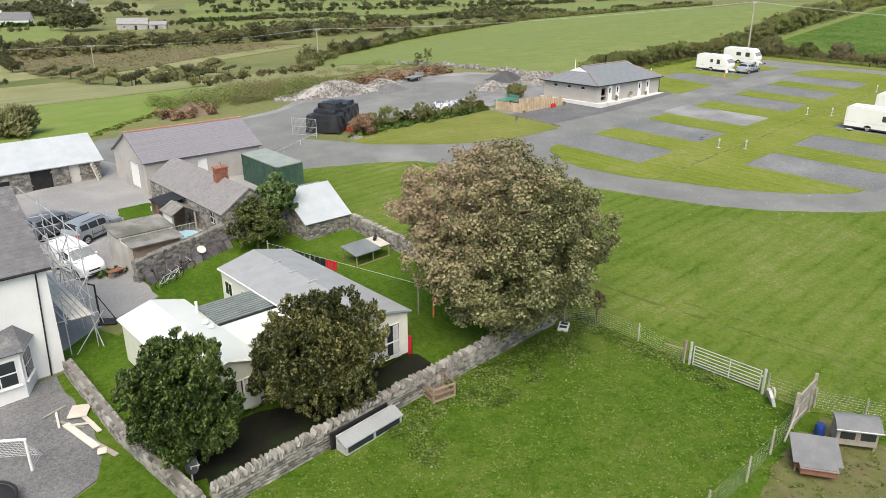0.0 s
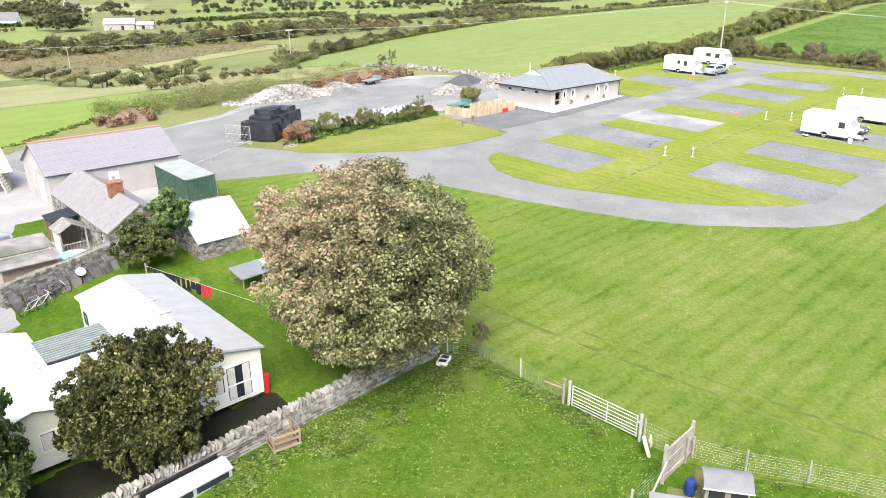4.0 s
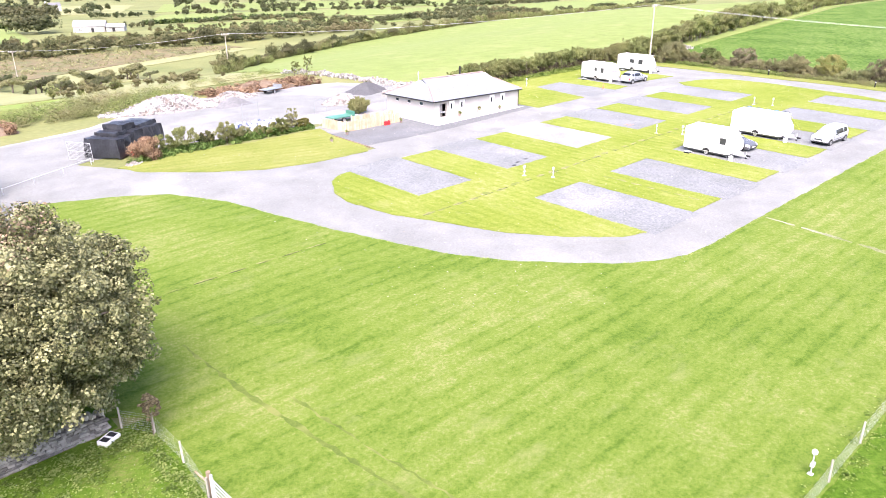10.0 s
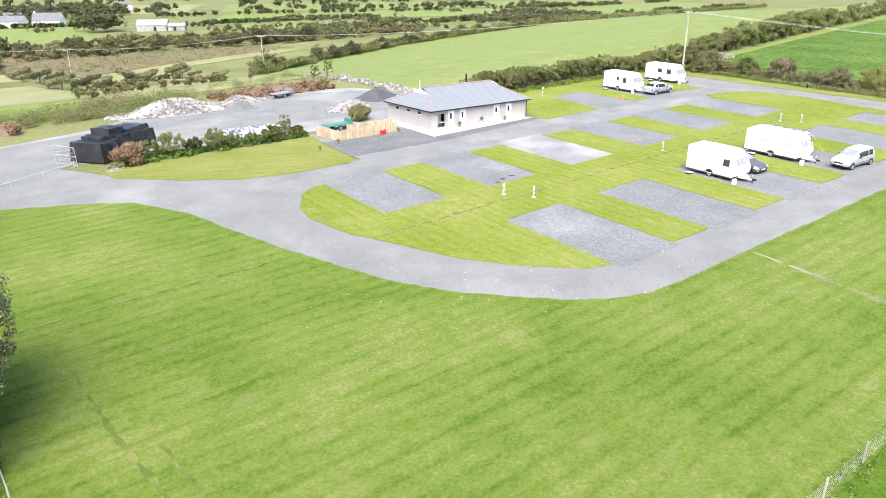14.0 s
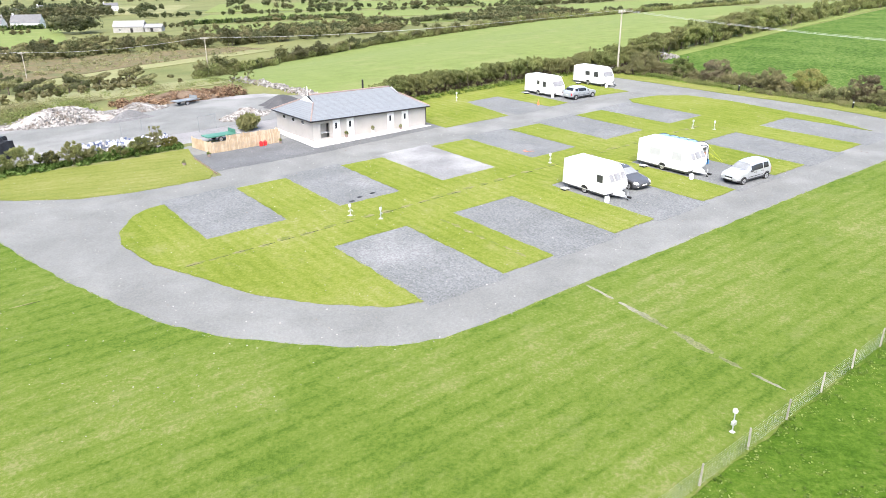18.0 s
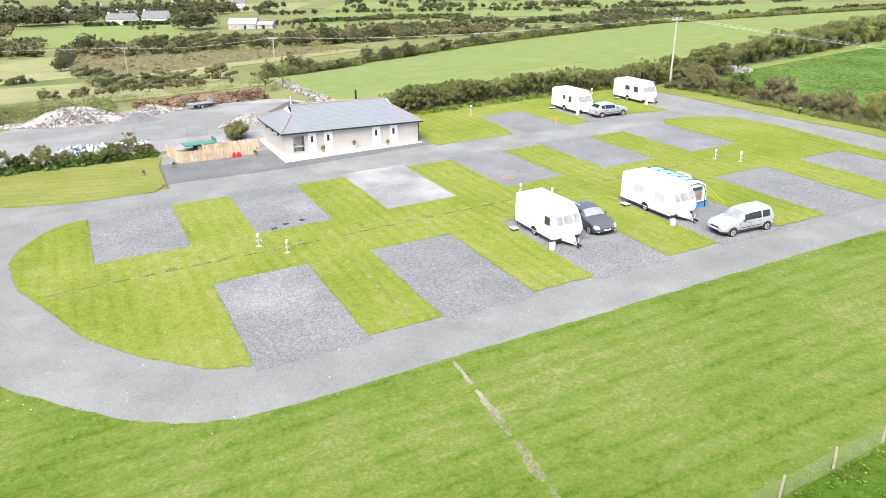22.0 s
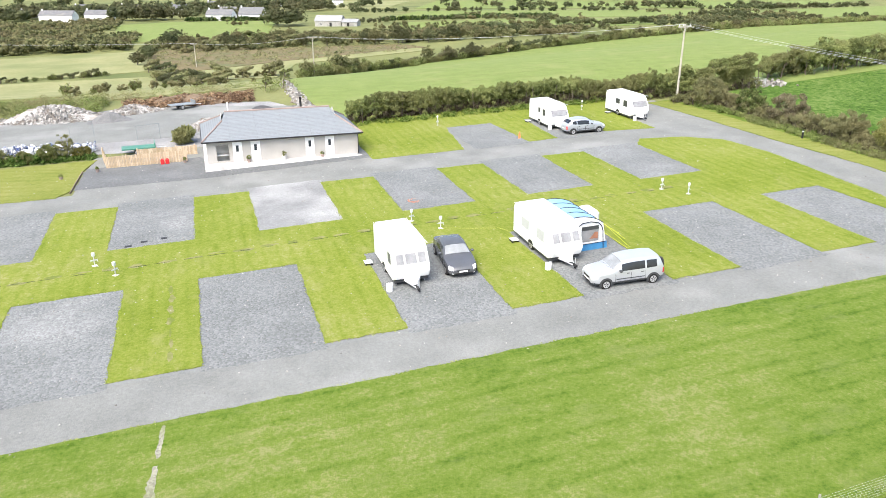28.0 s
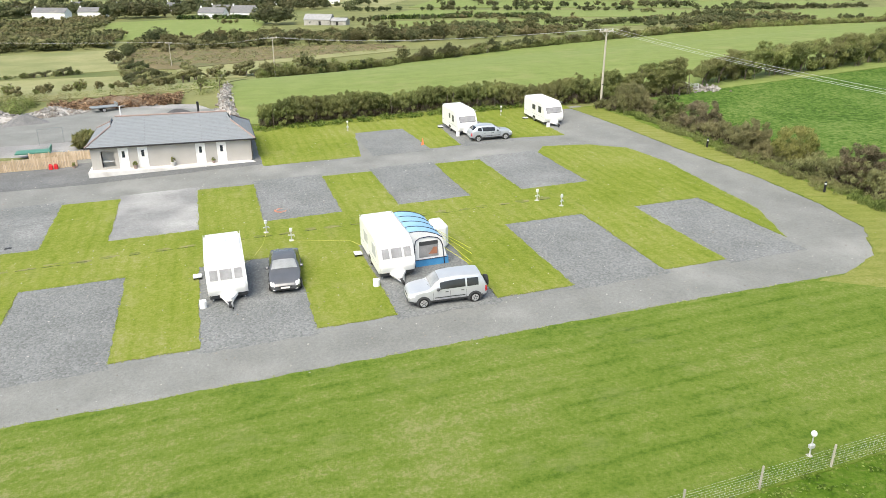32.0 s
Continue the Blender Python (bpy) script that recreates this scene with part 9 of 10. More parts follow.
def bicycle(x, y, turn, paint, label):
    e = thing("bicycle", label, "bicycle", x, y, turn, "bicycles by the wall")
    lean = Matrix.Rotation(radians(14), 4, "X")
    for cx in (-0.52, 0.52):
        bm = bmesh.new()
        n = 20
        ring = [Vector((cx + 0.33 * math.cos(i * math.tau / n), 0, 0.34 + 0.33 * math.sin(i * math.tau / n))) for i in range(n)]
        tube(bm, ring + ring[:2], 0.022, 5)
        w = part("tyre", bm, RUBBER, e, m=lean)
        sp = bmesh.new()
        for i in range(8):
            rod(sp, (cx, 0, 0.34), ring[int(i * n / 8)], 0.004, seg=3)
        tagged(part("spokes", sp, STEEL, w), kind="stuff")
    fr = bmesh.new()
    for p, q in (((-0.52, 0, 0.34), (-0.12, 0, 0.3)), ((-0.52, 0, 0.34), (-0.22, 0, 0.78)), ((-0.12, 0, 0.3), (-0.24, 0, 0.86)), ((-0.12, 0, 0.3), (0.35, 0, 0.75)), ((-0.22, 0, 0.76), (0.33, 0, 0.82)), ((0.52, 0, 0.34), (0.31, 0, 0.92))):
        rod(fr, p, q, 0.022, seg=6)
    part("frame", fr, paint, e, m=lean)
    part("saddle", boxed(-0.36, -0.12, -0.06, 0.06, 0.86, 0.92, 0.02), BLACK, e, m=lean)
    part("handlebar", rodded((0.32, -0.28, 0.95), (0.32, 0.28, 0.95), 0.015, seg=6), STEEL, e, m=lean)
    part("fork", rodded((0.52, 0.06, 0.34), (0.33, 0.03, 0.85), 0.014, seg=6), STEEL, e, m=lean)


bicycle(14.3, 40.7, 20, STEEL, "silver bicycle leaning near the wall")
bicycle(15.9, 41.8, 12, BLACK, "dark bicycle leaning near the wall")

bicycle(14.9, 41.0, 24, WHITE, "white bicycle leaning on another by the wall")

# bundles of old roofing slates and sheeted sacks leaning in a row along the garden wall
PURPLE_SLAB = material("stacked_slate", (0.075, 0.070, 0.076), (0.165, 0.155, 0.162), 3.0, 0.7, 0, 0.3, 20, (0.20, 0.19, 0.18), 0.66, 0.01, per_object=0.5)
rgs = random.Random(12)
for i in range(10):
    f = i / 9
    x, y = 13.85 + 6.0 * f, 41.78 + 1.93 * f
    e = thing("slate_stack", "bundle of dark old slates leaning on the garden wall", "slate stack", x, y, 18 + rgs.uniform(-16, 16), "slate stacks along the garden wall")
    h, wide, tip = rgs.uniform(0.8, 1.2), rgs.uniform(0.18, 0.27), rgs.uniform(-0.22, 0.22)
    for k in range(6):
        m = Matrix.Translation((rgs.uniform(-0.04, 0.04), -0.44 + k * 0.10, -0.04)) @ Matrix.Rotation(radians(-19 + 1.6 * k + rgs.uniform(-4, 4)), 4, "X") @ Matrix.Rotation(tip + rgs.uniform(-0.05, 0.05), 4, "Y")
        part("slab", boxed(-wide * rgs.uniform(0.8, 1.1), wide * rgs.uniform(0.8, 1.1), -0.042, 0.042, 0, h * (0.55 + 0.08 * k) + rgs.uniform(-0.07, 0.07), 0.012), PURPLE_SLAB, e, m=m)
board = part("board", rodded((0, 0, 0), (0, 0, 0.03), 0.3, seg=8), WOOD_PALE, m=Matrix.Translation((17.6, 42.7, gz(17.6, 42.7) + 0.82)) @ Matrix.Rotation(radians(40), 4, "X"))
tagged(board, "pale eight-sided board lying on the slate stacks", "board")


def basketball():
    e = thing("basketball_stand", "black basketball stand without a board in the yard", "basketball stand", 10.1, 38.3, -35)
    part("base", boxed(-0.5, 0.5, -0.35, 0.35, 0, 0.16, 0.05), BLACK, e)
    part("pole", rodded((-0.42, 0, 0.1), (-0.42, 0, 2.3), 0.05), BLACK, e)
    part("arm", rodded((-0.42, 0, 2.28), (-0.85, 0, 2.42), 0.045), BLACK, e)
    part("brace", rodded((0.45, 0, 0.12), (-0.42, 0, 1.75), 0.028), BLACK, e)


basketball()


def goal():
    e = thing("football_goal", "white folding football goal with net", "goal", 3.6, 27.9, -35)
    pts = {"a": (0, 0, 0), "b": (0, 0, 1.5), "c": (-2.4, 0, 0), "d": (-2.4, 0, 1.5), "g": (0, 1.0, 0), "h": (-2.4, 1.0, 0)}
    for p, q in ("ab", "cd", "bd", "ag", "ch", "gh", "bg", "dh"):
        part("tube", rodded(pts[p], pts[q], 0.055), WHITE, e)
    net = bmesh.new()
    for i in range(1, 16):
        f = i / 16
        rod(net, Vector(pts["b"]).lerp(Vector(pts["d"]), f), Vector(pts["g"]).lerp(Vector(pts["h"]), f), 0.006, seg=3)
    for i in range(1, 10):
        f = i / 10
        rod(net, Vector(pts["b"]).lerp(Vector(pts["g"]), f), Vector(pts["d"]).lerp(Vector(pts["h"]), f), 0.006, seg=3)
        rod(net, Vector(pts["b"]).lerp(Vector(pts["a"]), f), Vector(pts["b"]).lerp(Vector(pts["g"]), f), 0.006, seg=3)
    tagged(part("net", net, WHITE, e), kind="stuff")
    t = thing("trampoline", "black-rimmed round trampoline edge by the house", "trampoline", 1.6, 26.6)
    ring = bmesh.new()
    n = 28
    pr = [Vector((1.2 * math.cos(i * math.tau / n), 1.2 * math.sin(i * math.tau / n), 0.5)) for i in range(n)]
    tube(ring, pr + pr[:2], 0.05, 6)
    part("rim", ring, BLACK, t)
    for i in range(0, n, 7):
        part("leg", rodded(pr[i], pr[i] * 0.95 - Vector((0, 0, 0.5)), 0.025), STEEL, t)
    part("mat", rodded((0, 0, 0.46), (0, 0, 0.475), 1.12, seg=28), BLACK, t)


goal()

rng = random.Random(9)
for i, (x, y, a, l, w) in enumerate([(5.9, 28.2, 105, 3.6, 0.22), (5.7, 28.8, 100, 2.6, 0.3), (6.2, 30.6, 60, 1.0, 0.8), (5.6, 30.0, 120, 1.6, 0.12), (5.3, 30.6, 80, 1.4, 0.1), (5.9, 29.6, 150, 1.2, 0.1), (5.4, 31.4, 20, 1.1, 0.09), (6.3, 29.4, 95, 1.8, 0.2), (6.0, 27.1, 70, 0.4, 0.35)]):
    ob = part("plank", boxed(-l / 2, l / 2, -w / 2, w / 2, 0.06 + 0.03 * (i % 3), 0.11 + 0.03 * (i % 3), 0.006), WOOD_PALE if i % 3 else WOOD_POST, m=Matrix.Translation((x, y, gz(x, y))) @ Matrix.Rotation(radians(a), 4, "Z"))
    tagged(ob, "discarded pale board in a heap of building waste", "plank", "waste boards by the wall")


def satellite_dish():
    e = thing("satellite_dish", "grey satellite dish on a short pole by the wall", "satellite dish", 7.7, 22.2, -60)
    part("pole", rodded((0, 0, 0), (0, 0, 1.3), 0.03), STEEL, e)
    d = bmesh.new()
    bmesh.ops.create_uvsphere(d, u_segments=20, v_segments=10, radius=0.5)
    bmesh.ops.bisect_plane(d, geom=d.verts[:] + d.edges[:] + d.faces[:], plane_co=(0, 0, -0.36), plane_no=(0, 0, 1), clear_outer=True)
    part("reflector", d, DARKPAINT, e, m=Matrix.Translation((0, 0, 1.35)) @ Matrix.Rotation(radians(60), 4, "Y") @ Matrix.Translation((0, 0, 0.42)))
    part("arm", rodded((0, 0, 1.3), (0.42, 0, 1.5), 0.015), STEEL, e)


satellite_dish()


def red_bench():
    e = thing("planter_bench", "small rust-red bench with plant pots by the shed", "bench", 12.6, 44.2, 20)
    part("seat", boxed(-0.5, 0.5, -0.25, 0.25, 0.4, 0.46, 0.01), BRICK, e)
    for x in (-0.42, 0.42):
        part("leg", boxed(x - 0.05, x + 0.05, -0.2, 0.2, 0, 0.4, 0.01), WOOD_OLD, e)
    for i in range(4):
        p, rr = clumped((-0.5 + 0.4 * i, 0.7 - 0.2 * i, 0.25), (0.25, 0.25, 0.25), 8, i, radius=0.4)
        ob = new("plant", leaf_mesh("plant", p, rr, 120, 0.09, WEED, i))
        ob.parent = e


red_bench()

# ---- rubble yard ----
def mound(name, label, cx, cy, rx, ry, h, mat, seed=1, category="heap", rough=0.25, turn=0.0):
    rng = np.random.default_rng(seed)
    bm = bmesh.new()
    n, k = 26, 9
    c, s = math.cos(turn), math.sin(turn)
    rings = []
    for j in range(k + 1):
        f = j / k
        ring = []
        for i in range(n):
            a = i * math.tau / n
            lump = 1 + 0.16 * math.sin(3 * a + seed) + 0.08 * math.sin(7 * a + seed * 2)
            x0, y0 = rx * f * lump * math.cos(a), ry * f * lump * math.sin(a)
            x, y = cx + x0 * c - y0 * s, cy + x0 * s + y0 * c
            z = h * (0.5 + 0.5 * math.cos(math.pi * min(1, f))) * (1 + rough * (noise.noise((x * 0.6, y * 0.6, seed)) + 0.5 * rng.uniform(-0.4, 0.4)))
            ring.append(bm.verts.new((x, y, gz(x, y) + (z if f < 1 else -0.1))))
            if j == 0:
                break
        rings.append(ring)
    for i in range(n):
        bm.faces.new((rings[0][0], rings[1][i], rings[1][(i + 1) % n]))
    for r, q in zip(rings[1:], rings[2:]):
        for i in range(n):
            bm.faces.new((r[i], q[i], q[(i + 1) % n], r[(i + 1) % n]))
    return tagged(part(name, bm, mat, smooth_faces=False), label, category)


def rubble_heap(label, cx, cy, rx, ry, h, count, size, seed, turn=0.0, mat=None):
    mound("rubble_heap", label, cx, cy, rx, ry, h, mat or RUBBLE, seed, "rubble", 0.35, turn)
    rng = np.random.default_rng(seed + 50)
    items = []
    c, s = math.cos(turn), math.sin(turn)
    for i in range(count):
        f, a = rng.random() ** 0.55 * 1.1, rng.random() * math.tau
        x0, y0 = rx * f * math.cos(a), ry * f * math.sin(a)
        x, y = cx + x0 * c - y0 * s, cy + x0 * s + y0 * c
        z = h * (0.5 + 0.5 * math.cos(math.pi * min(1, f))) + 0.02
        d = size * (0.35 + 1.0 * rng.random() ** 2.5)
        items.append(((x, y, gz(x, y) + z), (d, d * rng.uniform(0.5, 0.9), d * rng.uniform(0.4, 0.8)), tuple(rng.uniform(0, 3, 3))))
    tagged(joined_stones("loose_stones", items, RUBBLE, None, seed), "broken pale stones strewn over the heap", "rubble", kind="stuff")


rubble_heap("long heap of pale broken stone and rubble", 57.5, 86.0, 7.8, 3.0, 1.7, 3200, 0.38, 3, -0.3)
rubble_heap("small heap of white stones at the hedge end", 44.2, 62.2, 0.9, 0.6, 0.25, 90, 0.26, 14, 0.4)
rubble_heap("heap of pale rubble and earth", 66.5, 86.6, 4.0, 2.2, 0.9, 1200, 0.32, 4, 0.2)
rubble_heap("heap of pale stone beside the wash house", 75.6, 72.5, 3.2, 2.0, 0.9, 1000, 0.32, 5, 0.3)
rubble_heap("heap of pale stone along the field wall", 84.3, 71.5, 4.2, 2.0, 1.0, 1300, 0.34, 6, 0.9)
rubble_heap("low heap of builders' waste behind the hedge", 59.8, 65.8, 4.4, 1.3, 0.6, 1000, 0.28, 7, -0.05)
mound("gravel_mound", "heap of dark grey gravel", 82.0, 75.8, 3.4, 2.8, 1.3, DARKGRAVEL, 8, "gravel heap", 0.05)
mound("gravel_mound", "low grey gravel heap beside the rubble", 64.2, 81.5, 3.0, 2.0, 1.1, SLAG, 9, "gravel heap", 0.05)
mound("spoil_mound", "brown heap of earth and dead brambles", 36.8, 87.5, 3.6, 2.2, 1.3, EARTH, 10, "earth heap", 0.5)
mound("spoil_mound", "reddish spoil heap overgrown with dock", 73.5, 91.0, 8.5, 3.2, 1.2, EARTH, 11, "earth heap", 0.5, 0.05)


def scatter_plants(name, label, spots, mat, leaf, leaves, seed, category="plants", kind="stuff", up=0.9, squash=0.8):
    """Low plants: spots of (x, y, radius, height)."""
    rng = np.random.default_rng(seed)
    c = [(x, y, gz(x, y) + h * rng.uniform(0.3, 0.75)) for x, y, r, h in spots]
    r = [r for _, _, r, _ in spots]
    return tagged(new(name, leaf_mesh(name, c, r, leaves, leaf, mat, seed, squash, up=up, jitter=0.5)), label, category, kind=kind)


def spots_in(x0, x1, y0, y1, n, r, h, seed, inside=None):
    rng = np.random.default_rng(seed)
    out = []
    while len(out) < n:
        x, y = rng.uniform(x0, x1), rng.uniform(y0, y1)
        if inside is None or inside(x, y):
            out.append((x, y, r * rng.uniform(0.6, 1.5), h * rng.uniform(0.5, 1.5)))
    return out


scatter_plants("dock_and_bracken", "rusty dead dock and bracken on the spoil heap", [(x, y, r, h + 0.7 * max(0, 1 - abs(y - 91) / 4)) for x, y, r, h in spots_in(65, 82, 87.5, 95, 210, 0.5, 0.5, 31)], RUSTY, 0.2, 9000, 31)
scatter_plants("brambles", "green brambles and nettles on rough ground", spots_in(37, 62, 88, 101, 190, 0.95, 1.15, 32, lambda x, y: y > 88 - 0.2 * (x - 50)), BRAMBLE, 0.14, 30000, 32, up=1.2)
scatter_plants("dead_brambles", "brown dead brambles on the earth heap", [(x, y, r, h + 0.6) for x, y, r, h in spots_in(33.5, 40, 85.5, 89.8, 45, 0.5, 0.5, 33)], RUSTY, 0.2, 2600, 33)
scatter_plants("rough_scrub", "tawny scrub between the rubble and the fields", spots_in(40, 90, 96, 118, 190, 0.75, 0.55, 34, lambda x, y: y > 98 + 0.1 * (62 - x) and y < 112 + 0.1 * (x - 40)), BRAMBLE, 0.12, 18000, 34, up=1.2)
scatter_plants("nettles", "nettles and docks at the foot of the hedge", spots_in(43.5, 64.5, 62.2, 63.2, 90, 0.3, 0.35, 35), WEED, 0.15, 3200, 35)
scatter_plants("verge_plants", "tufts along the foot of the north hedge", spots_in(90, 130, 65.0, 66.6, 260, 0.4, 0.3, 36), TUFT, 0.14, 9000, 36)
bush_line("round_bush", "round twiggy bush behind the timber fence", [(72.3, 65.2), (73.6, 65.4)], 1.6, 2.0, HEDGE, 14, 0.2, 1400, 37, 0.4, 0.6, category="bush")
bush_line("lane_bush", "large dry-looking bush beside the lane", [(16.5, 92), (20, 93)], 3.2, 3.4, SCRUB, 12, 0.3, 1100, 38, 0.5, 0.9, category="bush")
for i, (x, y, h) in enumerate(((84.6, 99.6, 2.6), (87.4, 100.2, 3.4))):
    tree("hawthorn_sapling", "small windblown hawthorn by the field wall", x, y, h, (0.8, 0.8), 30, 2600, 0.1, HEDGE, 0.08, 0.9, 60 + i, (0.4, 0), 3)


def covered_stack():
    """Stacked bales and machines under black sheeting."""
    e = thing("sheeted_stack", "stack of farm goods wrapped in black sheeting", "covered stack", 45.6, 68.7, 38)
    rngl = random.Random(4)
    for n, (x0, x1, y0, y1, z0, z1) in enumerate(((-3.8, -0.8, -2.0, 1.9, 0, 1.95), (-1.2, 2.4, -1.8, 2.0, 0, 2.15), (1.8, 4.7, -1.8, 1.9, 0, 2.05), (-2.8, -0.9, -1.2, 1.3, 1.75, 2.3), (-1.3, 0.8, -1.0, 1.2, 1.9, 2.85), (0.9, 4.3, -1.3, 1.5, 1.8, 2.45))):
        bm = bmesh.new()
        box(bm, x0, x1, y0, y1, z0, z1)
        bmesh.ops.subdivide_edges(bm, edges=bm.edges[:], cuts=9, use_grid_fill=True)
        cx, cy = (x0 + x1) / 2, (y0 + y1) / 2
        for v in bm.verts:
            if v.co.z > z0 + 0.05:
                f = (v.co.z - z0) / (z1 - z0)
                ex = max(abs(v.co.x - cx) / (x1 - x0), abs(v.co.y - cy) / (y1 - y0)) * 2
                v.co.x = cx + (v.co.x - cx) * (1 - 0.06 * f * f)
                v.co.y = cy + (v.co.y - cy) * (1 - 0.06 * f * f)
                v.co.z -= 0.12 * (z1 - z0) * max(0, ex - 0.7) * f
            q = Vector((v.co.x * 2.2, v.co.y * 2.2, v.co.z * 0.8))
            v.co += Vector((noise.noise(q + Vector((n * 9, 0, 0))), noise.noise(q + Vector((0, 7, n * 5))), 0.5 * noise.noise(q + Vector((3, 1, n))))) * 0.24
        part("sheeted_bale", bm, SHEETING, e, smooth_faces=True)
    pnl = thing("mesh_panel", "leaning steel mesh fence panel", "fence panel", 41.6, 65.9, 118)
    for x in (0, 3.0):
        part("tube", rodded((x, 0, 0), (x, 0.1, 1.9), 0.025), STEEL, pnl)
    for z in (0.1, 1.0, 1.9):
        part("tube", rodded((0, z * 0.05, z), (3.0, z * 0.05, z), 0.02), STEEL, pnl)
    net = bmesh.new()
    for i in range(1, 20):
        rod(net, (3 * i / 20, 0, 0.1), (3 * i / 20, 0.1, 1.9), 0.008, seg=3)
    tagged(part("mesh", net, STEEL, pnl), kind="stuff")
    r = thing("red_implement", "red farm implement beside the sheeted stack", "farm implement", 46.0, 65.5, 35)
    for i in range(3):
        part("beam", boxed(-0.9, 0.9, -0.3 + i * 0.3, -0.2 + i * 0.3, 0.35, 0.47, 0.02), RED, r)
    for x in (-0.7, 0.7):
        part("leg", boxed(x - 0.05, x + 0.05, -0.3, 0.4, 0, 0.35, 0.01), RED, r)


covered_stack()

YELLOWCABLE = material("yellow_cable", (0.45, 0.42, 0.08), (0.55, 0.52, 0.13), 3.0, 0.5, 0, 0.0, 20)

# fly-tipped odds and ends behind the hedge and on the rubble yard
def site_panel(x, y, turn):
    e = thing("site_fence_panel", "grey mesh site fence panel standing on the rubble yard", "fence panel", x, y, turn, "site fence panels")
    for xx in (0, 2.4):
        part("tube", rodded((xx, 0, 0), (xx, 0, 1.8), 0.02), TIN_GREY, e)
    for z in (0.05, 1.8):
        part("tube", rodded((0, 0, z), (2.4, 0, z), 0.02), TIN_GREY, e)
    net = bmesh.new()
    for i in range(1, 16):
        rod(net, (0.15 * i, 0, 0.05), (0.15 * i, 0, 1.8), 0.003, seg=3)
    for i in range(1, 6):
        rod(net, (0, 0, 0.3 * i), (2.4, 0, 0.3 * i), 0.003, seg=3)
    tagged(part("mesh", net, TIN_GREY, e), kind="stuff")


site_panel(61.0, 72.5, 10)
site_panel(68.2, 67.8, 20)


def trailer(x, y, turn, mat, label):
    e = thing("flat_trailer", label, "trailer", x, y, turn)
    part("bed", boxed(-1.6, 1.6, -0.8, 0.8, 0.55, 0.68, 0.02), mat, e)
    part("headboard", boxed(1.5, 1.6, -0.8, 0.8, 0.68, 1.1, 0.02), mat, e)
    part("drawbar", rodded((1.6, 0, 0.5), (2.6, 0, 0.45), 0.05), STEEL, e)
    for s in (-1, 1):
        wheel(e, -0.2, s * 0.85, 0.3, 0.18, s)


trailer(72.6, 86.2, 20, TIN_GREY, "grey flat trailer on the rubble yard")
trailer(68.6, 62.9, 5, GREENMETAL, "green painted trough behind the timber fence")
rngb = random.Random(21)
waste = [((rngb.uniform(55.8, 64.2), 65.8 + rngb.gauss(0, 0.55), gz(60, 65.8) + rngb.uniform(0.25, 0.95)), (rngb.uniform(0.12, 0.5), rngb.uniform(0.1, 0.35), rngb.uniform(0.04, 0.25)), (rngb.random() * 3, rngb.random() * 3, rngb.random() * 3)) for i in range(420)]
WASTE = material("builders_waste", (0.10, 0.13, 0.22), (0.68, 0.69, 0.71), 3.0, 0.7, 0, 0.1, 20, (0.35, 0.33, 0.30), 0.64, 0.01, island=0.9)
tagged(joined_stones("dumped_waste", waste, WASTE, None, 9), "scraps of white and blue builders' waste on the heap", "waste", kind="stuff")
for i in range(14):
    x, y = rngb.uniform(56, 64), rngb.uniform(64.8, 66.6)
    m = [BLUE, WHITE, AWNING_GREY, CONCRETE, WHITE][i % 5]
    ob = part("rubbish_sack", boxed(-0.4, 0.4, -0.3, 0.3, 0.3, 0.95, 0.16), m, m=Matrix.Translation((x, y, gz(x, y))) @ Matrix.Rotation(rngb.uniform(0, 3), 4, "Z"))
    tagged(ob, "stuffed building sack dumped on the waste heap", "sack", "sacks on the waste heap")
cone = thing("traffic_cone", "faded orange traffic cone at the pitch corner", "cone", 106.0, 52.6)
part("base", boxed(-0.2, 0.2, -0.2, 0.2, 0, 0.05, 0.01), ORANGE, cone)
part("body", rodded((0, 0, 0.05), (0, 0, 0.7), 0.15, 0.03, 14), ORANGE, cone)
can = thing("watering_can", "two red fuel cans by the timber fence", "can", 71.2, 57.3)
for s in (-0.22, 0.22):
    part("can", boxed(s - 0.17, s + 0.17, -0.13, 0.13, 0, 0.5, 0.05), RED, can)
    part("handle", boxed(s - 0.1, s + 0.1, -0.03, 0.03, 0.52, 0.58, 0.01), RED, can)
for x, y in ((73.0, 57.0), (65.3, 56.9), (62.4, 55.6)):
    plant_pot(x, y, gz(x, y), 0.17, 0.3, int(x))
for x, y in ((70.3, 36.4), (71.6, 36.6), (69.3, 35.9)):
    ob = part("drain_cover", boxed(-0.22, 0.22, -0.16, 0.16, 0.03, 0.06, 0.01), BLACK, m=Matrix.Translation((x, y, gz(x, y) + 0.02)))
    tagged(ob, "small black cover lying on the gravel pitch", "cover")
hose = tube(bmesh.new(), [(90.2 + (0.5 + 0.06 * math.sin(3 * t)) * math.cos(t), 37.4 + 0.4 * math.sin(t) + 0.02 * t, gz(90, 37.5) + 0.06 + 0.001 * t) for t in [i * 0.32 for i in range(61)]], 0.008)
tagged(part("hose", hose, ORANGE), "coiled orange hook-up cable on the gravel pitch", "cable")

for pts in ([(90.2, 31.0), (92.0, 30.2), (94.0, 29.4), (94.5, 28.4)], [(88.7, 33.2), (88.3, 31.0), (87.4, 28.6), (86.6, 27.8)]):
    cb = tube(bmesh.new(), [(x, y, gz(x, y) + 0.1) for x, y in pts], 0.007, 5)
    tagged(part("cable", cb, YELLOWCABLE), "yellow-green hook-up cable trailing over the lawn", "cable", "hook-up cables")

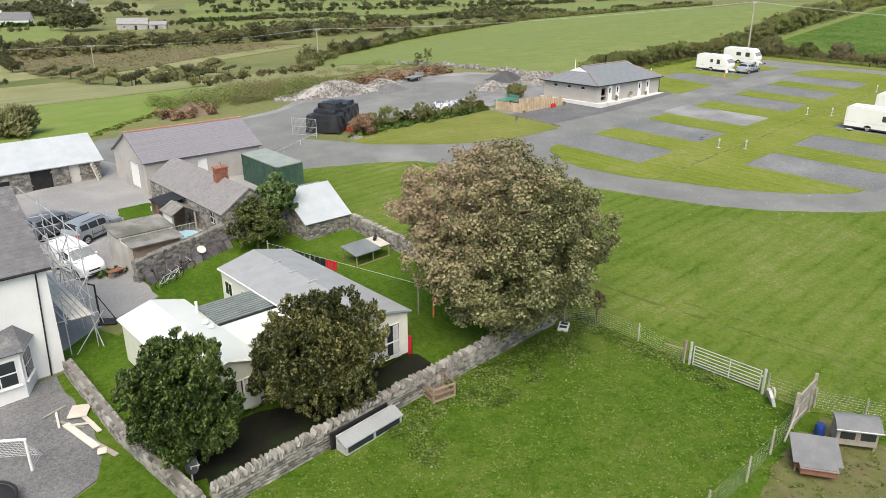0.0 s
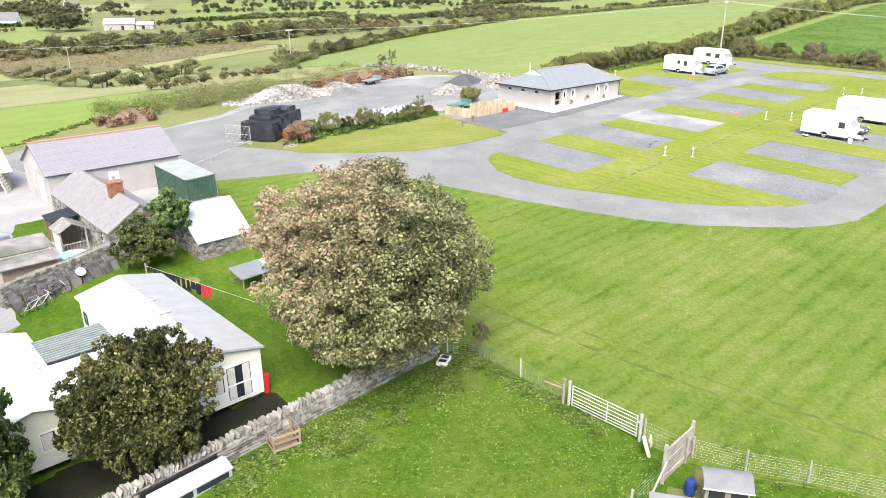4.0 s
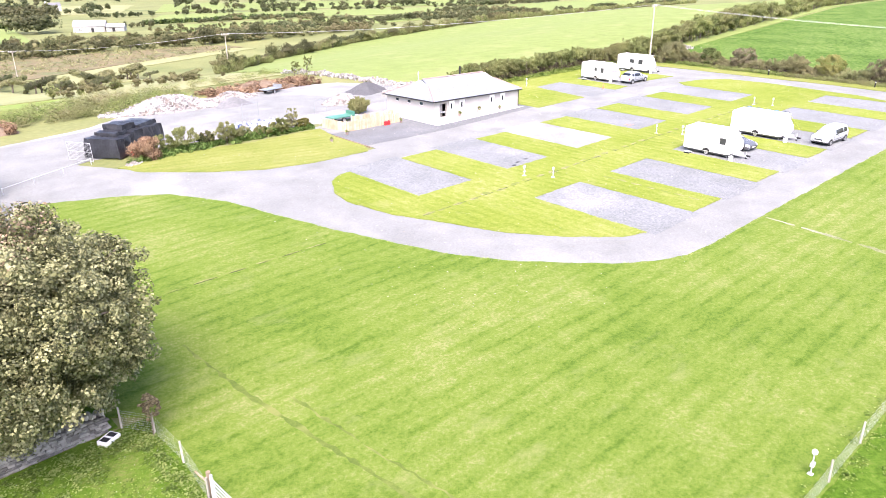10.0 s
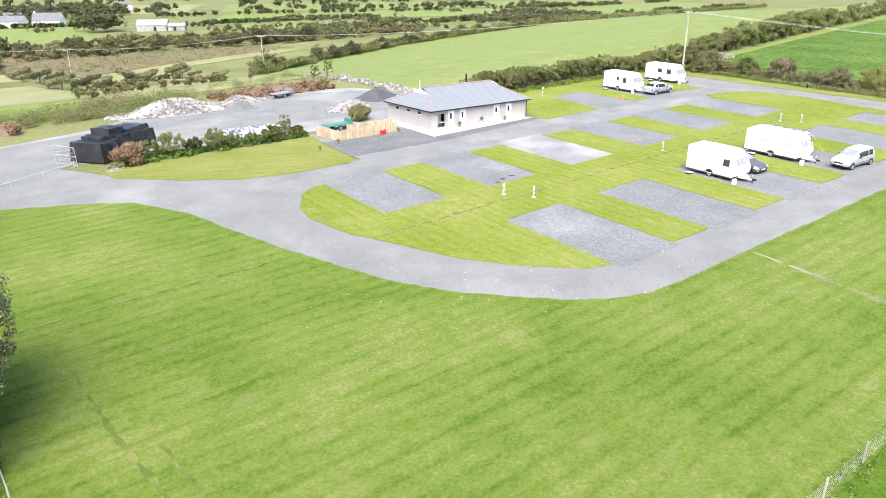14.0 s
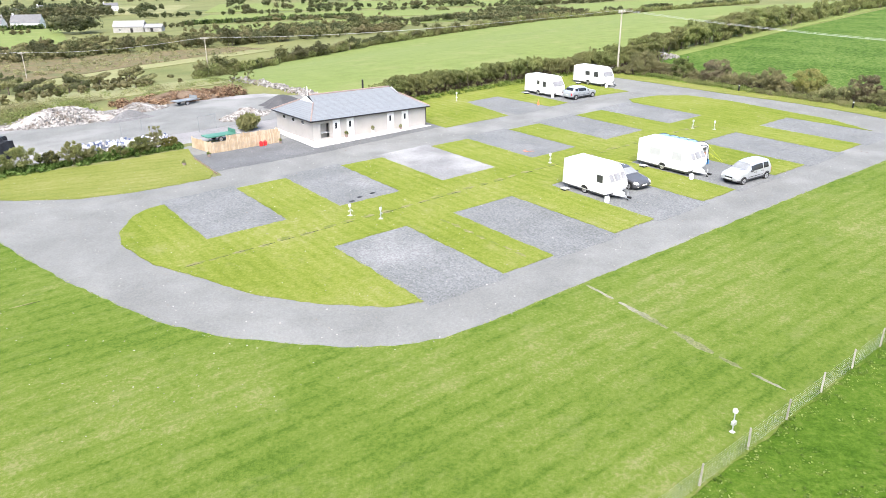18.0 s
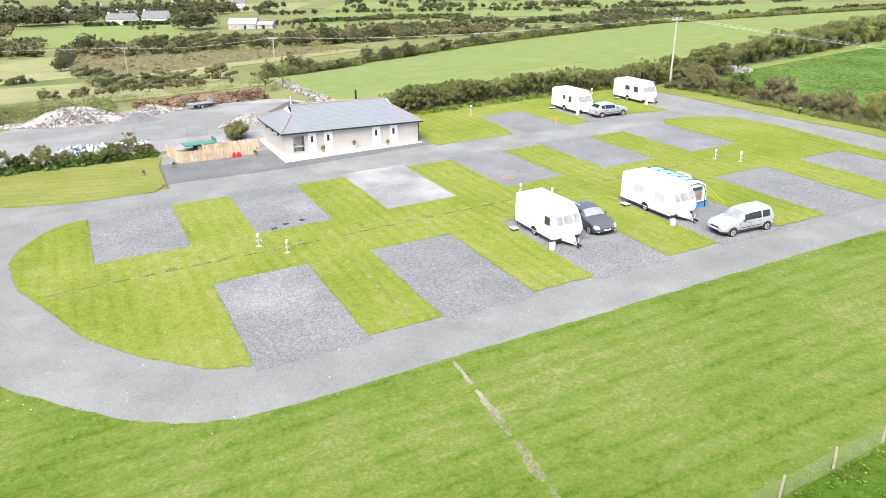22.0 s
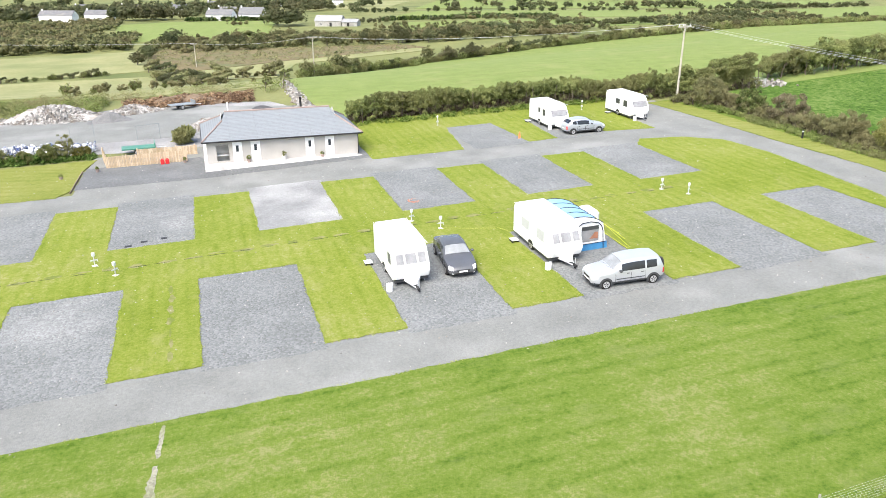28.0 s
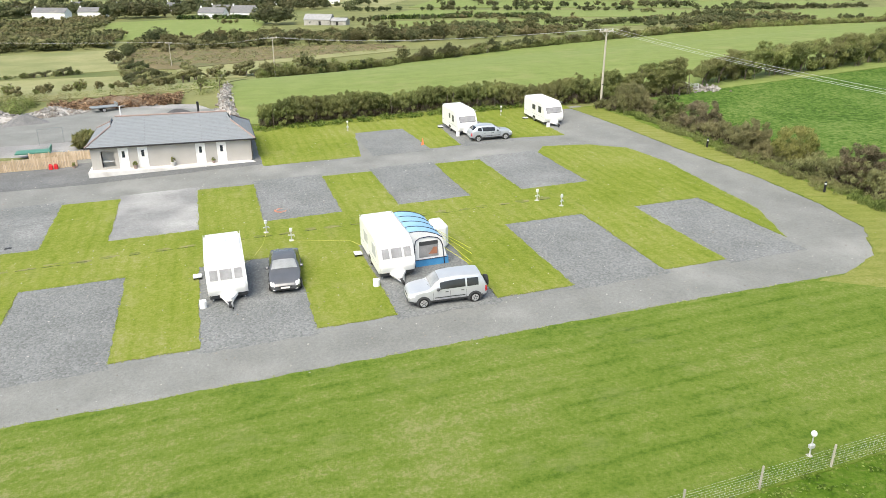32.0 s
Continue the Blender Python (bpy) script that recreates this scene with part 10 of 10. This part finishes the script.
# items round the caravans
for x, y in ((84.3, 22.6), (94.1, 21.9), (110.5, 54.6), (121.0, 54.6)):
    e = thing("water_container", "round white water container beside the caravan", "water container", x, y, 0, "water containers")
    part("drum", rodded((0, 0, 0.05), (0, 0, 0.48), 0.2, 0.2, 14), WHITE, e)
    part("cap", rodded((0, 0, 0.48), (0, 0, 0.53), 0.07, seg=10), AWNING_GREY, e)
    part("handle", boxed(-0.2, 0.2, -0.015, 0.015, 0.53, 0.56, 0.008), STEEL, e)
for x, y in ((84.0, 26.8), (94.0, 26.8), (109.9, 58.9), (120.3, 59.2)):
    e = thing("caravan_step", "low step beside the caravan door", "step", x, y, 0, "caravan steps")
    part("tread", boxed(-0.25, 0.25, -0.3, 0.3, 0.2, 0.25, 0.01), AWNING_GREY, e)
    for s in (-0.2, 0.2):
        part("leg", boxed(s - 0.03, s + 0.03, -0.26, 0.26, 0, 0.2, 0.01), BLACK, e)

# rail barrier at the yard entrance
bar = thing("rail_barrier", "low steel rail barrier at the yard entrance", "barrier", 32.6, 61.0)
part("rail", rodded((0, 0, 0.55), (8.6, 4.4, 0.95), 0.025), STEEL, bar)
for f in (0, 0.33, 0.66, 1):
    part("post", rodded((8.6 * f, 4.4 * f, -0.1 + 0.4 * f), (8.6 * f, 4.4 * f, 0.6 + 0.4 * f), 0.045), STEEL, bar)
pal = thing("pallet", "pale timber pallet leaning on the shed corner", "pallet", 19.0, 66.4, 60)
for i in range(6):
    part("slat", boxed(-0.6, 0.6, -0.02, 0.02, 0.1 + i * 0.27, 0.28 + i * 0.27), WOOD_PALE, pal, m=Matrix.Rotation(radians(-15), 4, "X"))
for x in (-0.5, 0, 0.5):
    part("runner", boxed(x - 0.04, x + 0.04, 0.02, 0.1, 0.02, 1.7), WOOD_PALE, pal, m=Matrix.Rotation(radians(-15), 4, "X"))

# ---- far hedges, trees and houses ----
FAR_TREES = []
for i, (w, h, mat, lf, seed) in enumerate(((2.6, 6.0, VALLEY, 0.55, 1), (3.4, 6.5, FARLEAF, 0.6, 2), (2.2, 4.2, SCRUB, 0.45, 3), (1.5, 3.0, HEDGE, 0.4, 4), (3.0, 5.0, FARLEAF, 0.55, 5), (2.0, 3.6, FARLEAF, 0.42, 6))):
    if i in (2, 5):
        u = np.random.default_rng(seed).random((40, 3))
        p = np.stack([w * (-0.7 + 2.0 * u[:, 0]), w * (u[:, 1] - 0.5) * 1.5, h * (0.42 + 0.40 * u[:, 0] ** 0.8 + 0.14 * (u[:, 2] - 0.5))], 1)
        r = w * (0.16 + 0.16 * u[:, 1])
    else:
        p, r = lobed((0.3, 0, h * 0.54), (w, w, h * 0.46), 10, 150, seed, 0.3, 0.24)
    FAR_TREES.append((core_mesh(leaf_mesh("crown", p, r, 1200, lf * 0.40, mat, seed, up=0.7, jitter=0.6, aspect=2.2, grow=(0.6, 0.1, 0.7), stray=0.8), p[::2], r[::2], 0.85), h))
TRUNK = bpy.data.meshes.new("trunk")
_b = rodded((0, 0, -0.5), (0.3, 0, 2.6), 0.22, 0.1, 6)
rod(_b, (0.2, 0, 1.4), (1.2, 0.5, 3.2), 0.1, 0.04, 5)
rod(_b, (0.2, 0, 1.2), (-0.8, -0.5, 3.0), 0.1, 0.04, 5)
_b.to_mesh(TRUNK)
_b.free()
TRUNK.materials.append(BARK)
KINDS = {0: "far_tree", 1: "far_tree", 2: "scrub_bush", 3: "hawthorn_bush", 4: "far_tree", 5: "hawthorn_bush"}


def far_tree(x, y, k, scale, rng, label, group):
    me, h = FAR_TREES[k]
    e = new(KINDS[k])
    e.matrix_basis = Matrix.Translation((x, y, gz(x, y) - 0.1)) @ Matrix.Rotation(rng.uniform(-0.5, 0.5) + (math.pi if rng.random() < 0.15 else 0), 4, "Z") @ Matrix.Diagonal((scale * rng.uniform(0.85, 1.25), scale * rng.uniform(0.85, 1.25), scale, 1))
    e.empty_display_size = 0.3
    tagged(e, label, "tree" if h > 4.5 else "bush", group)
    shared("trunk", TRUNK, e, Matrix.Identity(4))
    shared("crown", me, e, Matrix.Identity(4))


rng = random.Random(77)


def along(points, step, kinds, scale, label, group, jitter=1.0):
    for p, q in zip(points, points[1:]):
        d = math.dist(p, q)
        s = rng.uniform(0, step)
        while s < d:
            f = s / d
            far_tree(p[0] + (q[0] - p[0]) * f + rng.uniform(-jitter, jitter), p[1] + (q[1] - p[1]) * f + rng.uniform(-jitter, jitter), rng.choice(kinds), scale * rng.uniform(0.7, 1.3), rng, label, group)
            s += step * rng.uniform(0.5, 1.5)


HEDGE_E = [(90, 113), (97, 152), (118, 190), (150, 222), (198, 247), (261, 270), (354, 310), (520, 345), (700, 372)]
bush_line("far_hedge", "long field hedge of windblown thorns", HEDGE_E[1:6], 3.5, 3.0, HEDGE, 2.0, 0.22, 300, 41, 1.0, 1.2)
bush_line("far_hedge", "long field hedge fading into the distance", HEDGE_E[5:], 3.5, 3.2, HEDGE, 1.0, 0.42, 110, 42, 1.0, 1.5)
along(HEDGE_E[1:7], 6.5, (0, 2, 4, 5, 2), 0.88, "windblown thorn tree in the field hedge", "trees in the field hedge")
along([(-80, 230), (20, 233), (49, 238)], 2.4, (3, 3, 5), 0.62, "small hawthorn bush in the field boundary", "bushes in the field boundary", 0.8)
bush_line("field_boundary", "low straggling hedge bottom across the dry fields", [(-80, 231.5), (20, 234.5), (49, 239.5)], 1.6, 1.2, SCRUB, 1.2, 0.16, 60, 46, 1.0, 0.6, False)
along([(60, 246), (64, 225), (66, 205), (69, 180), (76, 170), (80, 196), (84, 206), (93, 214), (100, 200)], 5, (2, 5, 2), 0.95, "twiggy windblown thorn bush", "bushes in the valley", 2.0)
along([(52, 122), (60, 124), (72, 128), (84, 124)], 5, (2, 3), 0.6, "low windblown thorn bush", "bushes in the valley", 1.5)
along([(55, 262), (57, 285), (56, 300)], 7, (4, 1), 0.9, "rounded willow bush at the field corner", "bushes in the valley", 2.0)
along([(60, 330), (90, 312), (120, 306), (160, 300), (200, 300), (240, 310)], 6, (0, 1, 4, 2), 1.05, "leafy tree in the valley belt", "trees in the valley", 6.0)
along([(66, 345), (100, 335), (140, 325), (180, 320)], 8, (0, 1, 2), 1.0, "leafy tree in the valley belt", "trees in the valley", 7.0)


def far_wood(name, label, spots, mat, seed, leaf=1.0, per=110):
    """Far trees past counting: the crowns of many trees in one mesh; spots of (x, y, height, width)."""
    g = np.random.default_rng(seed)
    c, r = [], []
    for x, y, h, w in spots:
        n = 16
        d = g.normal(size=(n, 3))
        d /= np.linalg.norm(d, axis=1)[:, None]
        p = d * np.array([w, w, h * 0.42]) * (0.3 + 0.5 * g.random(n))[:, None]
        c += [(x + q[0], y + q[1], gz(x, y) + h * 0.5 + q[2]) for q in p]
        r += list(w * (0.20 + 0.18 * g.random(n)))
    me = leaf_mesh(name, c, r, int(per * 0.62) * len(spots), leaf * 0.62, mat, seed, up=0.7, jitter=0.6, aspect=2.0)
    return tagged(new(name, core_mesh(me, c[::2], [q * g.uniform(0.5, 1.15) for q in r[::2]], 1.0)), label, "trees", kind="stuff")


def line_spots(points, step, h, w, jitter):
    out = []
    for p, q in zip(points, points[1:]):
        d = math.dist(p, q)
        s = rng.uniform(0, step)
        while s < d:
            f = s / d
            x, y = p[0] + (q[0] - p[0]) * f, p[1] + (q[1] - p[1]) * f
            lump = noise.noise((x * 0.03, y * 0.03, 1.5))
            if lump < -0.28:
                s += step
                continue
            k = rng.uniform(0.55, 1.0) + 0.9 * max(0.0, lump)
            out.append((p[0] + (q[0] - p[0]) * f + rng.uniform(-jitter, jitter), p[1] + (q[1] - p[1]) * f + rng.uniform(-jitter, jitter), h * k, w * k * rng.uniform(0.8, 1.3)))
            s += step * rng.uniform(0.3, 1.7)
    return out


far_wood("valley_scrub", "thick scrub and low trees filling the valley belt", [(x, y, rng.uniform(2.2, 5.2), rng.uniform(1.8, 3.6)) for x, y in [(rng.uniform(56, 250), rng.uniform(-14, 30)) for i in range(420)] for y in [y + 318 - 0.42 * (x - 56) * (1 - smooth(x, 60, 150)) * 0.6 - 10 * smooth(x, 100, 180)]], VALLEY, 77, 0.62, 95)
far_wood("moor_thicket", "low thorn thicket along the valley stream", line_spots([(64, 244), (66, 215), (72, 182), (80, 200), (92, 212), (104, 205)], 3.4, 2.2, 1.5, 5) + line_spots([(84, 124), (70, 127), (56, 123)], 2.2, 1.6, 1.2, 2.5), VALLEY, 78, 0.36, 130)
far_wood("valley_wood", "dense scrubby wood in the valley", [(rng.uniform(-95, 48), rng.uniform(322, 385), rng.uniform(3.0, 6.0), rng.uniform(2.2, 4.0)) for i in range(760)], VALLEY, 71, 0.72, 75)
patches = []
while len(patches) < 330:
    x, y = rng.uniform(95, 480), rng.uniform(285, 470)
    if noise.noise((x * 0.016, y * 0.03, 7.7)) > 0.16 and y > 262 + 0.14 * x:
        patches.append((x, y, rng.uniform(1.8, 4.6), rng.uniform(1.4, 3.2)))
far_wood("scrub_patch", "patches of gorse and thorn scrub on the far fields", patches, VALLEY, 79, 0.6, 90)
far_wood("valley_thicket", "low thicket of thorn and gorse below the village", [(rng.uniform(-85, 30), rng.uniform(385, 545), rng.uniform(2.6, 5.0), rng.uniform(2.4, 4.2)) for i in range(520)], VALLEY, 91, 0.65, 70)
far_wood("farm_trees", "tall dark trees sheltering the far farm", [(rng.uniform(116, 138), rng.uniform(426, 450), rng.uniform(9, 13.5), rng.uniform(3, 5)) for i in range(34)], FARLEAF, 72, 0.8, 240)
far_wood("distant_hedgerow", "distant hedgerow trees between fields", line_spots([(165, 432), (230, 428), (330, 408), (420, 396)], 2.2, 4.4, 2.4, 2) + line_spots([(150, 345), (205, 338), (260, 322), (350, 338), (520, 372), (700, 395)], 2.2, 4.0, 2.3, 2), FARLEAF, 73, 0.8, 70)
far_wood("distant_hedgerow", "distant hedgerow trees between fields", line_spots([(190, 545), (330, 505), (520, 475), (760, 525)], 3, 5.5, 3, 2.5) + line_spots([(260, 370), (300, 350), (420, 372)], 2.4, 4.5, 2.6, 3) + line_spots([(-200, 600), (-60, 615), (60, 625), (180, 630), (330, 590), (560, 495)], 3.2, 7, 4, 9), FARLEAF, 74, 1.1, 80)
far_wood("skyline_trees", "trees on the distant skyline fields", line_spots([(-300, 640), (0, 660), (200, 640), (420, 700), (700, 660), (900, 600)], 9, 10, 5, 14) + line_spots([(-400, 800), (0, 850), (400, 880), (900, 820)], 12, 11, 6, 20) + line_spots([(-500, 1000), (0, 1050), (600, 1080), (1200, 1000)], 16, 12, 7, 30), FARLEAF, 75, 1.9)
far_wood("village_trees", "leafy trees among the distant houses", [(rng.uniform(-70, 190), rng.uniform(590, 690), rng.uniform(7, 13), rng.uniform(3, 5.5)) for i in range(320)] + [(rng.uniform(22, 62), rng.uniform(536, 562), rng.uniform(9, 15), rng.uniform(3, 5)) for i in range(46)] + [(rng.uniform(-75, -38), rng.uniform(590, 610), rng.uniform(6, 10), rng.uniform(3, 4.5)) for i in range(16)] + [(rng.uniform(50, 80), rng.uniform(545, 560), rng.uniform(6, 9), rng.uniform(2.5, 4)) for i in range(14)] + [(x, 590 - 0.42 * (x + 40) + rng.uniform(4, 18), rng.uniform(6, 10), rng.uniform(3, 4.5)) for x in [rng.uniform(-60, 130) for i in range(60)]], FARLEAF, 76, 1.2)
bush_line("dark_hedge", "clipped dark hedge across the far fields", [(72, 521), (128, 496)], 2, 2.4, BAY, 1.0, 0.9, 40, 43, 0.2, 1.2, False)
bush_line("dark_hedge", "clipped dark hedge across the far fields", [(190, 448), (300, 430)], 2, 2.4, BAY, 1.0, 0.9, 40, 44, 0.2, 1.2, False)
scatter_plants("rushes", "brown rushes and heather over the moor", spots_in(58, 160, 245, 318, 700, 0.9, 0.35, 45, lambda x, y: y > 246 + 0.22 * (x - 76) and y < 322 - 0.25 * (x - 57)), SCRUB, 0.4, 9000, 45)

FAR_SLATE = material("far_grey_slate", (0.125, 0.128, 0.135), (0.185, 0.188, 0.192), 0.6, 0.75, 0, 0.2, 14, (0.22, 0.215, 0.20), 0.66)
NAMES = "white-walled village house with a grey roof"
for x, y, L, W, eave, ridge, tn in ((-26, 566, 24, 9, 5.0, 8.0, -22), (2, 574, 19, 8, 4.2, 7.2, -20), (84, 524, 19, 8, 3.6, 7.0, -30), (105, 512, 17, 9, 3.8, 8.2, -28), (-54, 652, 11, 7, 3.6, 6.4, -20), (93, 566, 14, 8, 3.6, 6.8, -15), (60, 640, 14, 8, 4.6, 7.2, 0), (120, 650, 16, 8, 4.6, 7.2, 8), (20, 660, 14, 8, 4.6, 7.2, 0), (90, 690, 18, 8, 4.6, 7.2, 4), (150, 700, 16, 8, 4.6, 7.2, 0), (-20, 700, 14, 8, 4.6, 7.2, 5), (200, 690, 12, 8, 4.6, 7.2, -8)):
    e = gable_house("village_house", NAMES, x, y, L, W, eave, ridge, "x", RENDER_WHITE, FAR_SLATE, 0.3, [("s", 2 + k * (L - 5.2) / 3, 3.2 + k * (L - 5.2) / 3, z, z + 1.2, 2) for k in range(4) for z in ((0.9, 3.2) if eave > 4.8 else (0.9,))], turn=tn)
    tagged(e, group="village houses")
    part("chimney", boxed(0.4, 1.3, W / 2 - 0.4, W / 2 + 0.4, ridge - 0.4, ridge + 1.0), RENDER_WHITE, e)
FAR_RENDER = material("weathered_far_wall", (0.30, 0.295, 0.28), (0.42, 0.41, 0.39), 0.8, 0.9, 0, 0.2, 12, (0.24, 0.235, 0.22), 0.6)
FAR_SHEET = material("far_sheet_roof", (0.24, 0.245, 0.25), (0.32, 0.325, 0.33), 0.7, 0.7, 0, 0.2, 12, (0.20, 0.19, 0.18), 0.62)
e = gable_house("far_farm", "long pale farm building with a light roof", 142.5, 421, 16, 8, 3.2, 6.0, "x", FAR_RENDER, FAR_SHEET, 0.3, [("s", 3, 4.2, 0.8, 2.0, 2), ("s", 9, 10.4, 0.0, 2.2, "dark")], turn=-30)
e = gable_house("far_farm_wing", "lower pale farm wing with a sheet roof", 156.8, 412.4, 9, 7, 2.4, 4.0, "x", FAR_RENDER, FAR_SHEET, 0.3, [("s", 3, 4.5, 0.0, 2.0, "dark")], turn=-30)

# ---- grass and weeds underfoot ----
DOCK = leafy("dock_leaf", (0.110, 0.180, 0.028), (0.155, 0.235, 0.048), (0.235, 0.285, 0.095), 0.7, 0.8)
scatter_plants("paddock_tufts", "tufts of rough paddock grass and clover", spots_in(8.5, 29.2, 8.9, 20.9, 6500, 0.16, 0.03, 81), TUFT, 0.06, 38000, 81, "grass", up=2.2, squash=0.35)
scatter_plants("clover_flowers", "tiny pale clover heads in the paddock grass", spots_in(9, 29, 9.2, 20.6, 330, 0.01, 0.1, 85), CURTAIN, 0.02, 330, 85, "flowers", up=2.0)
scatter_plants("dock_weeds", "docks and nettles by the wall and fence", spots_in(15, 29.2, 12, 21.0, 620, 0.24, 0.07, 82, lambda x, y: y > 19.6 or x > 28.2 or (y > 18.2 + 3.0 * noise.noise((x * 0.3, 0, 3)) and noise.noise((x * 0.6, y * 0.6, 5)) > -0.1)), DOCK, 0.085, 13000, 82, "weeds", up=2.2, squash=0.4)
scatter_plants("hen_run_weeds", "patchy weeds round the hen houses", spots_in(20, 34, 2.5, 8.3, 620, 0.16, 0.05, 83), TUFT, 0.06, 9000, 83, "weeds", up=1.6, squash=0.5)
scatter_plants("field_edge_grass", "rank grass along the edge of the green field", [(x + rng.gauss(0, 0.3), y + rng.gauss(0, 0.5), rng.uniform(0.15, 0.4), 0.15) for p, q in zip([(-20, 84.2), (24, 84.5), (31, 90), (36, 93)], [(24, 84.5), (31, 90), (36, 93), (46, 108)]) for x, y in [(p[0] + (q[0] - p[0]) * i / 60, p[1] + (q[1] - p[1]) * i / 60) for i in range(60)] if rng.random() < 0.6], TUFT, 0.12, 9000, 86, "grass", up=1.6, squash=0.5)
pebbles = []
while len(pebbles) < 2600:
    x, y = rng.uniform(44, 128), rng.uniform(13.5, 64)
    d = rng.uniform(0.025, 0.075)
    pebbles.append(((x, y, gz(x, y) + 0.062), (d * 1.4, d, d * 0.7), (0, 0, rng.random() * 3)))
tagged(joined_stones("loose_pebbles", pebbles, RUBBLE, None, 12), "stray pale pebbles lying on the gravel", "stones", kind="stuff")
scatter_plants("garden_tufts", "grass tufts along the garden wall", [(x, 21.75 + 0.25 * math.sin(x * 7), 0.2, 0.25) for x in np.arange(8.5, 27.5, 0.22)], WEED, 0.09, 3200, 84, "grass")


def fringe(name, label, outline, seed, closed=True):
    pts = ragged(outline, 0.13, 0.09, seed)
    if not closed:
        pts = pts[: len(pts) - int(math.dist(outline[-1], outline[0]) / 0.13)]
    rg = np.random.default_rng(seed)
    pts = [p for p in pts if rg.random() < 0.75]
    c = [(x, y, gz(x, y) + 0.07) for x, y in pts]
    return tagged(new(name, leaf_mesh(name, c, rg.uniform(0.02, 0.09, len(c)), 7 * len(c), 0.035, LAWN_TUFT, seed, 0.3, up=2.6, jitter=0.2)), label, "grass", kind="stuff")


LAWN_TUFT = leafy("lawn_tuft", (0.182, 0.243, 0.034), (0.236, 0.290, 0.054), (0.324, 0.338, 0.108), 0.7, 0.5)
fringe("lawn_fringe", "uneven grass fringe along the gravel", island, 91)
fringe("lawn_fringe", "uneven grass fringe along the road", [(42.8, 50.8), (45.4, 45.6), (46.8, 39.2), (48.2, 33.7), (50, 28), (51.1, 24.9), (53, 21.5), (55.2, 18.9), (57.3, 16.6), (59.5, 15), (61.9, 14), (65, 13.8), (72, 13.9), (93, 14), (109, 13.95), (120.9, 13.7), (124.5, 15.1), (127.8, 19), (128.8, 24), (129.2, 32), (128.5, 41.4), (128.4, 51.6), (127.8, 62.5)], 92, False)
fringe("lawn_fringe", "uneven grass fringe along the road", [(43.5, 59.1), (48, 54.5), (52.2, 51.4), (56.6, 50.1), (62.8, 49.7)], 93, False)
for x0, y0, x1, y1 in ((63.75, 50.6, 63.95, 57.4),):
    bd = part("edging_board", boxed(-0.035, 0.035, 0, math.dist((x0, y0), (x1, y1)), -0.1, 0.16, 0.008), WOOD_OLD, m=Matrix.Translation((x0, y0, gz(x0, y0))) @ SLOPE @ Matrix.Rotation(-math.atan2(x1 - x0, y1 - y0), 4, "Z"))
    tagged(bd, "timber edging board between lawn and gravel apron", "edging board")
far_rocks = [((149.6 + rng.gauss(0, 1.1), 65.6 + rng.gauss(0, 0.8), gz(149.6, 65.6) + abs(rng.gauss(0, 0.22)) + 0.05), (rng.uniform(0.2, 0.6), rng.uniform(0.2, 0.45), rng.uniform(0.15, 0.4)), (rng.random() * 3, rng.random() * 3, rng.random() * 3)) for i in range(60)]
tagged(joined_stones("rock_pile", far_rocks, RUBBLE, None, 5), "pile of pale field stones in the hedge gap", "stones", kind="stuff")
scatter_plants("fence_grass", "rank grass and weeds along the wire fence", [(x + rng.gauss(0, 0.4), -0.9 + 0.0195 * max(0, x - 43) + (rng.gauss(0, 0.35) if rng.random() < 0.45 else -rng.uniform(0.2, 7.0)), rng.uniform(0.10, 0.3), 0.08) for x in [rng.uniform(36, 140) for i in range(2600)]], TUFT, 0.07, 26000, 87, "grass", up=1.4, squash=0.6)
tree("sycamore_sapling", "small rusty sapling by the fence post", 29.1, 19.7, 2.0, (0.42, 0.42), 40, 1500, 0.075, RUSTSCRUB, 0.03, 0.9, 64, (0, 0), 3)
slab_stone = thing("leaning_slab", "pale rounded stone slab leaning by the gate post", "stone", 29.0, 10.1, 40)
part("slab", prismed([(-0.35, 0.0), (0.35, 0.0), (0.37, 0.45), (0.2, 0.68), (-0.1, 0.72), (-0.33, 0.5)], -0.07, 0.07, "y"), CONCRETE, slab_stone, m=Matrix.Rotation(radians(-18), 4, "X"))
hoop = [Vector((0.42 + 0.24 * math.cos(k * math.tau / 14), -0.12, 0.28 + 0.24 * math.sin(k * math.tau / 14))) for k in range(14)]
hb = bmesh.new()
tube(hb, hoop + hoop[:2], 0.035, 6)
part("hoop", hb, CONCRETE, slab_stone)
fg = thing("hedge_gate", "grey steel gate in the gap of the hedge", "gate", 146.3, 67.0, -50)
for z in (0.15, 0.35, 0.55, 0.78, 1.0, 1.15):
    part("bar", rodded((0, 0, z), (2.6, 0, z), 0.025, seg=6), STEEL, fg)
for x in (0, 1.3, 2.6):
    part("stile", rodded((x, 0, 0.05), (x, 0, 1.2), 0.035, seg=6), STEEL, fg)
